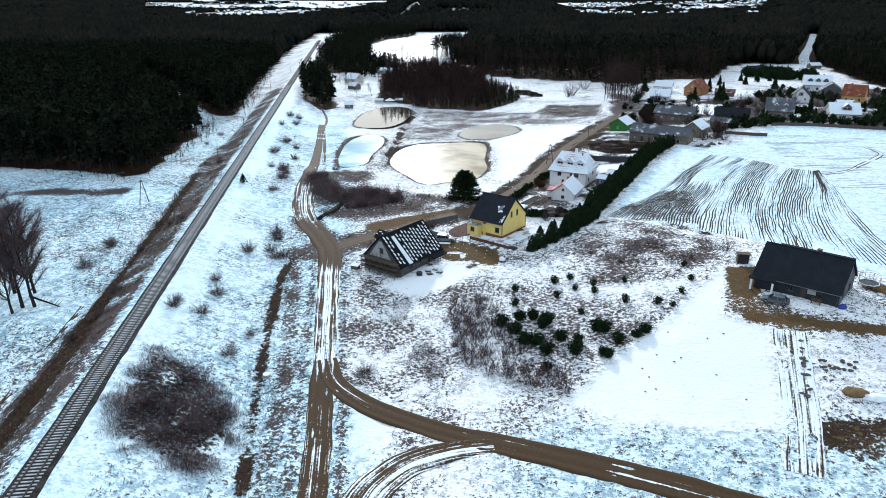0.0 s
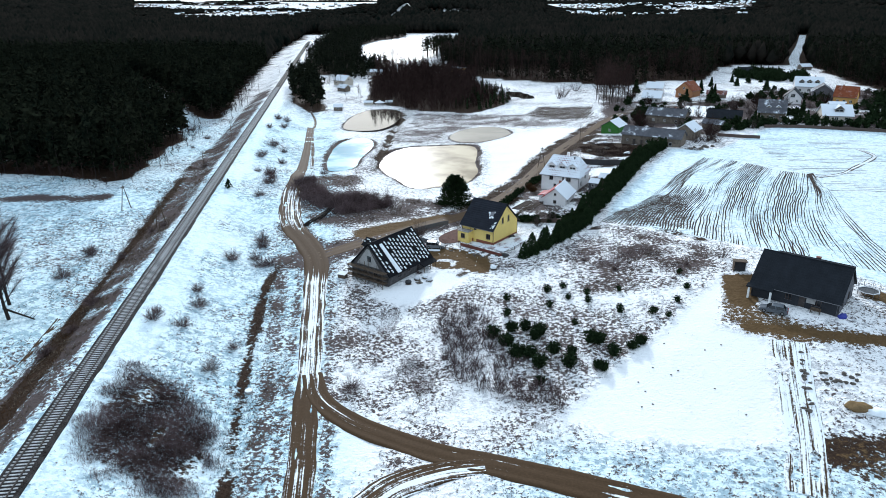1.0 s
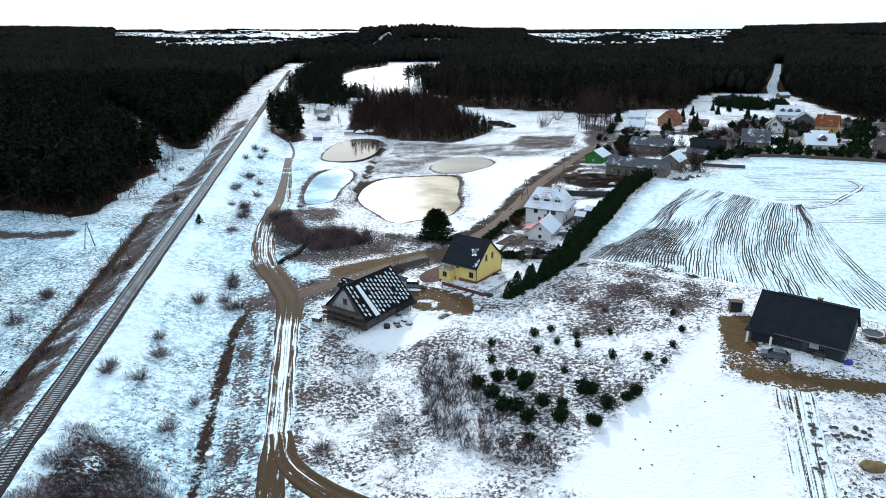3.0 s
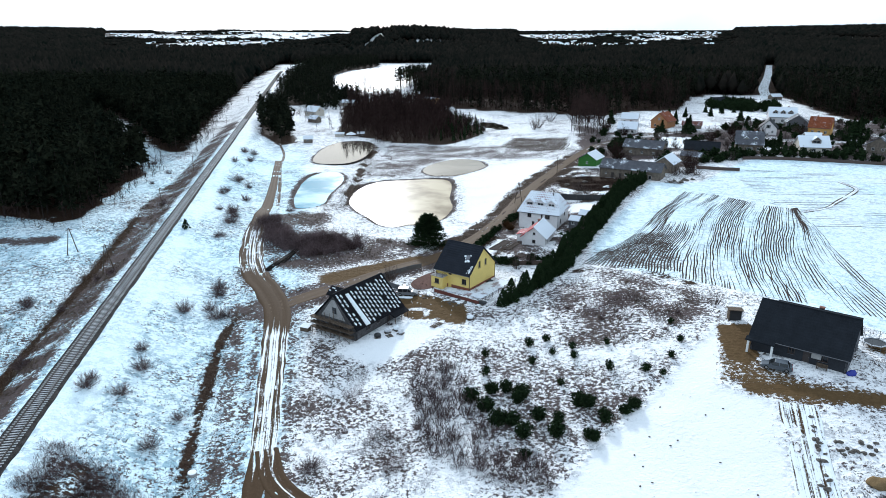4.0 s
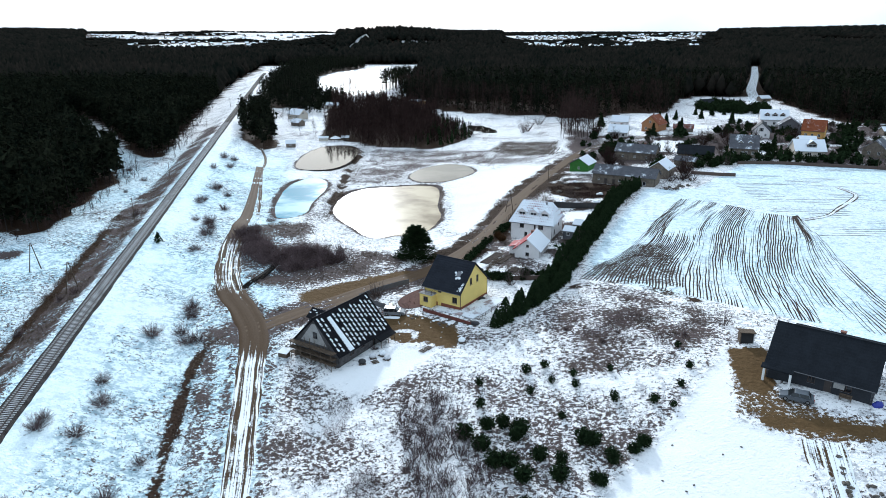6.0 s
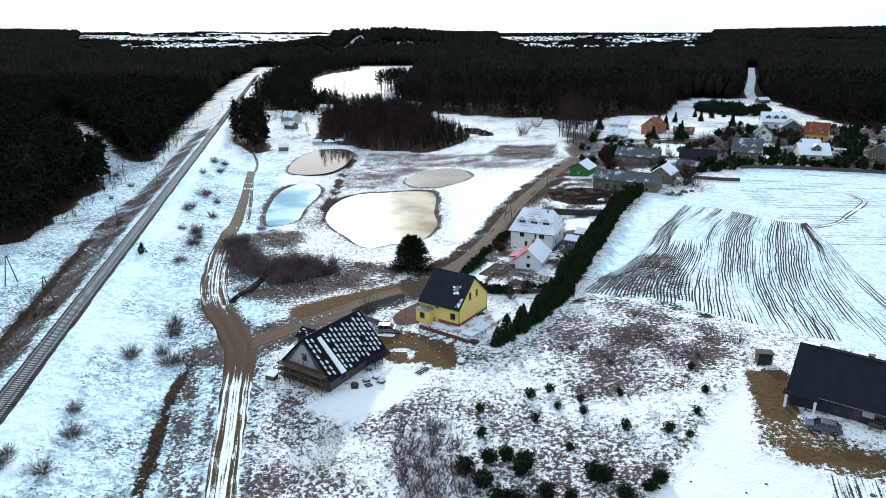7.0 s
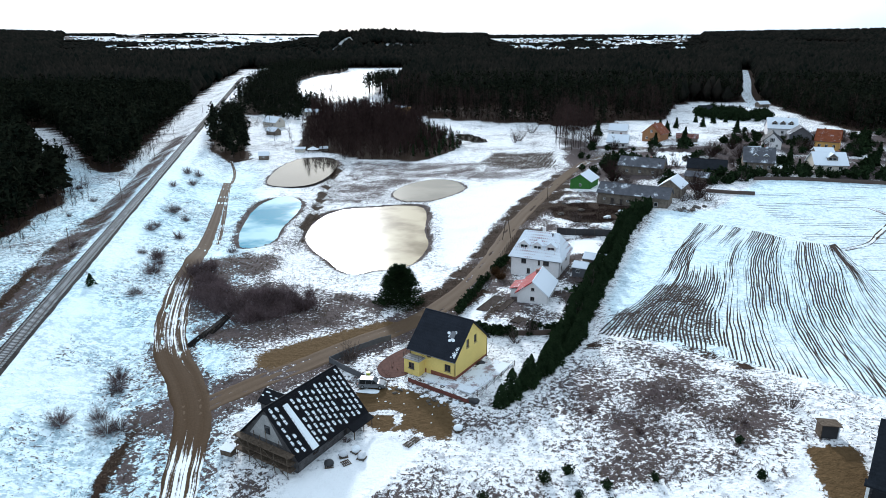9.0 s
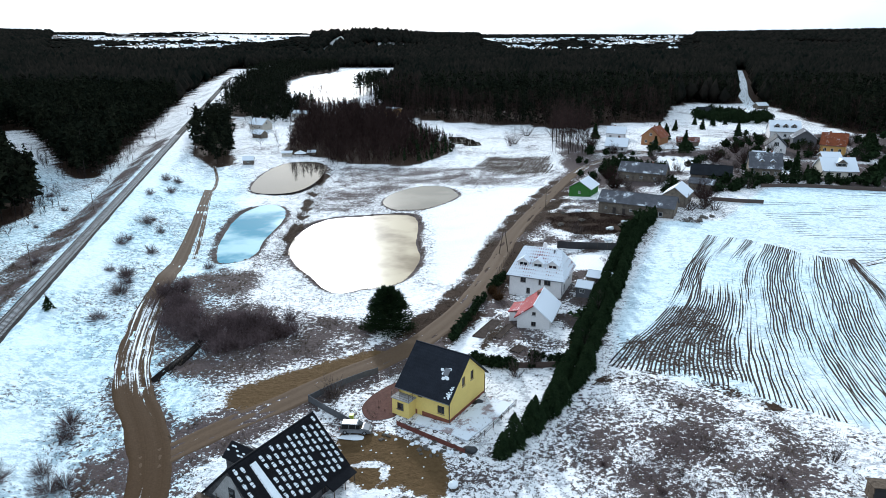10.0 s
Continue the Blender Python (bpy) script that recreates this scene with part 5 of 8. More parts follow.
twig_patch("dead_weeds", "dark dead weeds in the farm garden", np.array([(31, 278), (47, 276), (60, 265), (55, 254), (44, 249), (36, 252), (30, 261)]), 7000, 0.9, M_TWIG_RED, 0.06, "weeds", 0.40)
for poly in ([(-64, 207), (-60, 196), (-54, 187), (-50, 184), (-49, 190), (-53, 197), (-58, 207)], [(-48, 187), (-43, 180), (-36, 180), (-30, 186), (-33, 192), (-40, 194), (-46, 193)]):
    twig_patch("willow_thicket", "dense dark bare willow thicket by the brook", np.array(poly), 7000, 4.0, M_THICKET, 0.07, "thicket", 0.34)
for poly, n_t in (([(-17.5, 104), (-10.5, 106), (-4.5, 93), (-12.5, 90)], 5200), ([(-9, 122), (2, 122), (3, 108), (12, 96), (9, 90), (-3, 98)], 5200), ([(18, 146), (34, 150), (42, 138), (34, 132), (22, 138)], 4200), ([(-22, 120), (-14, 124), (-13, 112), (-20, 110)], 2200)):
    twig_patch("heath_scrub", "low purplish-brown scrub poking through the snow", np.array(poly), n_t, 0.75, M_THICKET, 0.04, "scrub", 0.50)
twig_patch("bramble_patch", "dense purplish-brown bramble thicket in the snow", BRUSH, 26000, 1.15, M_THICKET, 0.035, "thicket", 0.24)
lo_e, hi_e = np.array([(-35.7 - 0.253 * yy - 12.3 - 2.6 * min(max((yy - 92) / 33, 0), 1), yy) for yy in np.arange(45, 225, 6)]), np.array([(-35.7 - 0.253 * yy - 8.3 - 3.9 * min(max((yy - 92) / 33, 0), 1), yy) for yy in np.arange(224, 44, -6)])
twig_patch("reeds", "brown dry reeds along the railway ditch", np.vstack([lo_e, hi_e]), 20000, 0.7, M_REED, 0.07, "reeds", 0.16)
q = open_curve(DITCH_BROWN, 3.0)
twig_patch("reeds", "dark brown weeds in the lane's ditch", np.vstack([q + (1.3, 0.2), q[::-1] - (1.5, 0.2)]), 6000, 0.7, M_TWIG_RED, 0.06, "reeds", 0.2)
twig_patch("reeds", "dry grass on the ponds' dam", np.array([(-55.5, 368), (-51, 368), (-46, 300), (-44, 245), (-48, 236), (-52, 285), (-54, 320)]), 3500, 0.8, M_STRAW, 0.06, "reeds")

q = np.column_stack([-115 + 205 * rng.random(340000), 52 + 245 * rng.random(340000) ** 1.25])
ix, iy = np.searchsorted(gx, q[:, 0]), np.searchsorted(gy, q[:, 1])
dens = g[iy, ix] - 1.4 * mu[iy, ix]
on_road = np.minimum.reduce([reach(open_curve(r, 6), q[:, 0], q[:, 1]) for r in (ROAD_1, ROAD_2, ROAD_3, ROAD_4)])
ok = (rng.random(len(q)) < np.clip(dens - 0.16, 0, 1) * 1.1) & (on_road > 2.9) & (np.abs(q[:, 0] - rail_x(q[:, 1])) > 4) & ~inside(POND_BIG, q[:, 0], q[:, 1]) & ~inside(POND_BLUE, q[:, 0], q[:, 1])
ok &= value_noise(q[:, 0], q[:, 1], 1.6, 61) + 0.35 * value_noise(q[:, 0], q[:, 1], 7, 62) > 0.62
q = q[ok][:60000]
o = np.column_stack([q, height(q[:, 0], q[:, 1]) - 0.03])
blades = [spikes(o + rng.normal(size=o.shape) * (0.12, 0.12, 0), np.column_stack([rng.normal(size=(len(q), 2)) * 0.7, np.ones(len(q))]), 0.25 + 0.4 * rng.random(len(q)), np.full(len(q), 0.10)) for _ in range(3)]
v, f = mesh_arrays(blades)
tagged(np_mesh("dry_grass", v, f, M_STRAW), "tufts of dry brown grass sticking out of the snow", "grass", kind="stuff")

# ---- plough furrows ----
FURROW = np.array([[(70.6, 247), (57, 222), (44.9, 197), (32.1, 178.5), (26.7, 170.5)], [(78.5, 244), (64.3, 222), (54.2, 196.7), (43.9, 177.7), (39.4, 165)], [(84.3, 239), (70, 213), (60.8, 190), (55.8, 175), (49.5, 156)],
                   [(90.3, 231.5), (79.5, 210), (69.2, 184.4), (63, 165), (58.5, 147)], [(98.8, 227.6), (91, 208), (82.5, 190), (75, 169), (67.5, 143)], [(101, 229), (97, 207), (93, 190), (89, 168), (84, 136)]], float)
fv, ff = [], []
n_f = 92
for i in range(n_f):
    k = i / (n_f - 1) * 5
    a = min(int(k), 4)
    pts = FURROW[a] * (1 - (k - a)) + FURROW[a + 1] * (k - a)
    c = open_curve(pts, 0.8)
    c = c + np.column_stack([0.5 * (value_noise(c[:, 1], 0 * c[:, 1] + i * 3.7, 5, 71) - 0.5) + 1.0 * (value_noise(c[:, 1], 0 * c[:, 1] + i * 0.6, 22, 72) - 0.5), 0 * c[:, 1]])
    dark = inside(PLOUGH_DARK, c[:, 0], c[:, 1])
    here = value_noise(c[:, 1], c[:, 0] * 0 + i * 5.3, 24, 73) + 0.30 * value_noise(c[:, 1], c[:, 0] * 0 + i * 9.1, 3.0, 74)
    w = np.clip(here - np.where(dark, -0.2, 0.30 + 0.22 * (i % 3 == 0) + 0.25 * smoothstep(205, 235, c[:, 1]) * (k < 1.3)), 0, 0.42) * np.where(dark, 1.0, 0.95)
    z = height(c[:, 0], c[:, 1])
    for j in range(len(c) - 1):
        if w[j] < 0.04 and w[j + 1] < 0.04:
            continue
        b = len(fv)
        for m_ in (j, j + 1):
            ww = max(w[m_], 0.02)
            fv += [(c[m_, 0] - ww / 2, c[m_, 1], z[m_] - 0.02), (c[m_, 0], c[m_, 1], z[m_] + 0.06 + 0.10 * ww), (c[m_, 0] + ww / 2, c[m_, 1], z[m_] - 0.02)]
        ff += [(b, b + 1, b + 4, b + 3), (b + 1, b + 2, b + 5, b + 4)]
strip = [(8, 366), (17.5, 399), (49.5, 389), (43, 348), (28, 345)]
for i in range(30):
    c = np.array([(6 + 1.6 * i + 0.30 * d_, 340 + d_) for d_ in np.arange(0, 66, 1.5)])
    c[:, 0] += 1.2 * (value_noise(c[:, 1], 0 * c[:, 1] + i * 2.3, 8, 78) - 0.5)
    w = np.clip(value_noise(c[:, 1], 0 * c[:, 1] + i * 6.1, 7, 79) - 0.22, 0, 0.5) * 1.5 * inside(strip, c[:, 0], c[:, 1])
    z = height(c[:, 0], c[:, 1])
    for j in range(len(c) - 1):
        if w[j] < 0.08 and w[j + 1] < 0.08:
            continue
        b = len(fv)
        for m_ in (j, j + 1):
            ww = max(w[m_], 0.02)
            fv += [(c[m_, 0] - ww / 2, c[m_, 1], z[m_] - 0.02), (c[m_, 0], c[m_, 1], z[m_] + 0.12), (c[m_, 0] + ww / 2, c[m_, 1], z[m_] - 0.02)]
        ff += [(b, b + 1, b + 4, b + 3), (b + 1, b + 2, b + 5, b + 4)]
M_SOIL = material("ploughed_soil", (0.026, 0.018, 0.015), 0.9, 0, 0.8, 0.4, 0.5, (0.065, 0.048, 0.040))
tagged(np_mesh("plough_furrows", fv, ff, M_SOIL), "dark soil ridges showing through the snow on the ploughed field", "field", kind="stuff")

# hedges and bushes round the gardens by the lane and in the village
def row_of(points, step, wide=0.4):
    c = open_curve(points, 0.3)
    r_ = np.r_[0, np.cumsum(np.linalg.norm(np.diff(c, axis=0), axis=1))]
    s_ = np.arange(0, r_[-1], step)
    return [(a + random.uniform(-wide, wide), b + random.uniform(-wide, wide)) for a, b in zip(np.interp(s_, r_, c[:, 0]), np.interp(s_, r_, c[:, 1]))]


plant([conifer("hedge_bush", "dark clipped evergreen in a garden hedge", "garden hedges", 1.7, 0.95, 170, 0.0, M_SPRUCE, 0.36, "shrub", True) for _ in range(3)],
      row_of([(0.9, 183.6), (3.2, 191), (5.0, 197), (7.9, 206.2)], 1.5) + row_of([(4.5, 174.2), (7, 172.5), (11.5, 170.8)], 1.0) + row_of([(13.5, 171.5), (16.3, 173.8), (19, 171)], 1.2, 0.9) + row_of([(8.5, 209), (11, 213), (13.4, 218.5)], 1.6), 0.75, 1.3)
plant([conifer("garden_bush", "dark evergreen bush in a village garden", "bushes in the village", 3.6, 1.7, 150, 0.0, M_SPRUCE, 0.6, "shrub", True) for _ in range(3)],
      row_of([(108, 309), (119, 310), (127, 308), (139, 309), (157, 306), (172, 303)], 2.6, 1.6) + row_of([(161, 383), (168, 390), (175, 397)], 2.0, 1.6) + row_of([(184, 372), (192, 380), (202, 391)], 2.4, 2.0) + row_of([(62, 339), (66, 350), (74, 353)], 2.4, 1.5) + row_of([(80, 352), (84, 346), (88, 340)], 1.8, 1.2) + row_of([(50, 250), (54, 256), (59, 262)], 1.8, 1.2)
           + [(110.7, 318), (122, 324.5), (129.5, 317), (139, 325), (155, 318.7), (158, 319), (180, 347), (95, 386), (98, 384), (26, 187), (24, 181)], 0.7, 1.3)
plant([conifer("evergreen_bush", "broad dark evergreen below the forest", "evergreens below the forest", 6.0, 3.2, 420, 0.0, M_SPRUCE, 0.8, "tree", True) for _ in range(3)],
      [q_ for q_ in ((190 + 24 * math.cos(k * 2.4) * (k / 60) ** 0.5, 532 + 34 * math.sin(k * 2.4) * (k / 60) ** 0.5) for k in range(60))
       if math.hypot(q_[0] - 178, q_[1] - 550) > 10 and float(reach(ROAD_5, np.array([q_[0]]), np.array([q_[1]]))[0]) > 8], 0.6, 1.25)
plant([shrub("brown_bush", "rust-brown leafy bush beside the hedge", "garden hedges", 2.6, 120, 14, M_REED, 0.7, 0.09) for _ in range(2)], [(20.5, 172.5), (22, 174.8), (22.6, 177.6), (10.5, 203), (9.5, 207)], 0.8, 1.15)
plant([shrub("bare_garden_tree", "wide dark bare tree beside the farm buildings", "garden trees", 8.5, 90, 16, M_TWIG_RED, 0.7, 0.08, "tree") for _ in range(3)],
      [(81.3, 278), (84.5, 289), (68, 395), (77, 386), (122, 346), (136, 356), (62, 327), (128, 372), (112, 352), (160, 365), (185, 340), (72, 410), (60, 310)], 0.75, 1.1)

# faint cross furrows on the snowy upper field
fv, ff = [], []
for i in range(46):
    y0 = 206 + i * 2.0
    xs = np.arange(96, 250, 1.6)
    ys = y0 + 0.10 * (xs - 96) + 3.0 * (value_noise(xs, 0 * xs + i * 0.35, 30, 75) - 0.5)
    w = np.clip(value_noise(xs, 0 * xs + i * 7.7, 16, 76) + 0.4 * value_noise(xs, 0 * xs + i * 4.1, 3.5, 77) - 0.78, 0, 0.3) * 0.9
    ok_ = inside(FIELD, xs, ys) & ~inside(PLOUGHED, xs, ys) & (ys < 296)
    z = height(xs, ys)
    for j in range(len(xs) - 1):
        if not (ok_[j] and ok_[j + 1]) or max(w[j], w[j + 1]) < 0.03:
            continue
        b = len(fv)
        for m_ in (j, j + 1):
            ww = max(w[m_], 0.02)
            fv += [(xs[m_], ys[m_] - ww / 2, z[m_] - 0.02), (xs[m_], ys[m_], z[m_] + 0.05 + 0.1 * ww), (xs[m_], ys[m_] + ww / 2, z[m_] - 0.02)]
        ff += [(b, b + 1, b + 4, b + 3), (b + 1, b + 2, b + 5, b + 4)]
tagged(np_mesh("plough_furrows", fv, ff, M_SOIL), "faint dark stubble lines on the snowy upper field", "field", kind="stuff")

# ---- building materials ----
def roof_material(name, base, snow, tile=0.0, rough=0.5, size=1.2):
    """Roof covering with the relief of its courses; snow lies on it in uneven patches."""
    m = material(name, base, rough, 0, 1.5, 0.25, 0.0)
    n, l = m.node_tree.nodes, m.node_tree.links
    b = n["Principled BSDF"]
    co = n.new("ShaderNodeTexCoord").outputs["Object"]
    mixn = math_node(m, "ADD", math_node(m, "MULTIPLY", noise_node(m, co, 1 / size, 5, 0.6), 0.7), math_node(m, "MULTIPLY", noise_node(m, co, 5, 3), 0.3))
    height_in = mixn
    if tile:
        wv = n.new("ShaderNodeTexWave")
        wv.bands_direction = "X"
        wv.inputs["Scale"].default_value = 0.314 / tile
        l.new(co, wv.inputs["Vector"])
        wy = n.new("ShaderNodeTexWave")
        wy.bands_direction = "Y"
        wy.inputs["Scale"].default_value = 0.314 / (tile * 1.2)
        l.new(co, wy.inputs["Vector"])
        height_in = math_node(m, "ADD", wv.outputs["Fac"], wy.outputs["Fac"])
        mixn = math_node(m, "ADD", mixn, math_node(m, "MULTIPLY", math_node(m, "SUBTRACT", height_in, 1.0), -0.16))
    if snow > 0:
        show = range_node(m, mixn, 0.72 - 0.44 * snow, 0.80 - 0.44 * snow)
        old = b.inputs["Base Color"].links[0].from_socket
        l.new(mix_colour(m, show, old, (0.68, 0.71, 0.75)), b.inputs["Base Color"])
    bp = n.new("ShaderNodeBump")
    bp.inputs["Strength"].default_value, bp.inputs["Distance"].default_value = 0.5, 0.04
    l.new(height_in, bp.inputs["Height"])
    l.new(bp.outputs[0], b.inputs["Normal"])
    return m


M_YELLOW = material("yellow_render", (0.72, 0.55, 0.18), 0.85, 0, 2.0, 0.06, 0.15)
M_WHITE = material("white_render", (0.70, 0.67, 0.66), 0.85, 0, 2.0, 0.07, 0.15)
M_CREAM = material("cream_render", (0.52, 0.47, 0.40), 0.85, 0, 2.0, 0.10, 0.15)
M_ORANGE = material("orange_render", (0.28, 0.14, 0.07), 0.85, 0, 2.0, 0.10, 0.15)
M_OCHRE = material("ochre_render", (0.62, 0.36, 0.12), 0.85, 0, 2.0, 0.08, 0.15)
M_GREEN = material("green_boards", (0.045, 0.13, 0.03), 0.7, 0, 1.0, 0.15, 0.2)
M_STONE = material("grey_brown_masonry", (0.13, 0.105, 0.085), 0.9, 0, 1.0, 0.3, 0.6, (0.22, 0.185, 0.15))
M_BLOCK = material("grey_blocks", (0.055, 0.05, 0.05), 0.9, 0, 0.7, 0.25, 0.5, (0.12, 0.115, 0.115))
M_GREYWALL = material("anthracite_render", (0.030, 0.032, 0.037), 0.8, 0, 1.5, 0.15, 0.2)
M_GREYLIGHT = material("mid_grey_render", (0.11, 0.11, 0.12), 0.85, 0, 1.5, 0.12, 0.2)
M_PLINTH = material("red_brick_plinth", (0.22, 0.085, 0.055), 0.85, 0, 0.4, 0.3, 0.5)
M_BRICK = material("red_brick_paving", (0.085, 0.042, 0.034), 0.85, 0, 0.5, 0.3, 0.4)
M_FRAME = material("window_frame_white", (0.72, 0.72, 0.70), 0.5, 0, 1.0, 0.05, 0.0)
M_FRAME_DARK = material("window_frame_brown", (0.06, 0.035, 0.025), 0.5, 0, 1.0, 0.15, 0.0)
M_PANE = material("window_glass", (0.018, 0.020, 0.024), 0.08, 0, 3.0, 0.3, 0.0)
M_DOOR = material("dark_door", (0.035, 0.025, 0.022), 0.5, 0, 0.6, 0.2, 0.1)
M_ZINC = material("zinc", (0.16, 0.16, 0.17), 0.45, 0.7, 0.8, 0.15, 0.0)
M_WOOD = material("weathered_wood", (0.065, 0.046, 0.034), 0.85, 0, 0.4, 0.35, 0.4, (0.15, 0.115, 0.085))
M_CONCRETE = material("concrete", (0.30, 0.29, 0.28), 0.9, 0, 0.8, 0.2, 0.4)
M_CHIMNEY = material("chimney_brick", (0.20, 0.10, 0.075), 0.9, 0, 0.3, 0.3, 0.5)
R_DARK = roof_material("anthracite_tile_roof", (0.016, 0.018, 0.024), 0.0, 0.35, 0.62)
R_GREY = roof_material("dark_grey_roof", (0.014, 0.016, 0.020), 0.0, 0.35, 0.62)
R_SNOW = roof_material("snowy_roof", (0.10, 0.08, 0.075), 1.0, 0.0, 0.7, 2.0)
R_SNOWRED = roof_material("snowy_red_tile_roof", (0.24, 0.10, 0.10), 0.92, 0.5, 0.65, 6.0)
R_RED = roof_material("red_tile_roof", (0.26, 0.030, 0.032), 0.14, 0.30, 0.62, 2.5)
R_ORANGE = roof_material("orange_tile_roof", (0.18, 0.055, 0.025), 0.14, 0.40, 0.65, 2.0)
R_RUST = roof_material("rusty_roof", (0.13, 0.045, 0.03), 0.3, 0.4, 0.65, 2.0)
R_PATCHY = roof_material("grey_sheet_roof_thin_snow", (0.085, 0.085, 0.095), 0.42, 0.0, 0.6, 4.0)
R_BLACK = roof_material("black_roof_membrane", (0.010, 0.010, 0.012), 0.0, 0.0, 0.65)


# ---- building blocks ----
def wall_solid(length, top, holes, thick):
    """A wall along x from 0, with its top line given as (u, z) points and rectangular openings (u0, u1, z0, z1) cut right through it."""
    bm = bmesh.new()
    us = sorted({0.0, length, *(u for u, _ in top if 0 < u < length), *(u for h in holes for u in h[:2])})
    tu, tz = [u for u, _ in top], [z for _, z in top]
    for a, b in zip(us, us[1:]):
        cuts = sorted((h[2], h[3]) for h in holes if h[0] <= a + 1e-6 and h[1] >= b - 1e-6)
        za, zb = float(np.interp(a, tu, tz)), float(np.interp(b, tu, tz))
        low = -0.6
        for z0, z1 in cuts + [(None, None)]:
            ha, hb = (za, zb) if z0 is None else (z0, z0)
            if max(ha, hb) > low + 1e-4:
                add_prism(bm, [(a, 0, low), (b, 0, low), (b, 0, max(hb, low)), (a, 0, max(ha, low))], [(a, thick, low), (b, thick, low), (b, thick, max(hb, low)), (a, thick, max(ha, low))])
            if z1 is not None:
                low = z1
    bmesh.ops.remove_doubles(bm, verts=bm.verts[:], dist=0.0005)
    bmesh.ops.recalc_face_normals(bm, faces=bm.faces[:])
    return bm


def window(m, u0, u1, z0, z1, parent, frame_mat, sill=True, bars=1, depth=0.10):
    """A window in its opening: frame, glass and sill."""
    w = bmesh.new()
    t = 0.09
    add_box(w, u0, u1, depth, depth + 0.07, z0, z0 + t)
    add_box(w, u0, u1, depth, depth + 0.07, z1 - t, z1)
    add_box(w, u0, u0 + t, depth, depth + 0.07, z0 + t, z1 - t)
    add_box(w, u1 - t, u1, depth, depth + 0.07, z0 + t, z1 - t)
    for i in range(bars):
        c = u0 + (u1 - u0) * (i + 1) / (bars + 1)
        add_box(w, c - 0.04, c + 0.04, depth, depth + 0.07, z0 + t, z1 - t)
    w.transform(m)
    frame_ob = part("window", w, frame_mat, parent)
    g_ = box(u0 + 0.02, u1 - 0.02, depth + 0.03, depth + 0.05, z0 + 0.02, z1 - 0.02)
    g_.transform(m)
    part("pane", g_, M_PANE, frame_ob)
    if sill:
        s_ = box(u0 - 0.08, u1 + 0.08, -0.08, depth, z0 - 0.06, z0 - 0.005)
        s_.transform(m)
        part("sill", s_, M_ZINC, frame_ob)
    return frame_ob


def door(m, u0, u1, z0, z1, parent, mat):
    d = bmesh.new()
    add_box(d, u0, u1, 0.12, 0.17, z0, z1)
    for k in range(3):
        h_ = (z1 - z0) / 3
        add_box(d, u0 + 0.12, u1 - 0.12, 0.095, 0.12, z0 + h_ * k + 0.1, z0 + h_ * (k + 1) - 0.06)
    d.transform(m)
    ob = part("door", d, mat, parent)
    hd = box(u1 - 0.16, u1 - 0.1, 0.05, 0.11, z0 + 0.95, z0 + 1.1)
    hd.transform(m)
    part("handle", hd, M_ZINC, ob)


def slope(L0, L1, y_r, z_r, y_e, z_e, thick=0.2):
    """A roof slab along x, from the ridge (y_r, z_r) down to the eave (y_e, z_e)."""
    bm = bmesh.new()
    d = Vector((0, y_e - y_r, z_e - z_r)).normalized()
    nrm = Vector((0, -d.z, d.y)) if d.y > 0 else Vector((0, d.z, -d.y))
    if nrm.z < 0:
        nrm = -nrm
    a = [(L0, y_r, z_r), (L1, y_r, z_r), (L1, y_e, z_e), (L0, y_e, z_e)]
    add_prism(bm, [Vector(p) for p in a], [Vector(p) + nrm * thick for p in a])
    bmesh.ops.recalc_face_normals(bm, faces=bm.faces[:])
    return bm


SIDES = ("front", "back", "right", "left")


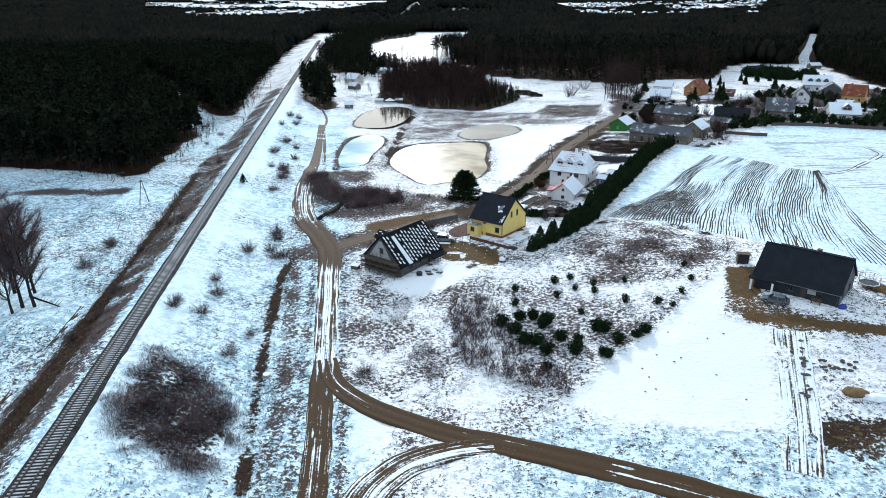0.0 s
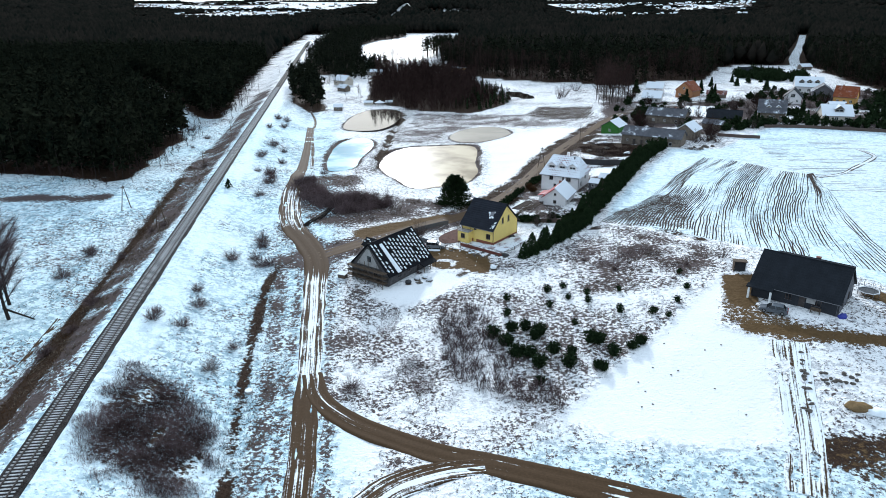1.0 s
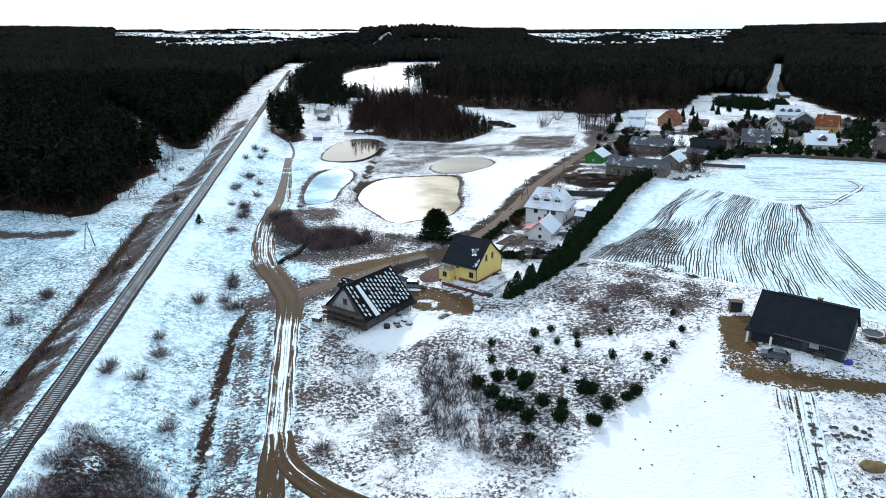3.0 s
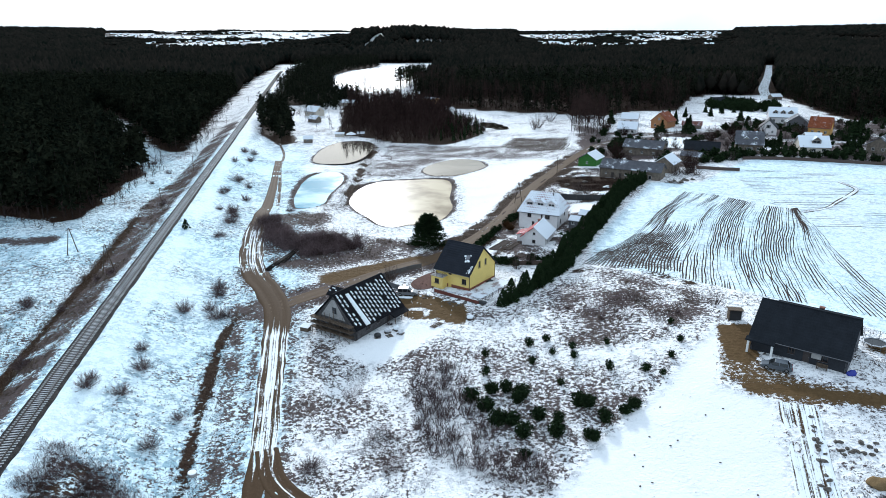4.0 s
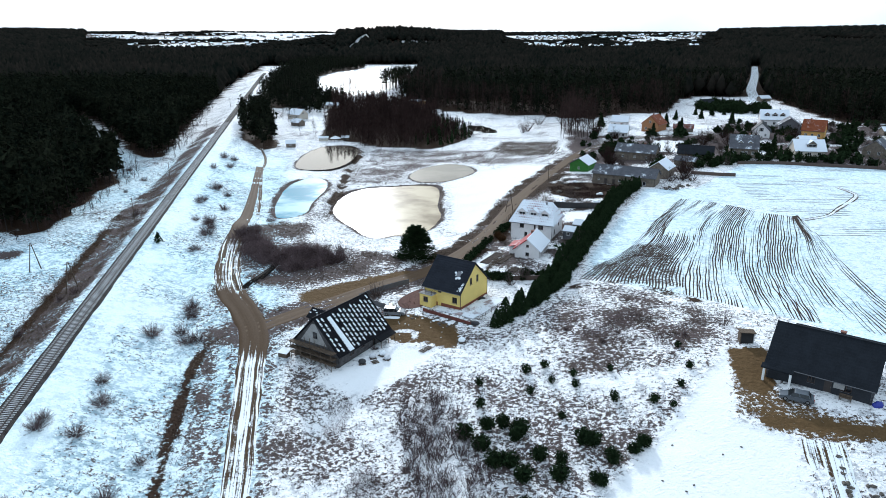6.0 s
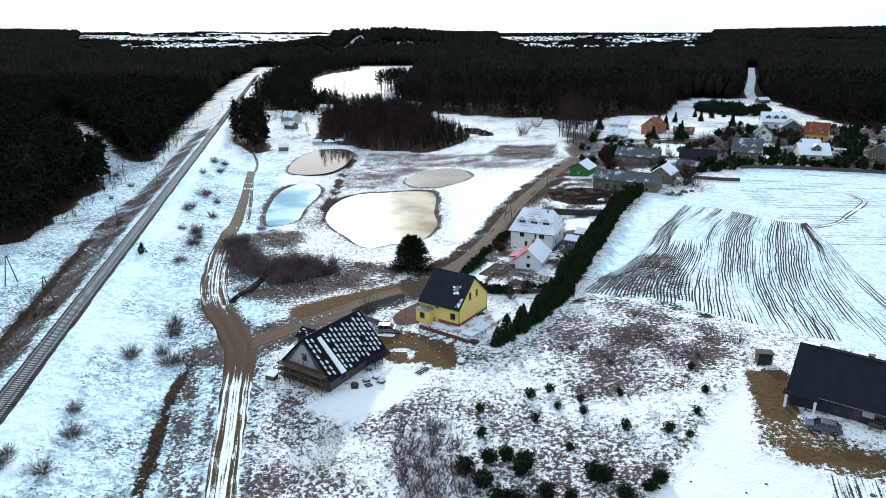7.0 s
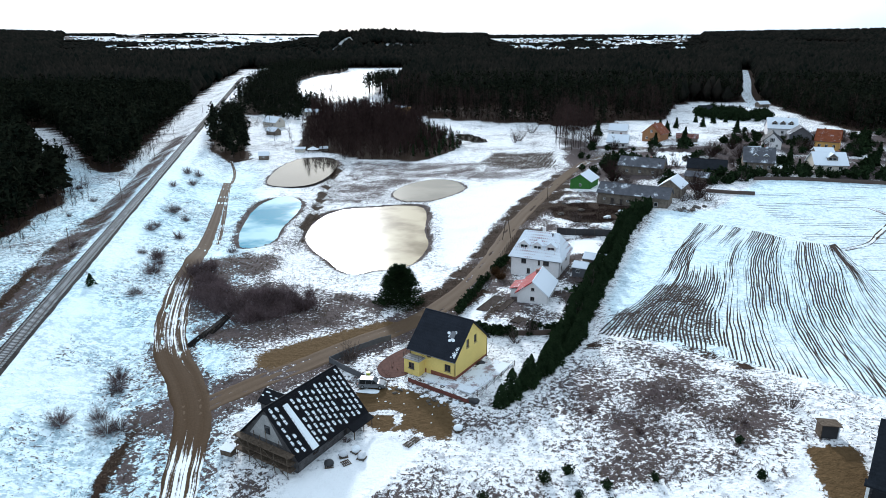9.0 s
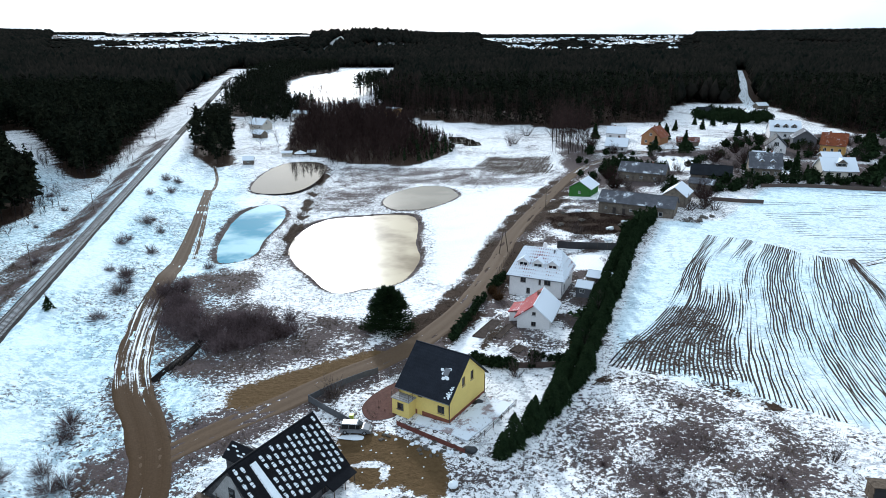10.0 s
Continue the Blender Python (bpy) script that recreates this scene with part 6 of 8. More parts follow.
def house(name, x, y, rz, L, W, eave, ridge, wall_mat, roof_mat, label, holes=None, doors=None, chimney=(), over=0.5, verge=0.4, frame_mat=M_FRAME, plinth=None, gutter=True,
          group="", category="house", gable_mat=None, back_roof=None, base=None, bars=1):
    """A house with a gable roof, its ridge along x, standing at x, y. holes: windows per side as (u0, u1, z0, z1)."""
    z = base if base is not None else min(at_ground(x + a * L / 2 * math.cos(radians(rz)) - b * W / 2 * math.sin(radians(rz)), y + a * L / 2 * math.sin(radians(rz)) + b * W / 2 * math.cos(radians(rz))) for a in (-1, 1) for b in (-1, 1)) + 0.15
    t = thing(name, pose(x, y, z, 0, 0, rz), label, category, group)
    holes, doors = holes or {}, doors or {}
    frames_ = {"front": Matrix.Translation((-L / 2, -W / 2, 0)), "back": Matrix.Translation((L / 2, W / 2, 0)) @ Matrix.Rotation(math.pi, 4, "Z"),
               "right": Matrix.Translation((L / 2, -W / 2, 0)) @ Matrix.Rotation(math.pi / 2, 4, "Z"), "left": Matrix.Translation((-L / 2, W / 2, 0)) @ Matrix.Rotation(-math.pi / 2, 4, "Z")}
    for side in SIDES:
        m = frames_[side]
        n = L if side in ("front", "back") else W
        top = [(0, eave), (n, eave)] if side in ("front", "back") else [(0, eave), (n / 2, ridge - 0.03), (n, eave)]
        if side in ("right", "left"):
            m = m @ Matrix.Translation((0.0, 0.003, 0))
        w = wall_solid(n, top, list(holes.get(side, ())) + list(doors.get(side, ())), 0.3)
        w.transform(m)
        part("wall", w, gable_mat if gable_mat and side in ("right", "left") else wall_mat, t)
        for h in holes.get(side, ()):
            window(m, *h, t, frame_mat, bars=bars)
        for h in doors.get(side, ()):
            door(m, *h, t, M_DOOR)
        if plinth:
            b = bmesh.new()
            gaps = sorted((h[0], h[1]) for h in doors.get(side, ()))
            u = -0.04
            for a, c in gaps + [(n + 0.04, n + 0.04)]:
                add_box(b, u, a, -0.04, -0.004, -0.6, 0.65)
                u = c
            b.transform(m)
            part("plinth", b, plinth, t)
    fl = box(-L / 2 + 0.3, L / 2 - 0.3, -W / 2 + 0.3, W / 2 - 0.3, -0.3, -0.1)
    part("floor_slab", fl, M_CONCRETE, t)
    pitch = (ridge - eave) / (W / 2)
    ye, ze = W / 2 + over, eave - over * pitch
    for sgn in (-1, 1):
        part("roof_slope", slope(-L / 2 - verge, L / 2 + verge, 0, ridge, sgn * ye, ze), back_roof if (back_roof and sgn > 0) else roof_mat, t)
        if gutter:
            part("gutter", rod((-L / 2 - verge, sgn * (ye + 0.07), ze + 0.02), (L / 2 + verge, sgn * (ye + 0.07), ze + 0.02), 0.075, None, 6), M_ZINC, t)
    cap = rod((-L / 2 - verge, 0, ridge + 0.2), (L / 2 + verge, 0, ridge + 0.2), 0.13, None, 6)
    part("ridge_cap", cap, roof_mat, t)
    for cx, cy, ch in chimney:
        zr = ridge - abs(cy) * pitch
        c = bmesh.new()
        add_box(c, cx - 0.35, cx + 0.35, cy - 0.3, cy + 0.3, zr - 0.4, ridge + ch)
        add_box(c, cx - 0.42, cx + 0.42, cy - 0.37, cy + 0.37, ridge + ch, ridge + ch + 0.1)
        part("chimney", c, M_CHIMNEY, t)
    t["eave"], t["ridge"] = eave, ridge
    return t


def dormer(t, x, W, eave, ridge, wide, wall_mat, roof_mat, front_y, z0, h, frame_mat=M_FRAME):
    """A gabled dormer on the front slope of a house."""
    pitch = (ridge - eave) / (W / 2)
    back = -(ridge - (z0 + h + wide * 0.45)) / pitch
    b = bmesh.new()
    top = [(0, z0 + h), (wide / 2, z0 + h + wide * 0.40), (wide, z0 + h)]
    u0, u1 = 0.25, wide - 0.25
    w = wall_solid(wide, top, [(u0, u1, z0 + 0.25, z0 + h - 0.05)], 0.2)
    low = [v for v in w.verts if v.co.z < z0]
    for v in low:
        v.co.z = z0 - 0.3
    m = Matrix.Translation((x - wide / 2, front_y, 0))
    w.transform(m)
    ob = part("dormer", w, wall_mat, t)
    window(m, u0, u1, z0 + 0.25, z0 + h - 0.05, ob, frame_mat, False)
    b.free()
    c = bmesh.new()
    add_box(c, x - wide / 2, x - wide / 2 + 0.15, front_y + 0.2, back, z0 - 0.3, z0 + h)
    add_box(c, x + wide / 2 - 0.15, x + wide / 2, front_y + 0.2, back, z0 - 0.3, z0 + h)
    part("cheeks", c, wall_mat, ob)
    for sgn in (-1, 1):
        r = bmesh.new()
        zr, ze = z0 + h + wide * 0.42, z0 + h - 0.1
        a = [(x, front_y - 0.3, zr), (x, back + 0.6, zr), (x + sgn * (wide / 2 + 0.25), back + 0.2, ze), (x + sgn * (wide / 2 + 0.25), front_y - 0.3, ze)]
        add_prism(r, a, [(p[0], p[1], p[2] + 0.16) for p in a])
        bmesh.ops.recalc_face_normals(r, faces=r.faces[:])
        part("dormer_roof", r, roof_mat, ob)


# ---- the yellow house ----
yh = house("yellow_house", -0.95, 161.95, -32, 9.0, 10.4, 4.0, 8.7, M_YELLOW, R_DARK, "yellow rendered house with a dark tiled gable roof",
           {"front": [(6.9, 8.1, 1.2, 2.5)], "right": [(3.5, 4.4, 4.4, 5.9), (6.0, 6.9, 4.4, 5.9)], "back": [(2, 3.2, 1.2, 2.5), (5.5, 6.7, 1.2, 2.5)], "left": [(4, 5, 4.4, 5.8)]},
           {"front": [(3.3, 4.2, 2.75, 3.9)]}, [], 0.55, 0.35, M_FRAME_DARK, M_PLINTH)
for cx, cy in ((4.52, -5.24), (4.54, 5.2), (-4.52, -5.24)):
    part("downpipe", rod((cx, cy, -0.2), (cx, cy, 3.55), 0.06), M_FRAME_DARK, yh)
pb = box(-4.55, -1.5, -7.0, -5.205, -0.5, 2.45)
porch = part("porch", pb, M_YELLOW, yh, "yellow rendered porch carrying a balcony")
pm = Matrix.Translation((-4.55, -7.0, 0))
window(Matrix.Translation((0, -0.14, 0)) @ pm, 1.0, 2.1, 0.95, 2.0, porch, M_FRAME_DARK)
part("slab", box(-4.7, -1.35, -7.15, -5.205, 2.45, 2.6, 0.02), M_CONCRETE, porch)
rail = bmesh.new()
for px, py in ((-4.6, -7.05), (-3.05, -7.05), (-1.45, -7.05), (-4.6, -6.1), (-1.45, -6.1)):
    add_rod(rail, (px, py, 2.6), (px, py, 3.6), 0.035)
for a, c in (((-4.6, -7.05), (-1.45, -7.05)), ((-4.6, -7.05), (-4.6, -5.3)), ((-1.45, -7.05), (-1.45, -5.3))):
    for z in (2.8, 3.2, 3.6):
        add_rod(rail, (*a, z), (*c, z), 0.025)
part("railing", rail, M_FRAME_DARK, porch, "thin dark metal balcony railing")
sl = bmesh.new()
add_box(sl, -0.45, 0.45, -0.6, 0.6, 0.0, 0.12)
sl.transform(Matrix.Translation((2.4, -2.55, 6.65)) @ Matrix.Rotation(math.atan2(4.7, 5.2), 4, "X"))
sky_l = part("skylight", sl, M_ZINC, yh, "roof window half covered by snow")
bm = bmesh.new()
for i in range(9):
    add_lump(bm, (2.2 + random.uniform(-0.7, 0.7), -2.7 + random.uniform(-0.7, 0.6), 0), 0.35, 0.22, 0.07, i, 1)
for v in bm.verts:
    v.co.z += 8.7 - abs(v.co.y) * 4.7 / 5.2 + 0.33
tagged(part("snow_patch", bm, M_SNOW, yh, "white snow left on the roof"), "white snow left on the roof", kind="stuff")
bm = bmesh.new()
for i in range(30):
    yy = random.uniform(-5.4, -3.9)
    add_lump(bm, (4.45 + (yy + 5.4) * 0.0 - random.random() ** 2 * 1.2 * (1 - (yy + 5.4) / 2), yy, 0), 0.16, 0.07, 0.03, i, 1)
for v in bm.verts:
    v.co.z += 8.7 - abs(v.co.y) * 4.7 / 5.2 + 0.30
tagged(part("snow_patch", bm, M_SNOW, yh), kind="stuff")

# ---- the barn being built ----
bh = house("unfinished_house", -21.6, 140.6, 59, 13.6, 10.2, 2.9, 8.1, M_BLOCK, R_BLACK, "unfinished house with grey block walls and a battened black roof",
           {"left": [(3.2, 4.3, 0.9, 2.2), (6.0, 7.1, 0.9, 2.2), (4.6, 5.6, 4.3, 5.5)], "front": [(3.0, 4.2, 0.9, 2.2), (6.2, 7.2, 1.2, 2.2), (9.4, 10.3, 0.2, 2.2)]}, {}, [], 0.75, 0.45, M_FRAME_DARK, None, False, gable_mat=M_BLOCK)
pitch = 5.2 / 5.1
gb = bmesh.new()
add_prism(gb, [(-6.84, -2.6, 3.3), (-6.84, 3.6, 3.3), (-6.84, 0.65, 7.0), (-6.84, -0.1, 7.0)], [(-6.808, -2.6, 3.3), (-6.808, 3.6, 3.3), (-6.808, 0.65, 7.0), (-6.808, -0.1, 7.0)])
part("gable_board", gb, M_CONCRETE, bh, "pale insulation on the gable")
part("gable_window", box(-6.90, -6.845, -0.5, 0.5, 4.3, 5.5), M_PANE, bh)


def on_roof(x, d, up=0.0, side=-1):
    """A place on the front slope, d metres down from the ridge."""
    a = math.atan(pitch)
    return Vector((x, side * (d * math.cos(a) + up * math.sin(a)), 8.1 - d * math.sin(a) + up * math.cos(a)))


slope_len = math.hypot(5.1 + 0.75, (5.1 + 0.75) * pitch)
batten_rows = np.arange(0.5, slope_len, 0.62)
for d in batten_rows:
    b = bmesh.new()
    add_prism(b, [on_roof(-7.2, d, 0.24), on_roof(-7.2, d + 0.06, 0.24), on_roof(-7.2, d + 0.06, 0.30), on_roof(-7.2, d, 0.30)], [on_roof(7.2, d, 0.24), on_roof(7.2, d + 0.06, 0.24), on_roof(7.2, d + 0.06, 0.30), on_roof(7.2, d, 0.30)])
    bmesh.ops.recalc_face_normals(b, faces=b.faces[:])
    part("batten", b, R_BLACK, bh)
for i, x in enumerate(np.arange(-6.9, 7.3, 0.94)):
    b = bmesh.new()
    add_prism(b, [on_roof(x, 0, 0.2), on_roof(x + 0.05, 0, 0.2), on_roof(x + 0.05, 0, 0.24), on_roof(x, 0, 0.24)], [on_roof(x, slope_len, 0.2), on_roof(x + 0.05, slope_len, 0.2), on_roof(x + 0.05, slope_len, 0.24), on_roof(x, slope_len, 0.24)])
    bmesh.ops.recalc_face_normals(b, faces=b.faces[:])
    part("counter_batten", b, R_BLACK, bh)
a_r = math.atan(pitch)
for ci, x in enumerate(np.arange(-6.6, 7.1, 0.94)):
    for ri in range(int(slope_len / 1.05)):
        if (ci in (2, 3)) or random.random() < 0.05:
            continue
        d0 = 0.25 + (ci * 0.36) % 1.0 + ri * 1.05 + random.uniform(-0.08, 0.08)
        if d0 + 1.0 > slope_len:
            continue
        s_ = bmesh.new()
        n_seg = 4
        rings = []
        for k in range(n_seg + 1):
            dd = d0 + k / n_seg * random.uniform(0.92, 1.08) * 0.76
            ww = 0.165 * (0.75 + 0.6 * math.sin(0.4 + 2.4 * k / n_seg)) * random.uniform(0.8, 1.15)
            xo = x + 0.10 * math.sin(1.6 * k / n_seg) + random.uniform(-0.03, 0.03)
            rings.append([on_roof(xo - ww, dd, 0.205), on_roof(xo - ww * 0.5, dd, 0.29), on_roof(xo + ww * 0.5, dd, 0.29), on_roof(xo + ww, dd, 0.205)])
        for r0, r1 in zip(rings, rings[1:]):
            add_prism(s_, r0, r1)
        bmesh.ops.recalc_face_normals(s_, faces=s_.faces[:])
        part("snow_clump", s_, M_SNOW, bh)
b = bmesh.new()
add_prism(b, [on_roof(-4.55, 0.9, 0.2), on_roof(-3.6, 0.9, 0.2), on_roof(-3.7, 0.9, 0.33), on_roof(-4.45, 0.9, 0.33)], [on_roof(-4.5, slope_len - 0.2, 0.2), on_roof(-3.2, slope_len - 0.2, 0.2), on_roof(-3.4, slope_len - 0.2, 0.34), on_roof(-4.4, slope_len - 0.2, 0.34)])
bmesh.ops.recalc_face_normals(b, faces=b.faces[:])
part("snow_strip", b, M_SNOW, bh, "broad strip of snow on the membrane")
# a lower lean-to on the far half, on two posts
b = bmesh.new()
a_ = [on_roof(2.6, slope_len, 0.0), on_roof(7.2, slope_len, 0.0), on_roof(7.2, slope_len + 1.7, 0.0), on_roof(2.6, slope_len + 1.7, 0.0)]
for p_ in a_[2:]:
    p_.z += 0.7
add_prism(b, a_, [p_ + Vector((0, -0.1, 0.17)) for p_ in a_])
bmesh.ops.recalc_face_normals(b, faces=b.faces[:])
part("porch_roof", b, R_BLACK, bh)
for x in (2.9, 5.0, 6.9):
    part("post", rod((x, -6.9, -0.8), (x, -6.9, 1.75), 0.08), M_WOOD, bh)
# the dormer on the back slope
b = bmesh.new()
add_box(b, -3.4, -0.6, 2.2, 4.8, 3.6, 6.2)
dm = part("dormer", b, M_BLOCK, bh)
for sgn in (-1, 1):
    b = bmesh.new()
    a_ = [(-2, 0.6, 7.3), (-2, 5.1, 7.3), (-2 + sgn * 1.75, 5.1, 6.0), (-2 + sgn * 1.75, 1.2, 6.0)]
    add_prism(b, a_, [(p_[0], p_[1], p_[2] + 0.15) for p_ in a_])
    bmesh.ops.recalc_face_normals(b, faces=b.faces[:])
    part("dormer_roof", b, R_BLACK, dm)
    b = bmesh.new()
    for k in range(7):
        add_lump(b, (-2 + sgn * random.uniform(0.3, 1.4), random.uniform(2.2, 4.9), 7.15), 0.10, 0.3, 0.05, k, 1)
    for v in b.verts:
        v.co.z += 0.33 - abs(v.co.x + 2) * 0.743
    tagged(part("snow_patch", b, M_SNOW, dm), kind="stuff")
# scaffolding at the gable
sc = thing("scaffolding", bh.matrix_world.copy(), "wooden scaffolding against the unfinished gable", "scaffold")
for xx in (-7.2, -8.3):
    for yy in (-4.8, -2.4, 0.0, 2.4, 4.8):
        part("pole", rod((xx, yy, -1.0), (xx, yy, 3.4 + 1.5 * (1 - abs(yy) / 5)), 0.055), M_WOOD, sc)
for zz in (0.9, 1.9, 3.0):
    for xx in (-7.2, -8.3):
        part("ledger", rod((xx, -5.2, zz), (xx, 5.2, zz), 0.045), M_WOOD, sc)
    for yy in (-3.6, 0.0, 3.6):
        part("plank", box(-8.3, -7.25, yy - 1.75, yy + 1.75, zz + 0.05, zz + 0.09), M_WOOD, sc)
for xx, yy in ((-8.35, -4.8), (-8.35, 0.2)):
    part("brace", rod((xx, yy, 0.0), (xx, yy + 4.4, 2.9), 0.04), M_WOOD, sc)

# ---- the grey house ----
gh = house("grey_house", 56.1, 122.2, -35, 14.0, 10.6, 2.75, 7.0, M_GREYWALL, R_GREY, "modern anthracite house with a plain dark gable roof",
           {"front": [(5.6, 6.6, 0.9, 2.1), (9.9, 11.3, 0.9, 2.2)], "right": [(2.2, 3.4, 0.9, 2.1), (6.4, 8.2, 0.1, 2.2)], "back": [(3, 5, 0.1, 2.2), (8, 10, 0.1, 2.2)]},
           {"front": [(7.8, 8.8, 0.0, 2.1)]}, [(1.5, 0.8, 0.5)], 0.6, 0.35, M_FRAME_DARK, None, gable_mat=M_GREYLIGHT)
gt = bmesh.new()
add_prism(gt, [(-7.6, -5.9, 2.27), (-3.2, -5.9, 2.27), (-3.2, -6.7, 1.9), (-7.6, -6.7, 1.9)], [(-7.6, -5.9, 2.47), (-3.2, -5.9, 2.47), (-3.2, -6.7, 2.1), (-7.6, -6.7, 2.1)])
bmesh.ops.recalc_face_normals(gt, faces=gt.faces[:])
part("porch_roof", gt, R_GREY, gh)
for x in (-7.15, -3.5):
    part("post", box(x - 0.16, x + 0.16, -6.55, -6.23, -0.6, 2.0), M_FRAME, gh, "white square porch post")
gd = bmesh.new()
add_box(gd, -6.7, -3.9, -5.36, -5.31, 0.0, 2.15)
garage = part("garage_door", gd, M_GREYWALL, gh, "dark sectional garage door")
for k in range(5):
    part("panel", box(-6.65, -3.95, -5.39, -5.36, 0.05 + 0.42 * k, 0.43 + 0.42 * k), M_GREYWALL, garage)
wing = bmesh.new()
add_prism(wing, [(-4.8, 0.3, 7.0), (7.36, 0.3, 7.0), (7.36, -0.25, 7.06), (-4.8, -0.25, 7.06)], [(-4.8, 0.3, 7.45), (7.36, 0.3, 7.45), (7.36, -0.25, 7.35), (-4.8, -0.25, 7.35)])
bmesh.ops.recalc_face_normals(wing, faces=wing.faces[:])
part("raised_ridge", wing, R_GREY, gh)
part("chair_awning", box(2.0, 3.4, -5.5, -5.42, 1.2, 2.3), M_CONCRETE, gh)

# ---- the white house with three dormers ----
def hip_roof(t, L, W, eave, ridge, cut, mat, over=0.5):
    """Four slopes with short steep ends."""
    e = eave - over * (ridge - eave) / (W / 2)
    c = [(-L / 2 - over, -W / 2 - over, e), (L / 2 + over, -W / 2 - over, e), (L / 2 + over, W / 2 + over, e), (-L / 2 - over, W / 2 + over, e), (-L / 2 + cut, 0, ridge), (L / 2 - cut, 0, ridge)]
    for face in ((0, 1, 5, 4), (1, 2, 5), (2, 3, 4, 5), (3, 0, 4)):
        b = bmesh.new()
        pts = [Vector(c[i]) for i in face]
        nrm = (pts[1] - pts[0]).cross(pts[2] - pts[0]).normalized()
        add_prism(b, pts, [p_ + nrm * 0.18 for p_ in pts])
        bmesh.ops.recalc_face_normals(b, faces=b.faces[:])
        part("roof_slope", b, mat, t)


wz = at_ground(19, 206) + 0.2
wh = thing("white_house", pose(20.4, 209.2, wz, 0, 0, -22), "white rendered house with three dormers and a snowy tiled roof", "house")
Lw, Ww, Ew, Rw = 11.4, 10.8, 4.4, 9.0
for side, m, n in (("front", Matrix.Translation((-Lw / 2, -Ww / 2, 0)), Lw), ("right", Matrix.Translation((Lw / 2, -Ww / 2 + 0.301, 0)) @ Matrix.Rotation(math.pi / 2, 4, "Z"), Ww - 0.602), ("back", Matrix.Translation((Lw / 2, Ww / 2, 0)) @ Matrix.Rotation(math.pi, 4, "Z"), Lw), ("left", Matrix.Translation((-Lw / 2, Ww / 2 - 0.301, 0)) @ Matrix.Rotation(-math.pi / 2, 4, "Z"), Ww - 0.602)):
    hs_ = {"front": [(2.4, 3.6, 2.6, 3.9), (6.4, 6.9, 2.5, 3.8), (7.6, 9.0, 2.6, 3.9), (3.8, 4.6, 0.2, 1.5)], "right": [(2, 3.2, 1.0, 2.3), (6, 7.2, 2.4, 3.7)], "back": [(3, 4.2, 2.4, 3.7)], "left": [(3, 4.2, 2.4, 3.7), (6.5, 7.7, 2.4, 3.7)]}[side]
    w = wall_solid(n, [(0, Ew), (n, Ew)], hs_, 0.3)
    w.transform(m)
    part("wall", w, M_WHITE, wh)
    for h in hs_:
        window(m, *h, wh, M_FRAME_DARK)
hip_roof(wh, Lw, Ww, Ew, Rw, 1.6, R_SNOWRED)
for x in (-3.2, 0.0, 3.2):
    dormer(wh, x, Ww, Ew, Rw, 2.3, M_WHITE, R_SNOW, -3.9, 5.6, 1.15)
part("chimney", box(-0.2, 0.5, 1.0, 1.6, 7.5, 9.9), M_WHITE, wh)
part("chimney", box(2.6, 2.95, -0.9, -0.55, 8.0, 9.2), M_ZINC, wh)
part("gutter", rod((-6.2, -6.0, 3.97), (6.2, -6.0, 3.97), 0.08), M_ZINC, wh)
part("downpipe", rod((5.76, -5.46, -0.3), (5.76, -5.46, 3.9), 0.06), M_ZINC, wh)
part("downpipe", rod((-5.76, -5.46, -0.3), (-5.76, -5.46, 3.9), 0.06), M_ZINC, wh)
# its side porch and yard sheds
house("porch_annex", 29.0, 203.5, -25, 3.2, 3.4, 2.2, 3.0, M_GREYLIGHT, R_SNOW, "small grey annex with a snowy roof", {"front": [(0.8, 1.8, 0.9, 1.8)]}, gutter=False, over=0.25, verge=0.2, category="annex")
house("garden_shed", 33.5, 210, -25, 5, 4, 2.1, 2.9, M_STONE, R_SNOW, "low garden shed under thick snow", {}, {"front": [(2, 2.9, 0, 1.9)]}, gutter=False, over=0.25, verge=0.2, category="shed")

# ---- the small house with a red roof ----
rh = house("red_roofed_house", 17.5, 191.3, 71, 9.4, 6.2, 2.4, 4.9, M_WHITE, R_SNOW, "small white house with a red roof half under snow",
           {"left": [(2.7, 3.6, 0.7, 1.6), (2.8, 3.5, 2.9, 3.6)], "front": [(2, 3, 0.9, 2.0)], "back": [(2, 3, 0.9, 2.0)]}, {}, [(1.5, 0.3, 0.6)], 0.45, 0.4, M_FRAME_DARK, back_roof=R_RED)
an = bmesh.new()
add_box(an, -1.5, 3.2, 3.12, 5.4, -0.5, 1.6)
side_an = part("annex", an, M_WHITE, rh)
b = bmesh.new()
a_ = [(-1.7, 3.5, 2.12), (3.4, 3.5, 2.12), (3.4, 5.7, 1.6), (-1.7, 5.7, 1.6)]
add_prism(b, a_, [(p_[0], p_[1], p_[2] + 0.14) for p_ in a_])
bmesh.ops.recalc_face_normals(b, faces=b.faces[:])
part("annex_roof", b, R_RED, side_an)

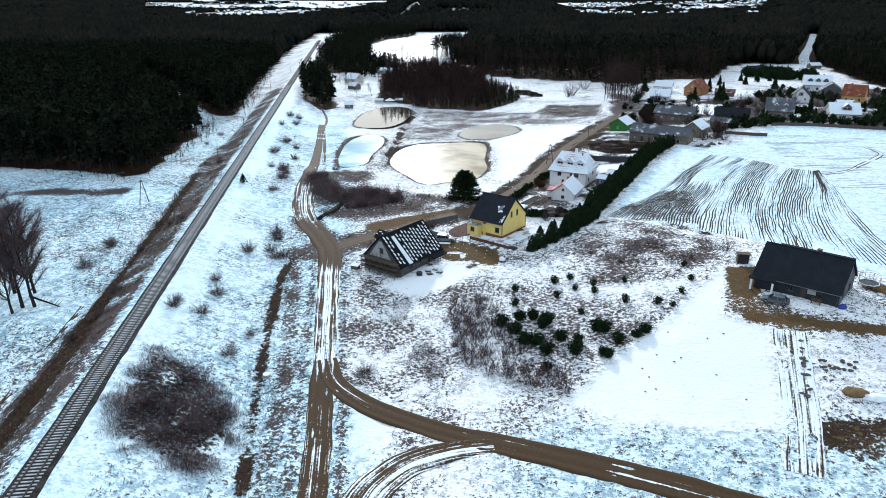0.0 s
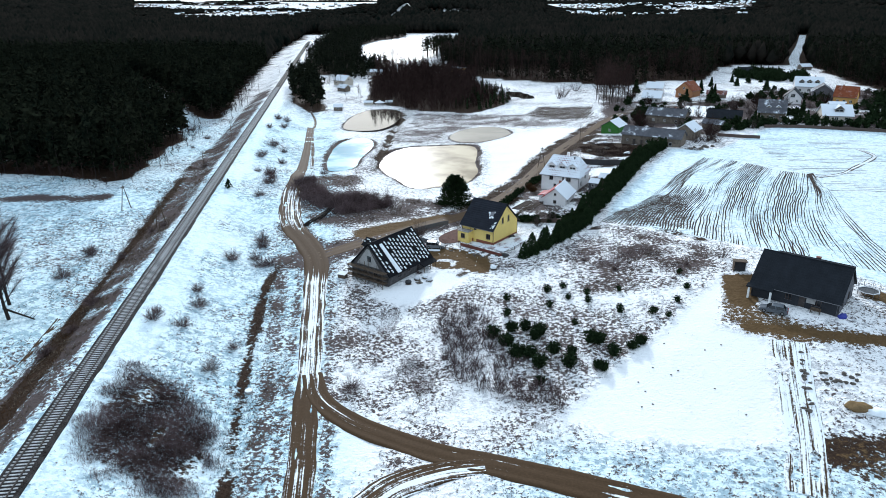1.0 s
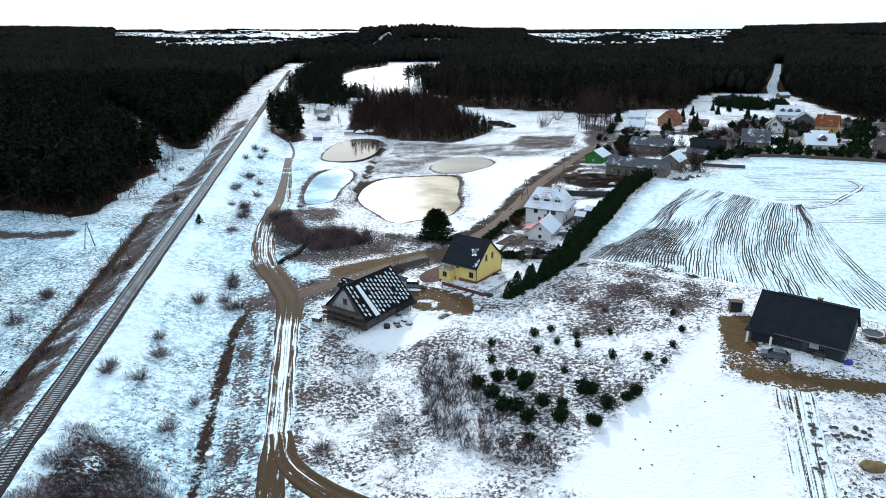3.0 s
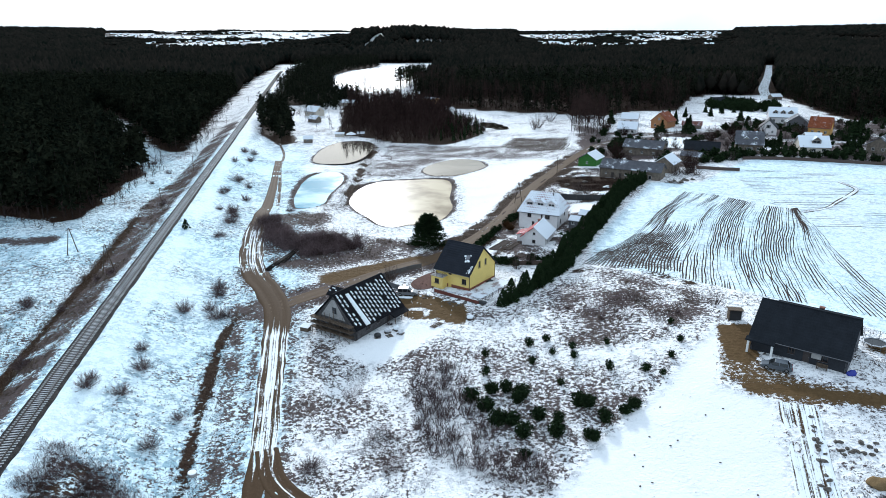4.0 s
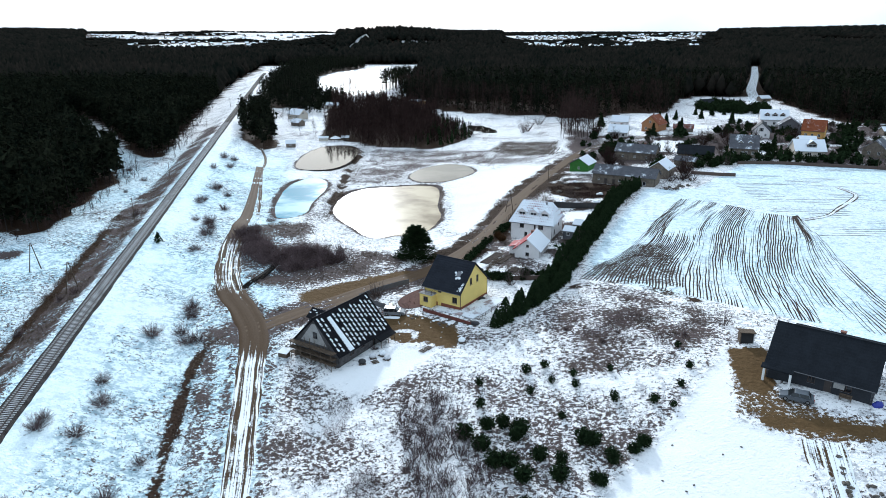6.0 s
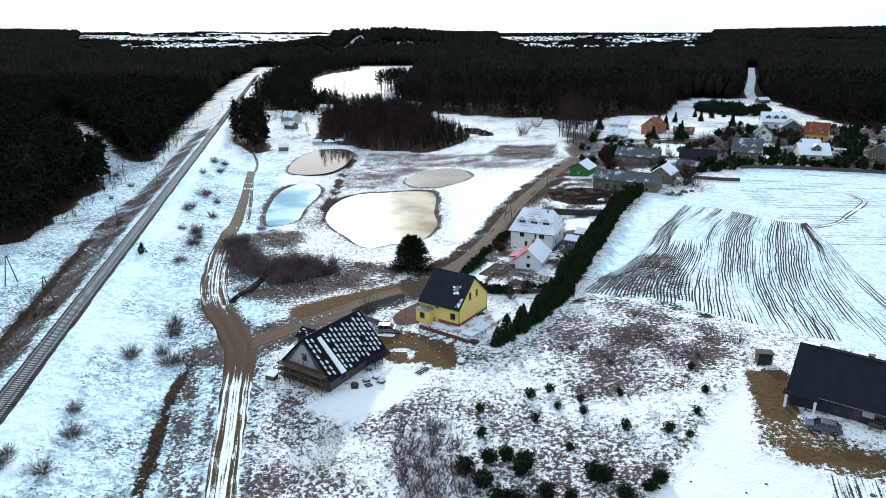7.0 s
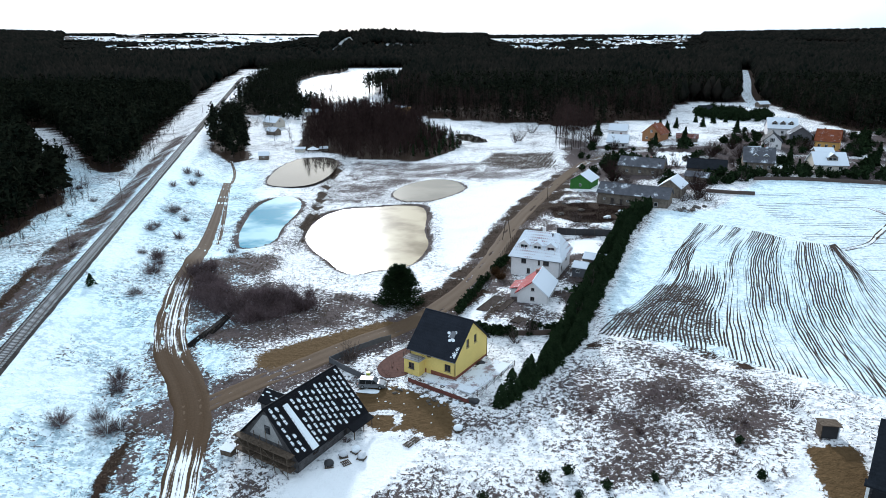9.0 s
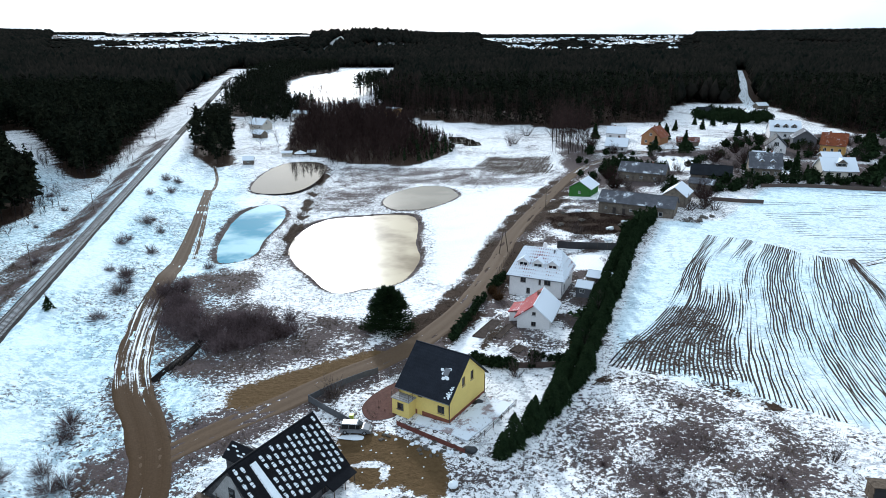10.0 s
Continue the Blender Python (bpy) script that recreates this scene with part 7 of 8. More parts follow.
# ---- farm and village ----
house("green_shed", 47.6, 303.5, 62, 9.5, 7.6, 3.3, 5.6, M_GREEN, R_SNOW, "green boarded shed with a snowy roof", {"left": [(3.3, 4.2, 1.2, 2.2)]}, {}, gutter=False, over=0.4, category="shed", back_roof=R_PATCHY)
house("long_barn", 58.6, 273.2, -26, 22.5, 8.5, 3.9, 6.3, M_STONE, R_PATCHY, "long grey-brown masonry barn under thin snow", {"front": [(2, 2.7, 1.4, 2.1), (9.5, 10.3, 1.4, 2.1), (12, 12.8, 1.4, 2.1), (18.2, 19.4, 0.9, 2.3)]},
      {"front": [(4.4, 5.5, 0, 2.2), (7.4, 8.3, 0, 2.1)]}, over=0.4, category="barn", bars=0)
house("stone_outhouse", 74.0, 283.5, 60, 10, 7.2, 3.6, 6.2, M_STONE, R_SNOW, "grey masonry outhouse with a snowy gable roof", {"left": [(3.0, 4.0, 1.8, 2.8)]}, category="barn", over=0.35, bars=0)
house("farm_building", 74.2, 324, -26, 17, 9, 4.0, 6.6, M_STONE, R_PATCHY, "dark farm building with thin snow on the roof", {"front": [(3, 4, 1.4, 2.4), (8, 9, 1.4, 2.4), (13, 14, 1.4, 2.4)]}, {}, [(3, 1, 0.6)], category="barn")
house("village_house", 80.5, 394, -20, 10, 8.5, 3.1, 6.2, M_WHITE, R_SNOW, "white village house under a snowy roof", {"front": [(1.2, 2.6, 1.0, 2.3), (4.2, 5.6, 1.0, 2.3), (7.2, 8.6, 1.0, 2.3)]}, {}, [(1, 0.5, 0.7)], group="village houses")
house("village_house", 89, 431, -20, 9.5, 8, 3.8, 6.6, M_WHITE, R_SNOW, "pale village house with a white roof", {"front": [(1.5, 2.7, 1.4, 2.7), (6, 7.2, 1.4, 2.7)]}, {}, [(-1, 0.5, 0.7)], group="village houses")
house("village_house", 103, 409, 52, 11, 9.5, 4.4, 8.6, M_ORANGE, R_ORANGE, "orange-brown village house with a steep red roof", {"left": [(1.8, 3, 1.2, 2.5), (5.8, 7, 1.2, 2.5), (4, 5.3, 4.8, 6.1)]}, {}, [(0, 0.8, 0.7)], group="village houses")
v3 = house("village_house", 118.5, 321.5, -17, 11, 9.5, 4.2, 8.8, M_STONE, R_PATCHY, "grey-brown house with thin snow on its large roof", {"front": [(1.2, 2.2, 1.4, 2.7), (4.6, 5.6, 1.4, 2.7), (6.0, 7.0, 1.4, 2.7), (8.6, 9.6, 1.4, 2.7)]}, {}, [(2, 0.6, 0.7)], group="village houses")
for x in (-1.4, 2.4):
    dormer(v3, x, 9.5, 4.2, 8.8, 1.6, M_STONE, R_SNOW, -3.4, 5.4, 0.8)
house("village_house", 147.5, 375, 68, 11, 8, 3.4, 7.2, M_WHITE, R_GREY, "white house with a dark roof and gable window", {"left": [(3.0, 5.0, 3.2, 5.0), (1.2, 2.2, 0.9, 2.2), (5.6, 6.6, 0.9, 2.2)]}, {}, group="village houses", bars=2)
v4 = house("village_house", 172.8, 421.5, -14, 14.4, 10, 4.2, 8.8, M_WHITE, R_SNOW, "white village house with three dark dormers", {"front": [(2, 3.4, 1.2, 2.6), (6.5, 7.9, 1.2, 2.6), (11, 12.4, 1.2, 2.6)]}, {}, [(3, 0.5, 0.7)], group="village houses")
for x in (-4, 0, 4):
    dormer(v4, x, 10, 4.2, 8.8, 2.6, M_STONE, R_SNOW, -3.7, 5.4, 1.3)
house("village_house", 170.5, 396, 70, 11, 10, 4.0, 7.4, M_GREYLIGHT, R_PATCHY, "grey gabled house in the village", {"left": [(2, 3.2, 1.2, 2.5), (6.5, 7.7, 1.2, 2.5)]}, {}, group="village houses")
v6 = house("village_house", 173, 374, -33, 10, 9, 4.3, 8.8, M_OCHRE, R_ORANGE, "bright ochre house with an orange tiled roof", {"front": [(1.5, 2.7, 1.2, 2.6), (4.4, 5.6, 1.2, 2.6), (7.4, 8.6, 1.2, 2.6)], "right": [(2, 3.2, 1.2, 2.6), (6, 7.2, 1.2, 2.6), (3.9, 5.1, 4.8, 6)]}, {}, [(-2, 0.6, 0.7)], group="village houses")
v7 = house("village_house", 145.8, 322.2, -7, 12, 9.5, 3.0, 6.9, M_CREAM, R_SNOW, "beige house with a wide dormer and snowy roof", {"front": [(1.2, 2.8, 0.9, 2.2), (4.8, 6.4, 0.9, 2.2), (8.8, 10.4, 0.9, 2.2)]}, {}, [(4, 0.5, 0.7)], group="village houses")
dormer(v7, 0.6, 9.5, 3.0, 6.9, 3.6, M_STONE, R_SNOW, -3.6, 4.1, 1.4)
house("village_house", 178, 327, 50, 12, 9, 3.6, 7.0, M_STONE, R_PATCHY, "dark gabled house at the village end", {"left": [(2, 3.2, 1.2, 2.5), (5.8, 7, 1.2, 2.5)]}, {}, group="village houses")
house("village_house", 178, 550, 10, 9, 8, 3.0, 6.0, M_WHITE, R_GREY, "small white house below the forest", {"front": [(2, 3.2, 1, 2.2), (6, 7.2, 1, 2.2)]}, {}, group="village houses")
house("village_shed", 116, 399, -15, 10, 5, 2.4, 3.9, M_STONE, R_RUST, "low red-brown shed in the village", {}, {"front": [(4, 5, 0, 2)]}, gutter=False, group="village sheds", category="shed")
house("village_shed", 97.5, 318, -20, 14, 7.5, 2.8, 5.6, M_STONE, R_GREY, "dark-roofed shed beside the village lane", {}, {"front": [(4, 5, 0, 2)]}, gutter=False, group="village sheds", category="shed")
house("village_shed", 89, 303, -30, 8, 5, 2.4, 3.6, M_STONE, R_PATCHY, "grey farm shed beside the outhouse", {}, {"front": [(3, 4, 0, 2)]}, gutter=False, group="village sheds", category="shed")
house("village_shed", 131.5, 352, -15, 8, 6, 2.6, 4.0, M_WHITE, R_SNOW, "small white garage under snow", {}, {"front": [(2, 4.6, 0, 2.1)]}, gutter=False, group="village sheds", category="shed")
house("village_shed", 158.5, 350, -10, 7, 6, 2.6, 4.0, M_STONE, R_SNOW, "small outbuilding with a white roof", {}, {"front": [(2, 3.2, 0, 2.1)]}, gutter=False, group="village sheds", category="shed")
house("village_shed", 226, 395, -10, 14, 7, 2.8, 4.4, M_STONE, R_SNOW, "long low outbuilding under snow", {"front": [(3, 4, 1, 2), (9, 10, 1, 2)]}, {}, gutter=False, group="village sheds", category="shed")
house("village_shed", 243, 607, 15, 9, 6, 2.6, 4.4, M_STONE, R_SNOW, "lone shed beside the forest road", {}, {"front": [(3, 4, 0, 2)]}, gutter=False, group="village sheds", category="shed")
house("cottage", -116, 484, -32, 11, 8, 3.4, 6.4, M_CREAM, R_SNOW, "pale cottage by the woods under snow", {"front": [(1.5, 2.7, 1, 2.2), (7.5, 8.7, 1, 2.2)], "right": [(3, 4.2, 3.4, 4.6)]}, {}, [(1, 0.5, 0.7)])
house("cottage", -108, 452, -32, 7, 5, 2.4, 4.2, M_STONE, R_SNOW, "small grey cottage among bare trees", {"front": [(1.5, 2.5, 1, 2)]}, {})
house("cottage", -104, 545, -20, 12, 6, 2.6, 4.2, M_CREAM, R_SNOW, "long low lodge with a snowy roof", {"front": [(2, 3, 1, 2), (8, 9, 1, 2)]}, {})
house("yellow_building", -41, 555, -35, 11, 8, 5.0, 5.7, M_OCHRE, R_SNOW, "tall yellowish building with a flat snowy roof", {"front": [(1.5, 2.7, 1, 2.3), (5, 6.2, 1, 2.3), (8.3, 9.5, 1, 2.3), (1.5, 2.7, 3, 4.2), (8.3, 9.5, 3, 4.2)]}, {}, gutter=False, over=0.25, verge=0.2, category="building")
house("fishing_hut", -92.8, 376, 8, 4.5, 3.6, 2.2, 3.3, M_STONE, R_SNOW, "small wooden fishing hut with snow on its roof", {"front": [(1.6, 2.8, 0.9, 1.7)]}, {}, gutter=False, category="hut")
house("fishing_hut", -80.3, 398.2, 8, 4.8, 3.2, 1.7, 2.2, M_CREAM, R_SNOW, "pale caravan-like hut by the pond", {"front": [(1.2, 2.0, 0.8, 1.4), (3, 3.8, 0.8, 1.4)]}, {}, gutter=False, category="hut")
house("fishing_hut", -68.9, 402.5, 8, 3.6, 2.8, 1.5, 2.1, M_STONE, R_SNOW, "tiny hut under snow near the pond", {}, {"front": [(1.2, 2, 0, 1.4)]}, gutter=False, category="hut")
gz = thing("gazebo", pose(-73.7, 398.5, at_ground(-73.7, 398.5)), "round garden pavilion with a snowy pointed roof", "gazebo")
b = bmesh.new()
bmesh.ops.create_cone(b, cap_ends=True, segments=10, radius1=3.2, radius2=0.1, depth=1.4, matrix=Matrix.Translation((0, 0, 2.2)))
part("roof", b, M_SNOW, gz)
for k in range(8):
    part("post", rod((2.7 * math.cos(k * 0.785), 2.7 * math.sin(k * 0.785), -0.2), (2.7 * math.cos(k * 0.785), 2.7 * math.sin(k * 0.785), 1.55), 0.09), M_WOOD, gz)

# the town on the horizon
def far_house_mesh():
    bm = bmesh.new()
    add_box(bm, -6, 6, -4.5, 4.5, -1, 4.5)
    add_prism(bm, [(-6.4, -5, 4.4), (-6.4, 5, 4.4), (-6.4, 0, 8.6)], [(6.4, -5, 4.4), (6.4, 5, 4.4), (6.4, 0, 8.6)])
    bmesh.ops.recalc_face_normals(bm, faces=bm.faces[:])
    return bm


bm = bmesh.new()
for i in range(640):
    k = random.uniform(0.06, 0.32) if i < 400 else random.uniform(-0.56, -0.2)
    r_ = random.uniform(1950, 3400)
    x, y = k * r_, r_ * 0.985
    if bool(far_mask(np.array([x]), np.array([y]))[0]):
        continue
    one = far_house_mesh()
    one.transform(pose(x, y, at_ground(x, y), 0, 0, random.uniform(-90, 90)) @ Matrix.Scale(random.uniform(0.7, 1.2), 4))
    me = bpy.data.meshes.new("tmp")
    one.to_mesh(me)
    one.free()
    bm.from_mesh(me)
    bpy.data.meshes.remove(me)
town = part("far_town", bm, M_SNOW)
town.data.materials.append(M_STONE)
for poly in town.data.polygons:
    poly.material_index = int(abs(poly.normal.z) < 0.3)
tagged(town, "scattered white-roofed houses of a distant town", "town", kind="stuff")

# ---- vehicles ----
M_SILVER = material("silver_paint", (0.20, 0.205, 0.215), 0.3, 0.4, 2.0, 0.05, 0.0)
M_GREYPAINT = material("grey_paint", (0.13, 0.145, 0.165), 0.3, 0.4, 2.0, 0.05, 0.0)
M_TYRE = material("tyre", (0.018, 0.018, 0.018), 0.85, 0, 0.2, 0.2, 0.3)
M_RIM = material("rim", (0.35, 0.35, 0.36), 0.35, 0.8, 0.3, 0.1, 0.0)
M_CARGLASS = material("car_glass", (0.012, 0.014, 0.016), 0.06, 0, 2.0, 0.2, 0.0)
M_LAMP = material("headlamp", (0.6, 0.6, 0.6), 0.15, 0, 1.0, 0.1, 0.0)
M_REDLAMP = material("tail_lamp", (0.30, 0.015, 0.015), 0.2, 0, 1.0, 0.1, 0.0)
M_PLATE = material("plate", (0.6, 0.6, 0.58), 0.5, 0, 1.0, 0.05, 0.0)
M_BLUE = material("blue_plastic", (0.02, 0.03, 0.25), 0.5, 0, 0.6, 0.2, 0.1)
M_DARKPLASTIC = material("black_plastic", (0.015, 0.015, 0.017), 0.5, 0, 0.6, 0.3, 0.2)
M_LIME = material("lime_plastic", (0.42, 0.48, 0.04), 0.5, 0, 0.6, 0.1, 0.1)
M_SAND = material("sand", (0.17, 0.115, 0.06), 0.95, 0, 0.8, 0.25, 0.6)
M_TARP = material("pale_tarpaulin", (0.55, 0.56, 0.58), 0.6, 0, 0.6, 0.15, 0.3)
M_FENCE = material("grey_fence_panel", (0.10, 0.10, 0.105), 0.7, 0, 0.6, 0.2, 0.2)
M_REDWOOD = material("red_brown_boards", (0.13, 0.05, 0.04), 0.8, 0, 0.6, 0.25, 0.3)
M_WIRE = material("wire", (0.04, 0.04, 0.04), 0.6, 0.5, 1.0, 0.1, 0.0)


def car(name, m, label, paint, L=4.4, W=1.8, H=1.5, van=False, snow_roof=False):
    """A car facing +x: body, cabin glass, wheels, lamps."""
    t = thing(name, m, label, "car")
    hood = 0.88 if not van else 1.0
    side = [(-L / 2, 0.35), (-L / 2 + 0.05, 0.75), (-L / 2 + 0.12, 0.95), (L / 2 - 1.1, hood), (L / 2 - 0.25, hood - 0.18), (L / 2, 0.62), (L / 2, 0.32), (L / 2 - 0.2, 0.22), (-L / 2 + 0.15, 0.22)]
    b = bmesh.new()
    add_prism(b, [(x, -W / 2, z) for x, z in side], [(x, W / 2, z) for x, z in side])
    bmesh.ops.recalc_face_normals(b, faces=b.faces[:])
    bmesh.ops.bevel(b, geom=[e for e in b.edges if abs(e.verts[0].co.y - e.verts[1].co.y) < 0.01], offset=0.09, segments=2, affect="EDGES")
    part("body", b, paint, t, smooth=False)
    x0, x1 = -L / 2 + (0.12 if van else 0.35), L / 2 - 1.15
    b = bmesh.new()
    ring = lambda a, c, w, z: [(a, -w, z), (c, -w, z), (c, w, z), (a, w, z)]
    add_prism(b, ring(x0, x1, W / 2 - 0.04, 0.9), ring(x0 + (0.12 if van else 0.45), x1 - 0.75, W / 2 - 0.2, H - 0.06))
    bmesh.ops.recalc_face_normals(b, faces=b.faces[:])
    part("window_band", b, M_CARGLASS, t)
    b = bmesh.new()
    add_prism(b, ring(x0 + (0.10 if van else 0.43), x1 - 0.73, W / 2 - 0.19, H - 0.07), ring(x0 + (0.22 if van else 0.6), x1 - 0.9, W / 2 - 0.28, H))
    bmesh.ops.recalc_face_normals(b, faces=b.faces[:])
    part("roof", b, M_SNOW if snow_roof else paint, t)
    for f in (0.08, 0.5) if not van else (0.04, 0.36, 0.68):
        for s_ in (-1, 1):
            xa = x0 + (x1 - x0) * f
            b = bmesh.new()
            add_rod(b, (xa, s_ * (W / 2 - 0.03), 0.9), (xa + 0.12, s_ * (W / 2 - 0.19), H - 0.05), 0.045, None, 4)
            part("pillar", b, paint, t)
    for x in (-L / 2 + 0.8, L / 2 - 0.85):
        for s_ in (-1, 1):
            wheel = part("wheel", rod((x, s_ * (W / 2 - 0.17), 0.32), (x, s_ * (W / 2 + 0.02), 0.32), 0.32, None, 14), M_TYRE, t)
            part("rim", rod((x, s_ * (W / 2 + 0.0), 0.32), (x, s_ * (W / 2 + 0.035), 0.32), 0.2, 0.17, 10), M_RIM, wheel)
    for s_ in (-1, 1):
        part("headlight", box(L / 2 - 0.12, L / 2 + 0.01, s_ * 0.62 - 0.2, s_ * 0.62 + 0.2, 0.58, 0.72, 0.02), M_LAMP, t)
        part("taillight", box(-L / 2 - 0.01, -L / 2 + 0.1, s_ * 0.7 - 0.1, s_ * 0.7 + 0.1, 0.6, 0.9, 0.02), M_REDLAMP, t)
        part("mirror", box(x1 - 0.35, x1 - 0.2, s_ * (W / 2 + 0.09) - 0.09, s_ * (W / 2 + 0.09) + 0.09, 0.92, 1.06, 0.02), paint, t)
    part("number_plate", box(L / 2 + 0.002, L / 2 + 0.02, -0.26, 0.26, 0.36, 0.47), M_PLATE, t)
    part("bumper", box(-L / 2 - 0.04, -L / 2 + 0.1, -W / 2 + 0.1, W / 2 - 0.1, 0.28, 0.5, 0.03), M_DARKPLASTIC, t)
    return t


car("silver_estate", pose(-13.4, 153.9, at_ground(-13.4, 153.9) + 0.05, 0, 0, -4), "silver estate car parked on snow by the fence", M_SILVER, 4.5, 1.8, 1.58, True)
car("grey_car", pose(49.0, 115.3, at_ground(49, 115.3) + 0.1, 0, 0, 156), "metallic grey car parked before the grey house", M_GREYPAINT, 4.5, 1.82, 1.46)


# ---- yards ----
def post_fence(name, label, pts, h, panel_mat, post_mat, step=2.0, thick=0.06, base_mat=None, solid=True, group=""):
    """A fence of panels between posts that follows the ground."""
    c = open_curve(pts, 0.25) if len(pts) > 2 else np.linspace(pts[0], pts[1], 60)
    run = np.r_[0, np.cumsum(np.linalg.norm(np.diff(c, axis=0), axis=1))]
    n = max(2, int(run[-1] / step) + 1)
    s_ = np.linspace(0, run[-1], n)
    px, py = np.interp(s_, run, c[:, 0]), np.interp(s_, run, c[:, 1])
    pz = height(px, py)
    o = Vector((px[0], py[0], pz[0]))
    t = thing(name, Matrix.Translation(o), label, "fence", group)
    P_ = [Vector((a, b, d)) - o for a, b, d in zip(px, py, pz)]
    for p_ in P_:
        part("post", rod(p_ + Vector((0, 0, -0.3)), p_ + Vector((0, 0, h + 0.1)), 0.06, None, 5), post_mat, t)
    for p_, q_ in zip(P_, P_[1:]):
        d = (q_ - p_).normalized()
        sd = Vector((-d.y, d.x, 0)).normalized() * thick / 2
        if solid:
            b = bmesh.new()
            add_prism(b, [p_ + sd + Vector((0, 0, 0.03)), p_ - sd + Vector((0, 0, 0.03)), p_ - sd + Vector((0, 0, h)), p_ + sd + Vector((0, 0, h))], [q_ + sd + Vector((0, 0, 0.03)), q_ - sd + Vector((0, 0, 0.03)), q_ - sd + Vector((0, 0, h)), q_ + sd + Vector((0, 0, h))])
            bmesh.ops.recalc_face_normals(b, faces=b.faces[:])
            part("panel", b, panel_mat, t)
        else:
            for z in (0.35, 0.65, 0.95):
                part("rail", rod(p_ + Vector((0, 0, h * z)), q_ + Vector((0, 0, h * z)), 0.03, None, 4), panel_mat, t)
    return t


post_fence("panel_fence", "grey panel fence round the yellow house's yard", [(-22, 162.4), (-18, 158.7), (-14.2, 155.3)], 1.15, M_FENCE, M_FENCE)
post_fence("panel_fence", "grey panel fence along the lane", [(-22, 162.6), (-16.5, 168), (-12, 171.2)], 1.1, M_FENCE, M_FENCE)
post_fence("garden_fence", "low red-brown board fence below the terrace", [(-7.6, 155.3), (-3, 151.8), (2.2, 147.9)], 0.75, M_REDWOOD, M_REDWOOD, 1.6)
post_fence("garden_fence", "thin dark wire fence beside the terrace", [(2.2, 148.2), (6, 153), (10.2, 159.4)], 0.9, M_WIRE, M_FRAME_DARK, 2.2, solid=False)
post_fence("yard_wall", "black board wall behind the white house", [(28.5, 239.0), (36, 236.6), (43.2, 234.2)], 2.0, M_DARKPLASTIC, M_FRAME_DARK, 2.4)
post_fence("village_fence", "dark fence between the field and the village", [(110, 303.6), (128.7, 302), (148.7, 298.5), (175, 296)], 1.3, M_FRAME_DARK, M_FRAME_DARK, 3.0)
post_fence("village_fence", "dark board fence beside the farm", [(86, 285.5), (93, 283), (101, 281)], 1.3, M_FRAME_DARK, M_FRAME_DARK, 2.6)
post_fence("garden_fence", "old wooden garden fence along the lane", [(1.2, 184.5), (4.2, 194.5), (8, 206), (12, 222), (17, 239)], 1.2, M_WOOD, M_FRAME_DARK, 2.4, solid=False)
post_fence("garden_fence", "dark fence between two gardens", [(4.8, 174.3), (9, 171.5), (15.8, 171.0), (20, 171)], 1.1, M_FRAME_DARK, M_FRAME_DARK, 2.2)
post_fence("garden_fence", "old fence of the farm garden", [(34, 281), (45, 279), (49, 278)], 1.2, M_WOOD, M_FRAME_DARK, 2.4, solid=False)


def flat_sheet(name, poly, lift, mat, label, thick=0.12, category="pavement", step=1.2):
    """A paved or snowy sheet that follows the ground."""
    poly = np.asarray(poly, float)
    bm = bmesh.new()
    bm.faces.new([bm.verts.new((x, y, 0)) for x, y in poly])
    lo, hi = poly.min(0), poly.max(0)
    for axis, nrm in ((0, (1, 0, 0)), (1, (0, 1, 0))):
        for c in np.arange(lo[axis] + step, hi[axis], step):
            co = (c, 0, 0) if axis == 0 else (0, c, 0)
            bmesh.ops.bisect_plane(bm, geom=bm.verts[:] + bm.edges[:] + bm.faces[:], plane_co=co, plane_no=nrm)
    xs, ys = np.array([v.co.x for v in bm.verts]), np.array([v.co.y for v in bm.verts])
    hz = height(xs, ys, False)
    for v, z in zip(bm.verts, hz):
        v.co.z = z + 0.12 + lift
    low = bmesh.ops.extrude_face_region(bm, geom=bm.faces[:])["geom"]
    for v in low:
        if isinstance(v, bmesh.types.BMVert):
            v.co.z -= thick + 0.15
    bmesh.ops.recalc_face_normals(bm, faces=bm.faces[:])
    return tagged(part(name, bm, mat), label, category, kind="structure")


R_TERRACE = roof_material("terrace_thin_snow", (0.30, 0.24, 0.24), 0.70, 0.0, 0.8, 2.5)
flat_sheet("pavement", closed_curve([(-13.2, 161.2), (-11.5, 164.6), (-8.4, 167.5), (-7.4, 163), (-7.6, 159.9), (-8.2, 157.3), (-11.4, 156.6), (-13.0, 158.6)], 4), 0.02, M_BRICK, "dark red brick forecourt of the yellow house")
flat_sheet("terrace", [(-5.0, 155.4), (0.0, 152.6), (2.6, 150.6), (10.0, 159.6), (5.9, 162.4), (0.3, 154.6), (-4.6, 157.6)], 0.05, R_TERRACE, "paved terrace under a thin veil of snow")


def heap(name, x, y, rx, ry, rz, mat, label, category, seed, rough=0.35, group="", turn=0.0):
    bm = bmesh.new()
    add_lump(bm, (0, 0, 0), rx, ry, rz, seed, 3, rough)
    ob = part(name, bm, mat, smooth=True)
    ob.matrix_world = pose(x, y, at_ground(x, y) + rz * 0.15, 0, 0, turn)
    return tagged(ob, label, category, group)


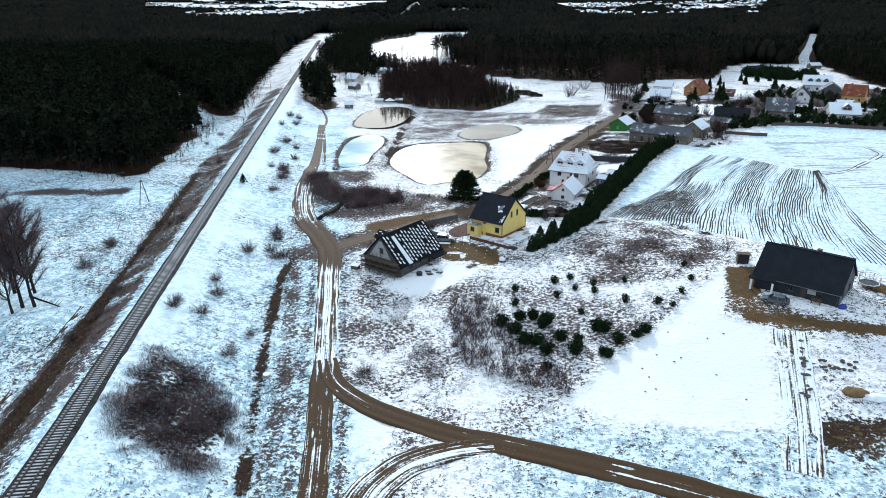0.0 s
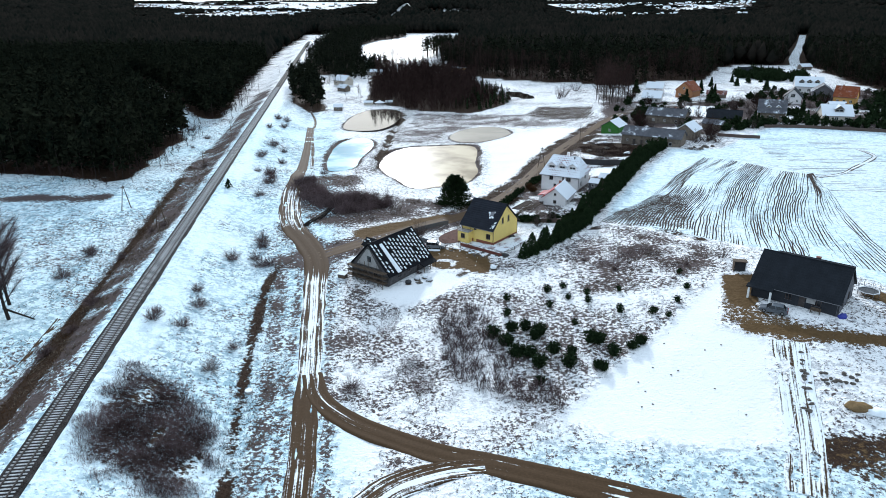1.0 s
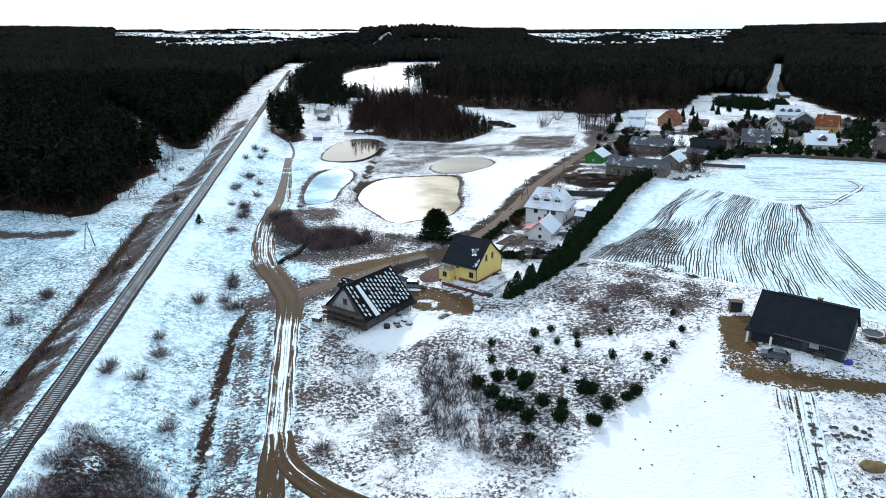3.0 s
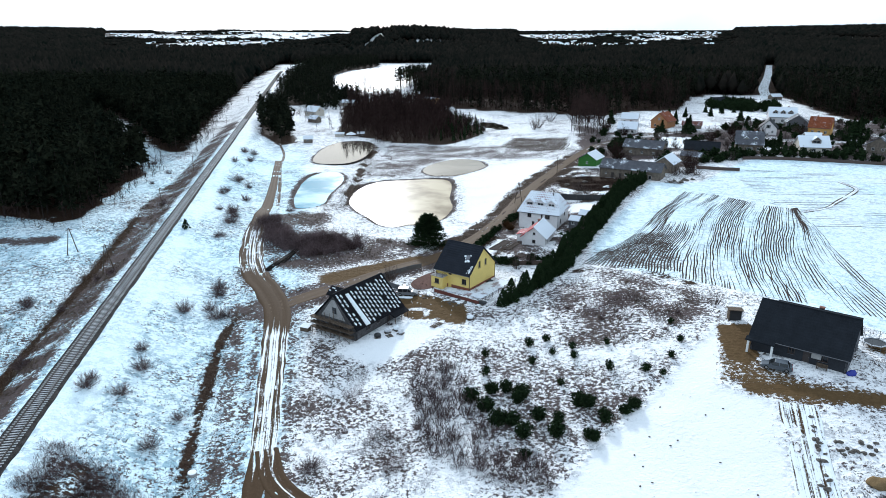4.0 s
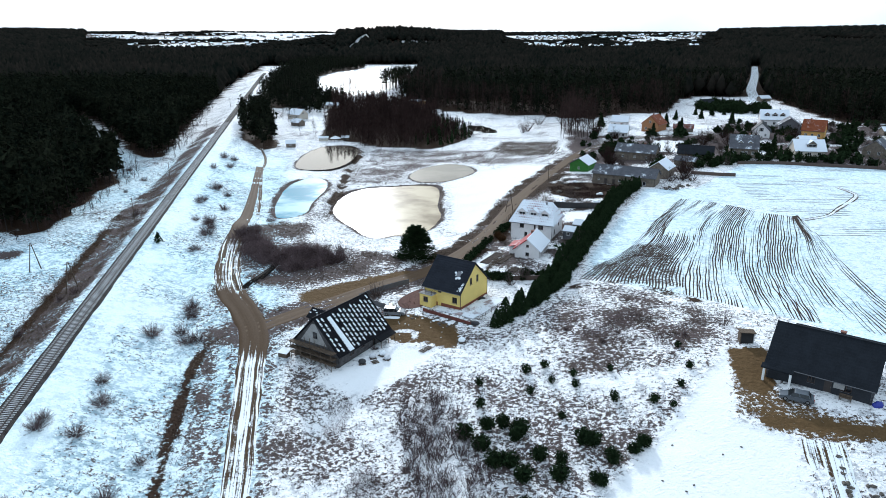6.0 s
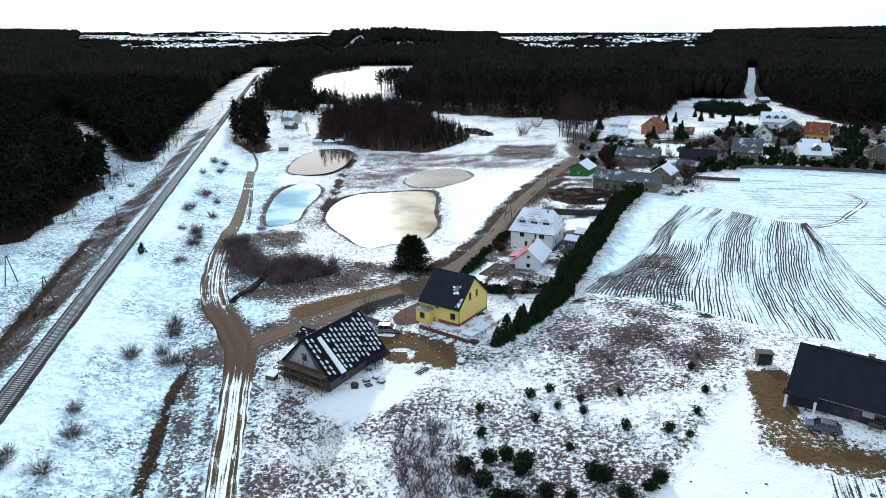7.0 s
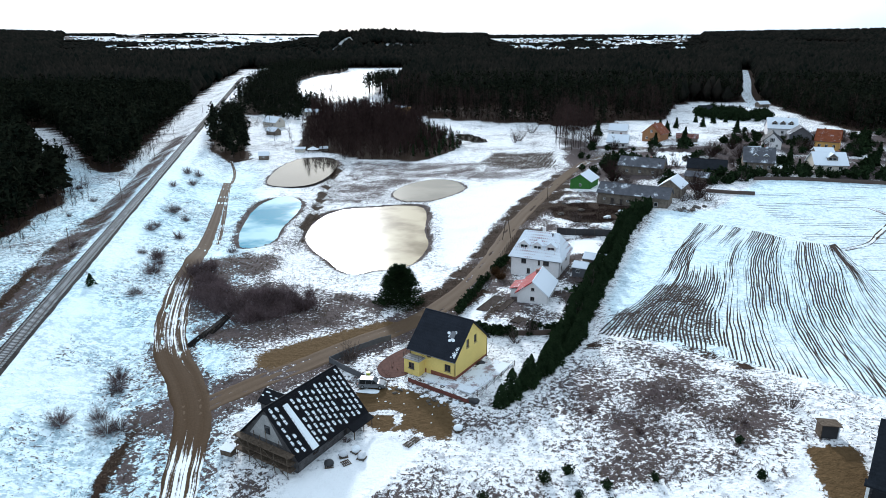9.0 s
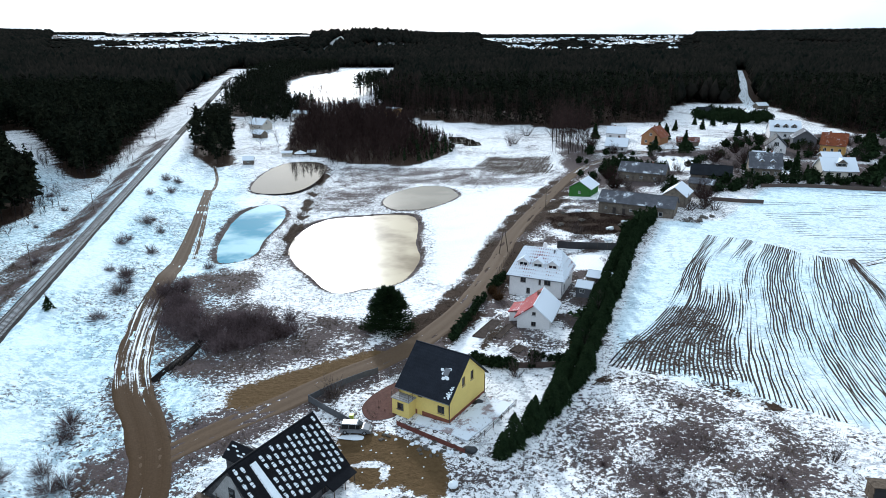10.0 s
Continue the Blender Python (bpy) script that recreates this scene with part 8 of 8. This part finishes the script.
heap("sand_heap", 52.4, 91.0, 1.7, 1.2, 0.65, M_SAND, "heap of bare sand in the snow", "heap", 3)
heap("snow_heap", 54.6, 90.0, 1.6, 1.0, 0.5, M_SNOW, "small heap of snow beside the sand", "heap", 4)
heap("snow_ridge", -13.5, 152.5, 2.4, 0.6, 0.14, M_SNOW, "strip of snow lying beside the parked car", "snow", 13, 0.4)
for i in range(22):
    heap("snow_clod", random.uniform(-13.5, -1.5), random.uniform(140.5, 151.5), 0.13, 0.10, 0.06, M_SNOW, "small clod of snow on the brown mud", "snow", 30 + i, 0.4, "snow in the yard", random.random() * 360)
# rubble along the yard's edge, and earth clods by the hedge
M_RUBBLE = material("rubble", (0.07, 0.06, 0.052), 0.95, 0, 0.5, 0.4, 0.6, (0.18, 0.16, 0.14))
for i in range(46):
    k = random.random()
    x, y = -9.5 + 14 * k + random.gauss(0, 0.8), 153.0 - 6.0 * k + random.gauss(0, 0.8)
    heap("rubble_stone", x, y, random.uniform(0.2, 0.5), random.uniform(0.15, 0.35), random.uniform(0.12, 0.25), M_RUBBLE if random.random() < 0.6 else M_SNOW, "lump of rubble at the edge of the yard", "stone", 60 + i, 0.5, "rubble along the yard", random.random() * 360)


def pallet(x, y, rz, label, cover):
    t = thing("pallet_stack", pose(x, y, at_ground(x, y) + 0.02, 0, 0, rz), label, "building material", "building material by the unfinished house")
    for k in (-0.5, 0, 0.5):
        part("runner", box(-0.6, 0.6, k - 0.05, k + 0.05, 0, 0.1), M_WOOD, t)
    for k in np.linspace(-0.52, 0.52, 5):
        part("board", box(k - 0.06, k + 0.06, -0.58, 0.58, 0.1, 0.13), M_WOOD, t)
    if cover is not None:
        bm = bmesh.new()
        add_lump(bm, (0, 0, 0.5), 0.66, 0.6, 0.5, x, 2, 0.2)
        part("load", bm, cover, t)


for x, y, rz, lb, cv in ((-15.2, 135.6, 20, "pallet of blocks under a pale cover", M_TARP), (-13.6, 136.6, 50, "pallet with a snowy load", M_SNOW), (-16.8, 133.6, 10, "dark sacks stacked on a pallet", M_DARKPLASTIC), (-12.6, 135.2, 70, "pallet of material wrapped in white", M_TARP), (-14.6, 134.1, 35, "empty pallet lying in the snow", None), (-5.5, 139.0, 55, "empty pallet lying in the snow", None), (-6.4, 138.0, 55, "empty pallet lying in the snow", None), (0.6, 141.0, 30, "pallet with a snowy load", M_SNOW)):
    pallet(x, y, rz, lb, cv)

kn = thing("kennel", pose(-31.5, 136.6, at_ground(-31.5, 136.6), 0, 0, -20), "small dark wooden box with snow on its lid", "box")
part("body", box(-0.9, 0.9, -0.6, 0.6, -0.2, 0.8, 0.03), M_WOOD, kn)
b = bmesh.new()
add_prism(b, [(-1, -0.7, 0.82), (1, -0.7, 0.82), (1, 0.7, 1.0), (-1, 0.7, 1.0)], [(-1, -0.7, 0.9), (1, -0.7, 0.9), (1, 0.7, 1.1), (-1, 0.7, 1.1)])
bmesh.ops.recalc_face_normals(b, faces=b.faces[:])
part("lid", b, M_SNOW, kn)

ht = thing("field_hut", pose(48.9, 134.0, at_ground(48.9, 134.0), 0, 0, -8), "small open wooden hut with a dark doorway", "hut")
part("side_wall", box(-1.1, -1.0, -0.9, 0.9, -0.3, 1.9), M_WOOD, ht)
part("side_wall", box(1.0, 1.1, -0.9, 0.9, -0.3, 1.9), M_TARP, ht)
part("back_wall", box(-1.0, 1.0, 0.8, 0.9, -0.3, 1.9), M_DARKPLASTIC, ht)
b = bmesh.new()
add_prism(b, [(-1.3, -1.1, 2.0), (1.3, -1.1, 2.0), (1.3, 1.1, 1.8), (-1.3, 1.1, 1.8)], [(-1.3, -1.1, 2.1), (1.3, -1.1, 2.1), (1.3, 1.1, 1.9), (-1.3, 1.1, 1.9)])
bmesh.ops.recalc_face_normals(b, faces=b.faces[:])
part("roof", b, M_WOOD, ht)
# added black sheet that stands for the shade inside the doorway
part("curtain", box(-0.95, 0.95, -0.78, -0.74, -0.2, 1.85), M_DARKPLASTIC, ht)

tr = thing("trampoline", pose(68.0, 123.4, at_ground(68, 123.4)), "round garden trampoline with a safety net", "trampoline")
b = bmesh.new()
bmesh.ops.create_cone(b, cap_ends=True, segments=24, radius1=1.75, radius2=1.75, depth=0.06, matrix=Matrix.Translation((0, 0, 0.8)))
part("mat", b, M_DARKPLASTIC, tr)
for k in range(8):
    a = k * math.pi / 4
    part("pole", rod((1.8 * math.cos(a), 1.8 * math.sin(a), -0.2), (1.8 * math.cos(a), 1.8 * math.sin(a), 2.3), 0.04), M_ZINC, tr)
    part("rim", rod((1.8 * math.cos(a), 1.8 * math.sin(a), 2.25), (1.8 * math.cos(a + math.pi / 4), 1.8 * math.sin(a + math.pi / 4), 2.25), 0.035), M_ZINC, tr)
    part("pad", rod((1.78 * math.cos(a), 1.78 * math.sin(a), 0.86), (1.78 * math.cos(a + math.pi / 4), 1.78 * math.sin(a + math.pi / 4), 0.86), 0.11), M_TARP, tr)

bn = thing("waste_bin", pose(-14.4, 156.6, at_ground(-14.4, 156.6)), "lime green wheeled bin by the fence", "bin")
b = bmesh.new()
add_prism(b, [(-0.24, -0.26, 0.05), (0.24, -0.26, 0.05), (0.24, 0.26, 0.05), (-0.24, 0.26, 0.05)], [(-0.32, -0.36, 1.05), (0.32, -0.36, 1.05), (0.32, 0.36, 1.05), (-0.32, 0.36, 1.05)])
bmesh.ops.recalc_face_normals(b, faces=b.faces[:])
part("body", b, M_LIME, bn)
part("lid", box(-0.34, 0.34, -0.38, 0.38, 1.055, 1.13, 0.02), M_LIME, bn)
for s_ in (-1, 1):
    part("wheel", rod((s_ * 0.28, 0.34, 0.12), (s_ * 0.34, 0.34, 0.12), 0.12, None, 10), M_TYRE, bn)

heap("rubbish_bags", 2.9, 148.4, 1.0, 0.7, 0.6, M_DARKPLASTIC, "pile of black rubbish bags at the fence corner", "bags", 91, 0.5)
heap("rubbish_bags", 4.6, 160.6, 0.7, 0.5, 0.5, M_DARKPLASTIC, "dark bags against the yellow gable", "bags", 92, 0.5)
heap("blue_tarpaulin", 59.4, 113.6, 0.7, 0.5, 0.7, M_BLUE, "bright blue tarpaulin at the house corner", "tarpaulin", 93, 0.5)
gs = thing("garden_bench", pose(55.6, 114.9, at_ground(55.6, 114.9) + 0.1, 0, 0, -36), "dark garden bench by the grey wall", "bench")
part("seat", box(-0.8, 0.8, -0.22, 0.22, 0.42, 0.48, 0.01), M_WOOD, gs)
part("backrest", box(-0.8, 0.8, 0.18, 0.24, 0.5, 0.9, 0.01), M_WOOD, gs)
for x in (-0.7, 0.7):
    for y in (-0.16, 0.16):
        part("leg", box(x - 0.04, x + 0.04, y - 0.04, y + 0.04, -0.2, 0.42), M_FRAME_DARK, gs)
mh = thing("manhole", pose(-35.8, 93.0, at_ground(-35.8, 93.0)), "concrete manhole ring with a pale lid", "manhole")
part("ring", rod((0, 0, -0.3), (0, 0, 0.45), 0.65, 0.62, 20), M_CONCRETE, mh)
part("lid", rod((0, 0, 0.45), (0, 0, 0.55), 0.6, 0.58, 20), M_SNOW, mh)


# ---- poles ----
def utility_pole(x, y, h, label, legs=1, rz=0.0):
    t = thing("utility_pole", pose(x, y, at_ground(x, y), 0, 0, rz), label, "pole", "poles along the railway")
    if legs == 2:
        for s_ in (-1, 1):
            part("leg", rod((s_ * 1.35, 0, -0.4), (s_ * 0.08, 0, h), 0.13, 0.09), M_WOOD, t)
    else:
        part("mast", rod((0, 0, -0.5), (0, 0, h), 0.13, 0.09), M_WOOD, t)
    part("crossarm", box(-0.75, 0.75, -0.05, 0.05, h - 0.5, h - 0.4), M_WOOD, t)
    for k in (-0.65, 0, 0.65):
        part("insulator", rod((k, 0, h - 0.4), (k, 0, h - 0.2), 0.05), M_FRAME, t)
    return t


utility_pole(-102.2, 175.4, 6.8, "two-legged wooden pole in the snow", 2, 50)
utility_pole(-84.2, 160.4, 6.6, "wooden line pole beside the railway ditch", 2, 50)
for x, y in ((-99.0, 218.6), (-111.5, 272.5), (-135.0, 352), (-156, 425), (-177.5, 528)):
    utility_pole(x, y, 6.3, "wooden line pole beside the railway", 1, 75)
utility_pole(14.2, 237.0, 7.0, "leaning wooden pole beside the lane", 2, 20)
utility_pole(31.5, 284, 7.0, "wooden pole beside the village lane", 1, 20)
utility_pole(162, 297, 7.0, "dark pole at the field's edge", 1, 0)

# ---- garden beds and roadside clutter ----
for x, y, rz, l_, w_ in ((7.5, 188, 62, 9, 2.2), (10.5, 186.5, 62, 7, 1.2), (12.5, 178.5, 50, 3, 1.8)):
    bd = thing("garden_bed", pose(x, y, at_ground(x, y), 0, 0, rz), "dug vegetable bed edged with boards", "garden bed", "garden beds")
    part("soil", box(-l_ / 2, l_ / 2, -w_ / 2, w_ / 2, -0.3, 0.12), M_SOIL, bd)
    for s_ in (-1, 1):
        part("edge_board", box(-l_ / 2, l_ / 2, s_ * (w_ / 2 + 0.035) - 0.03, s_ * (w_ / 2 + 0.035) + 0.03, -0.3, 0.2), M_WOOD, bd)
for i, (x, y) in enumerate(((38, 282), (41, 278), (36, 276), (52, 262), (50, 259), (54, 257), (40, 266), (46, 255), (47, 249), (43, 244), (33, 262))):
    heap("earth_mound", x, y, random.uniform(0.8, 1.6), random.uniform(0.6, 1.1), 0.6, M_SNOW if i % 2 else M_RUBBLE, "snow-dusted heap in the farm garden", "heap", 120 + i, 0.5, "heaps in the farm garden", random.random() * 180)
for i, (x, y, s_) in enumerate(((74, 262, 1.2), (72, 264, 0.9), (76, 265, 1.4), (70, 261, 0.8), (79, 266, 1.0))):
    heap("rubble_stone", x, y, s_, s_ * 0.7, s_ * 0.5, M_RUBBLE, "large dark stone at the field's corner", "stone", 150 + i, 0.5, "stones at the field's corner", random.random() * 180)

# ---- the nearest sleepers ----
for x, y, z in SLEEPERS:
    ob = new("sleeper", sleeper_mesh)
    ob.matrix_world = Matrix.Translation((x, y, z)) @ Matrix.Rotation(turn, 4, "Z")
    ob.parent = railway

# dark clods and tracks on the clean snow and round the eastern plot
spots_ = [(random.uniform(22, 41), random.uniform(88, 122)) for _ in range(18)]
spots_ = [p_ for p_ in spots_ if bool(inside(CLEAN, np.array([p_[0]]), np.array([p_[1]]))[0])]
for i, (x, y) in enumerate(spots_):
    heap("earth_clod", x, y, 0.16, 0.12, 0.09, M_RUBBLE, "small dark clod of earth on clean snow", "stone", 200 + i, 0.5, "clods on the snow", random.random() * 360)
for i in range(34):
    x, y = (49.2 + random.gauss(0, 0.25), random.uniform(88, 104)) if i % 2 else (random.uniform(50, 56), 97.5 + random.gauss(0, 0.7))
    heap("earth_clod", x - (0.25 * (104 - y) if i % 2 else 0), y, random.uniform(0.25, 0.5), random.uniform(0.2, 0.35), random.uniform(0.12, 0.3), M_RUBBLE, "dark lump of earth along the plot's edge", "stone", 260 + i, 0.5, "clods along the plot", random.random() * 360)
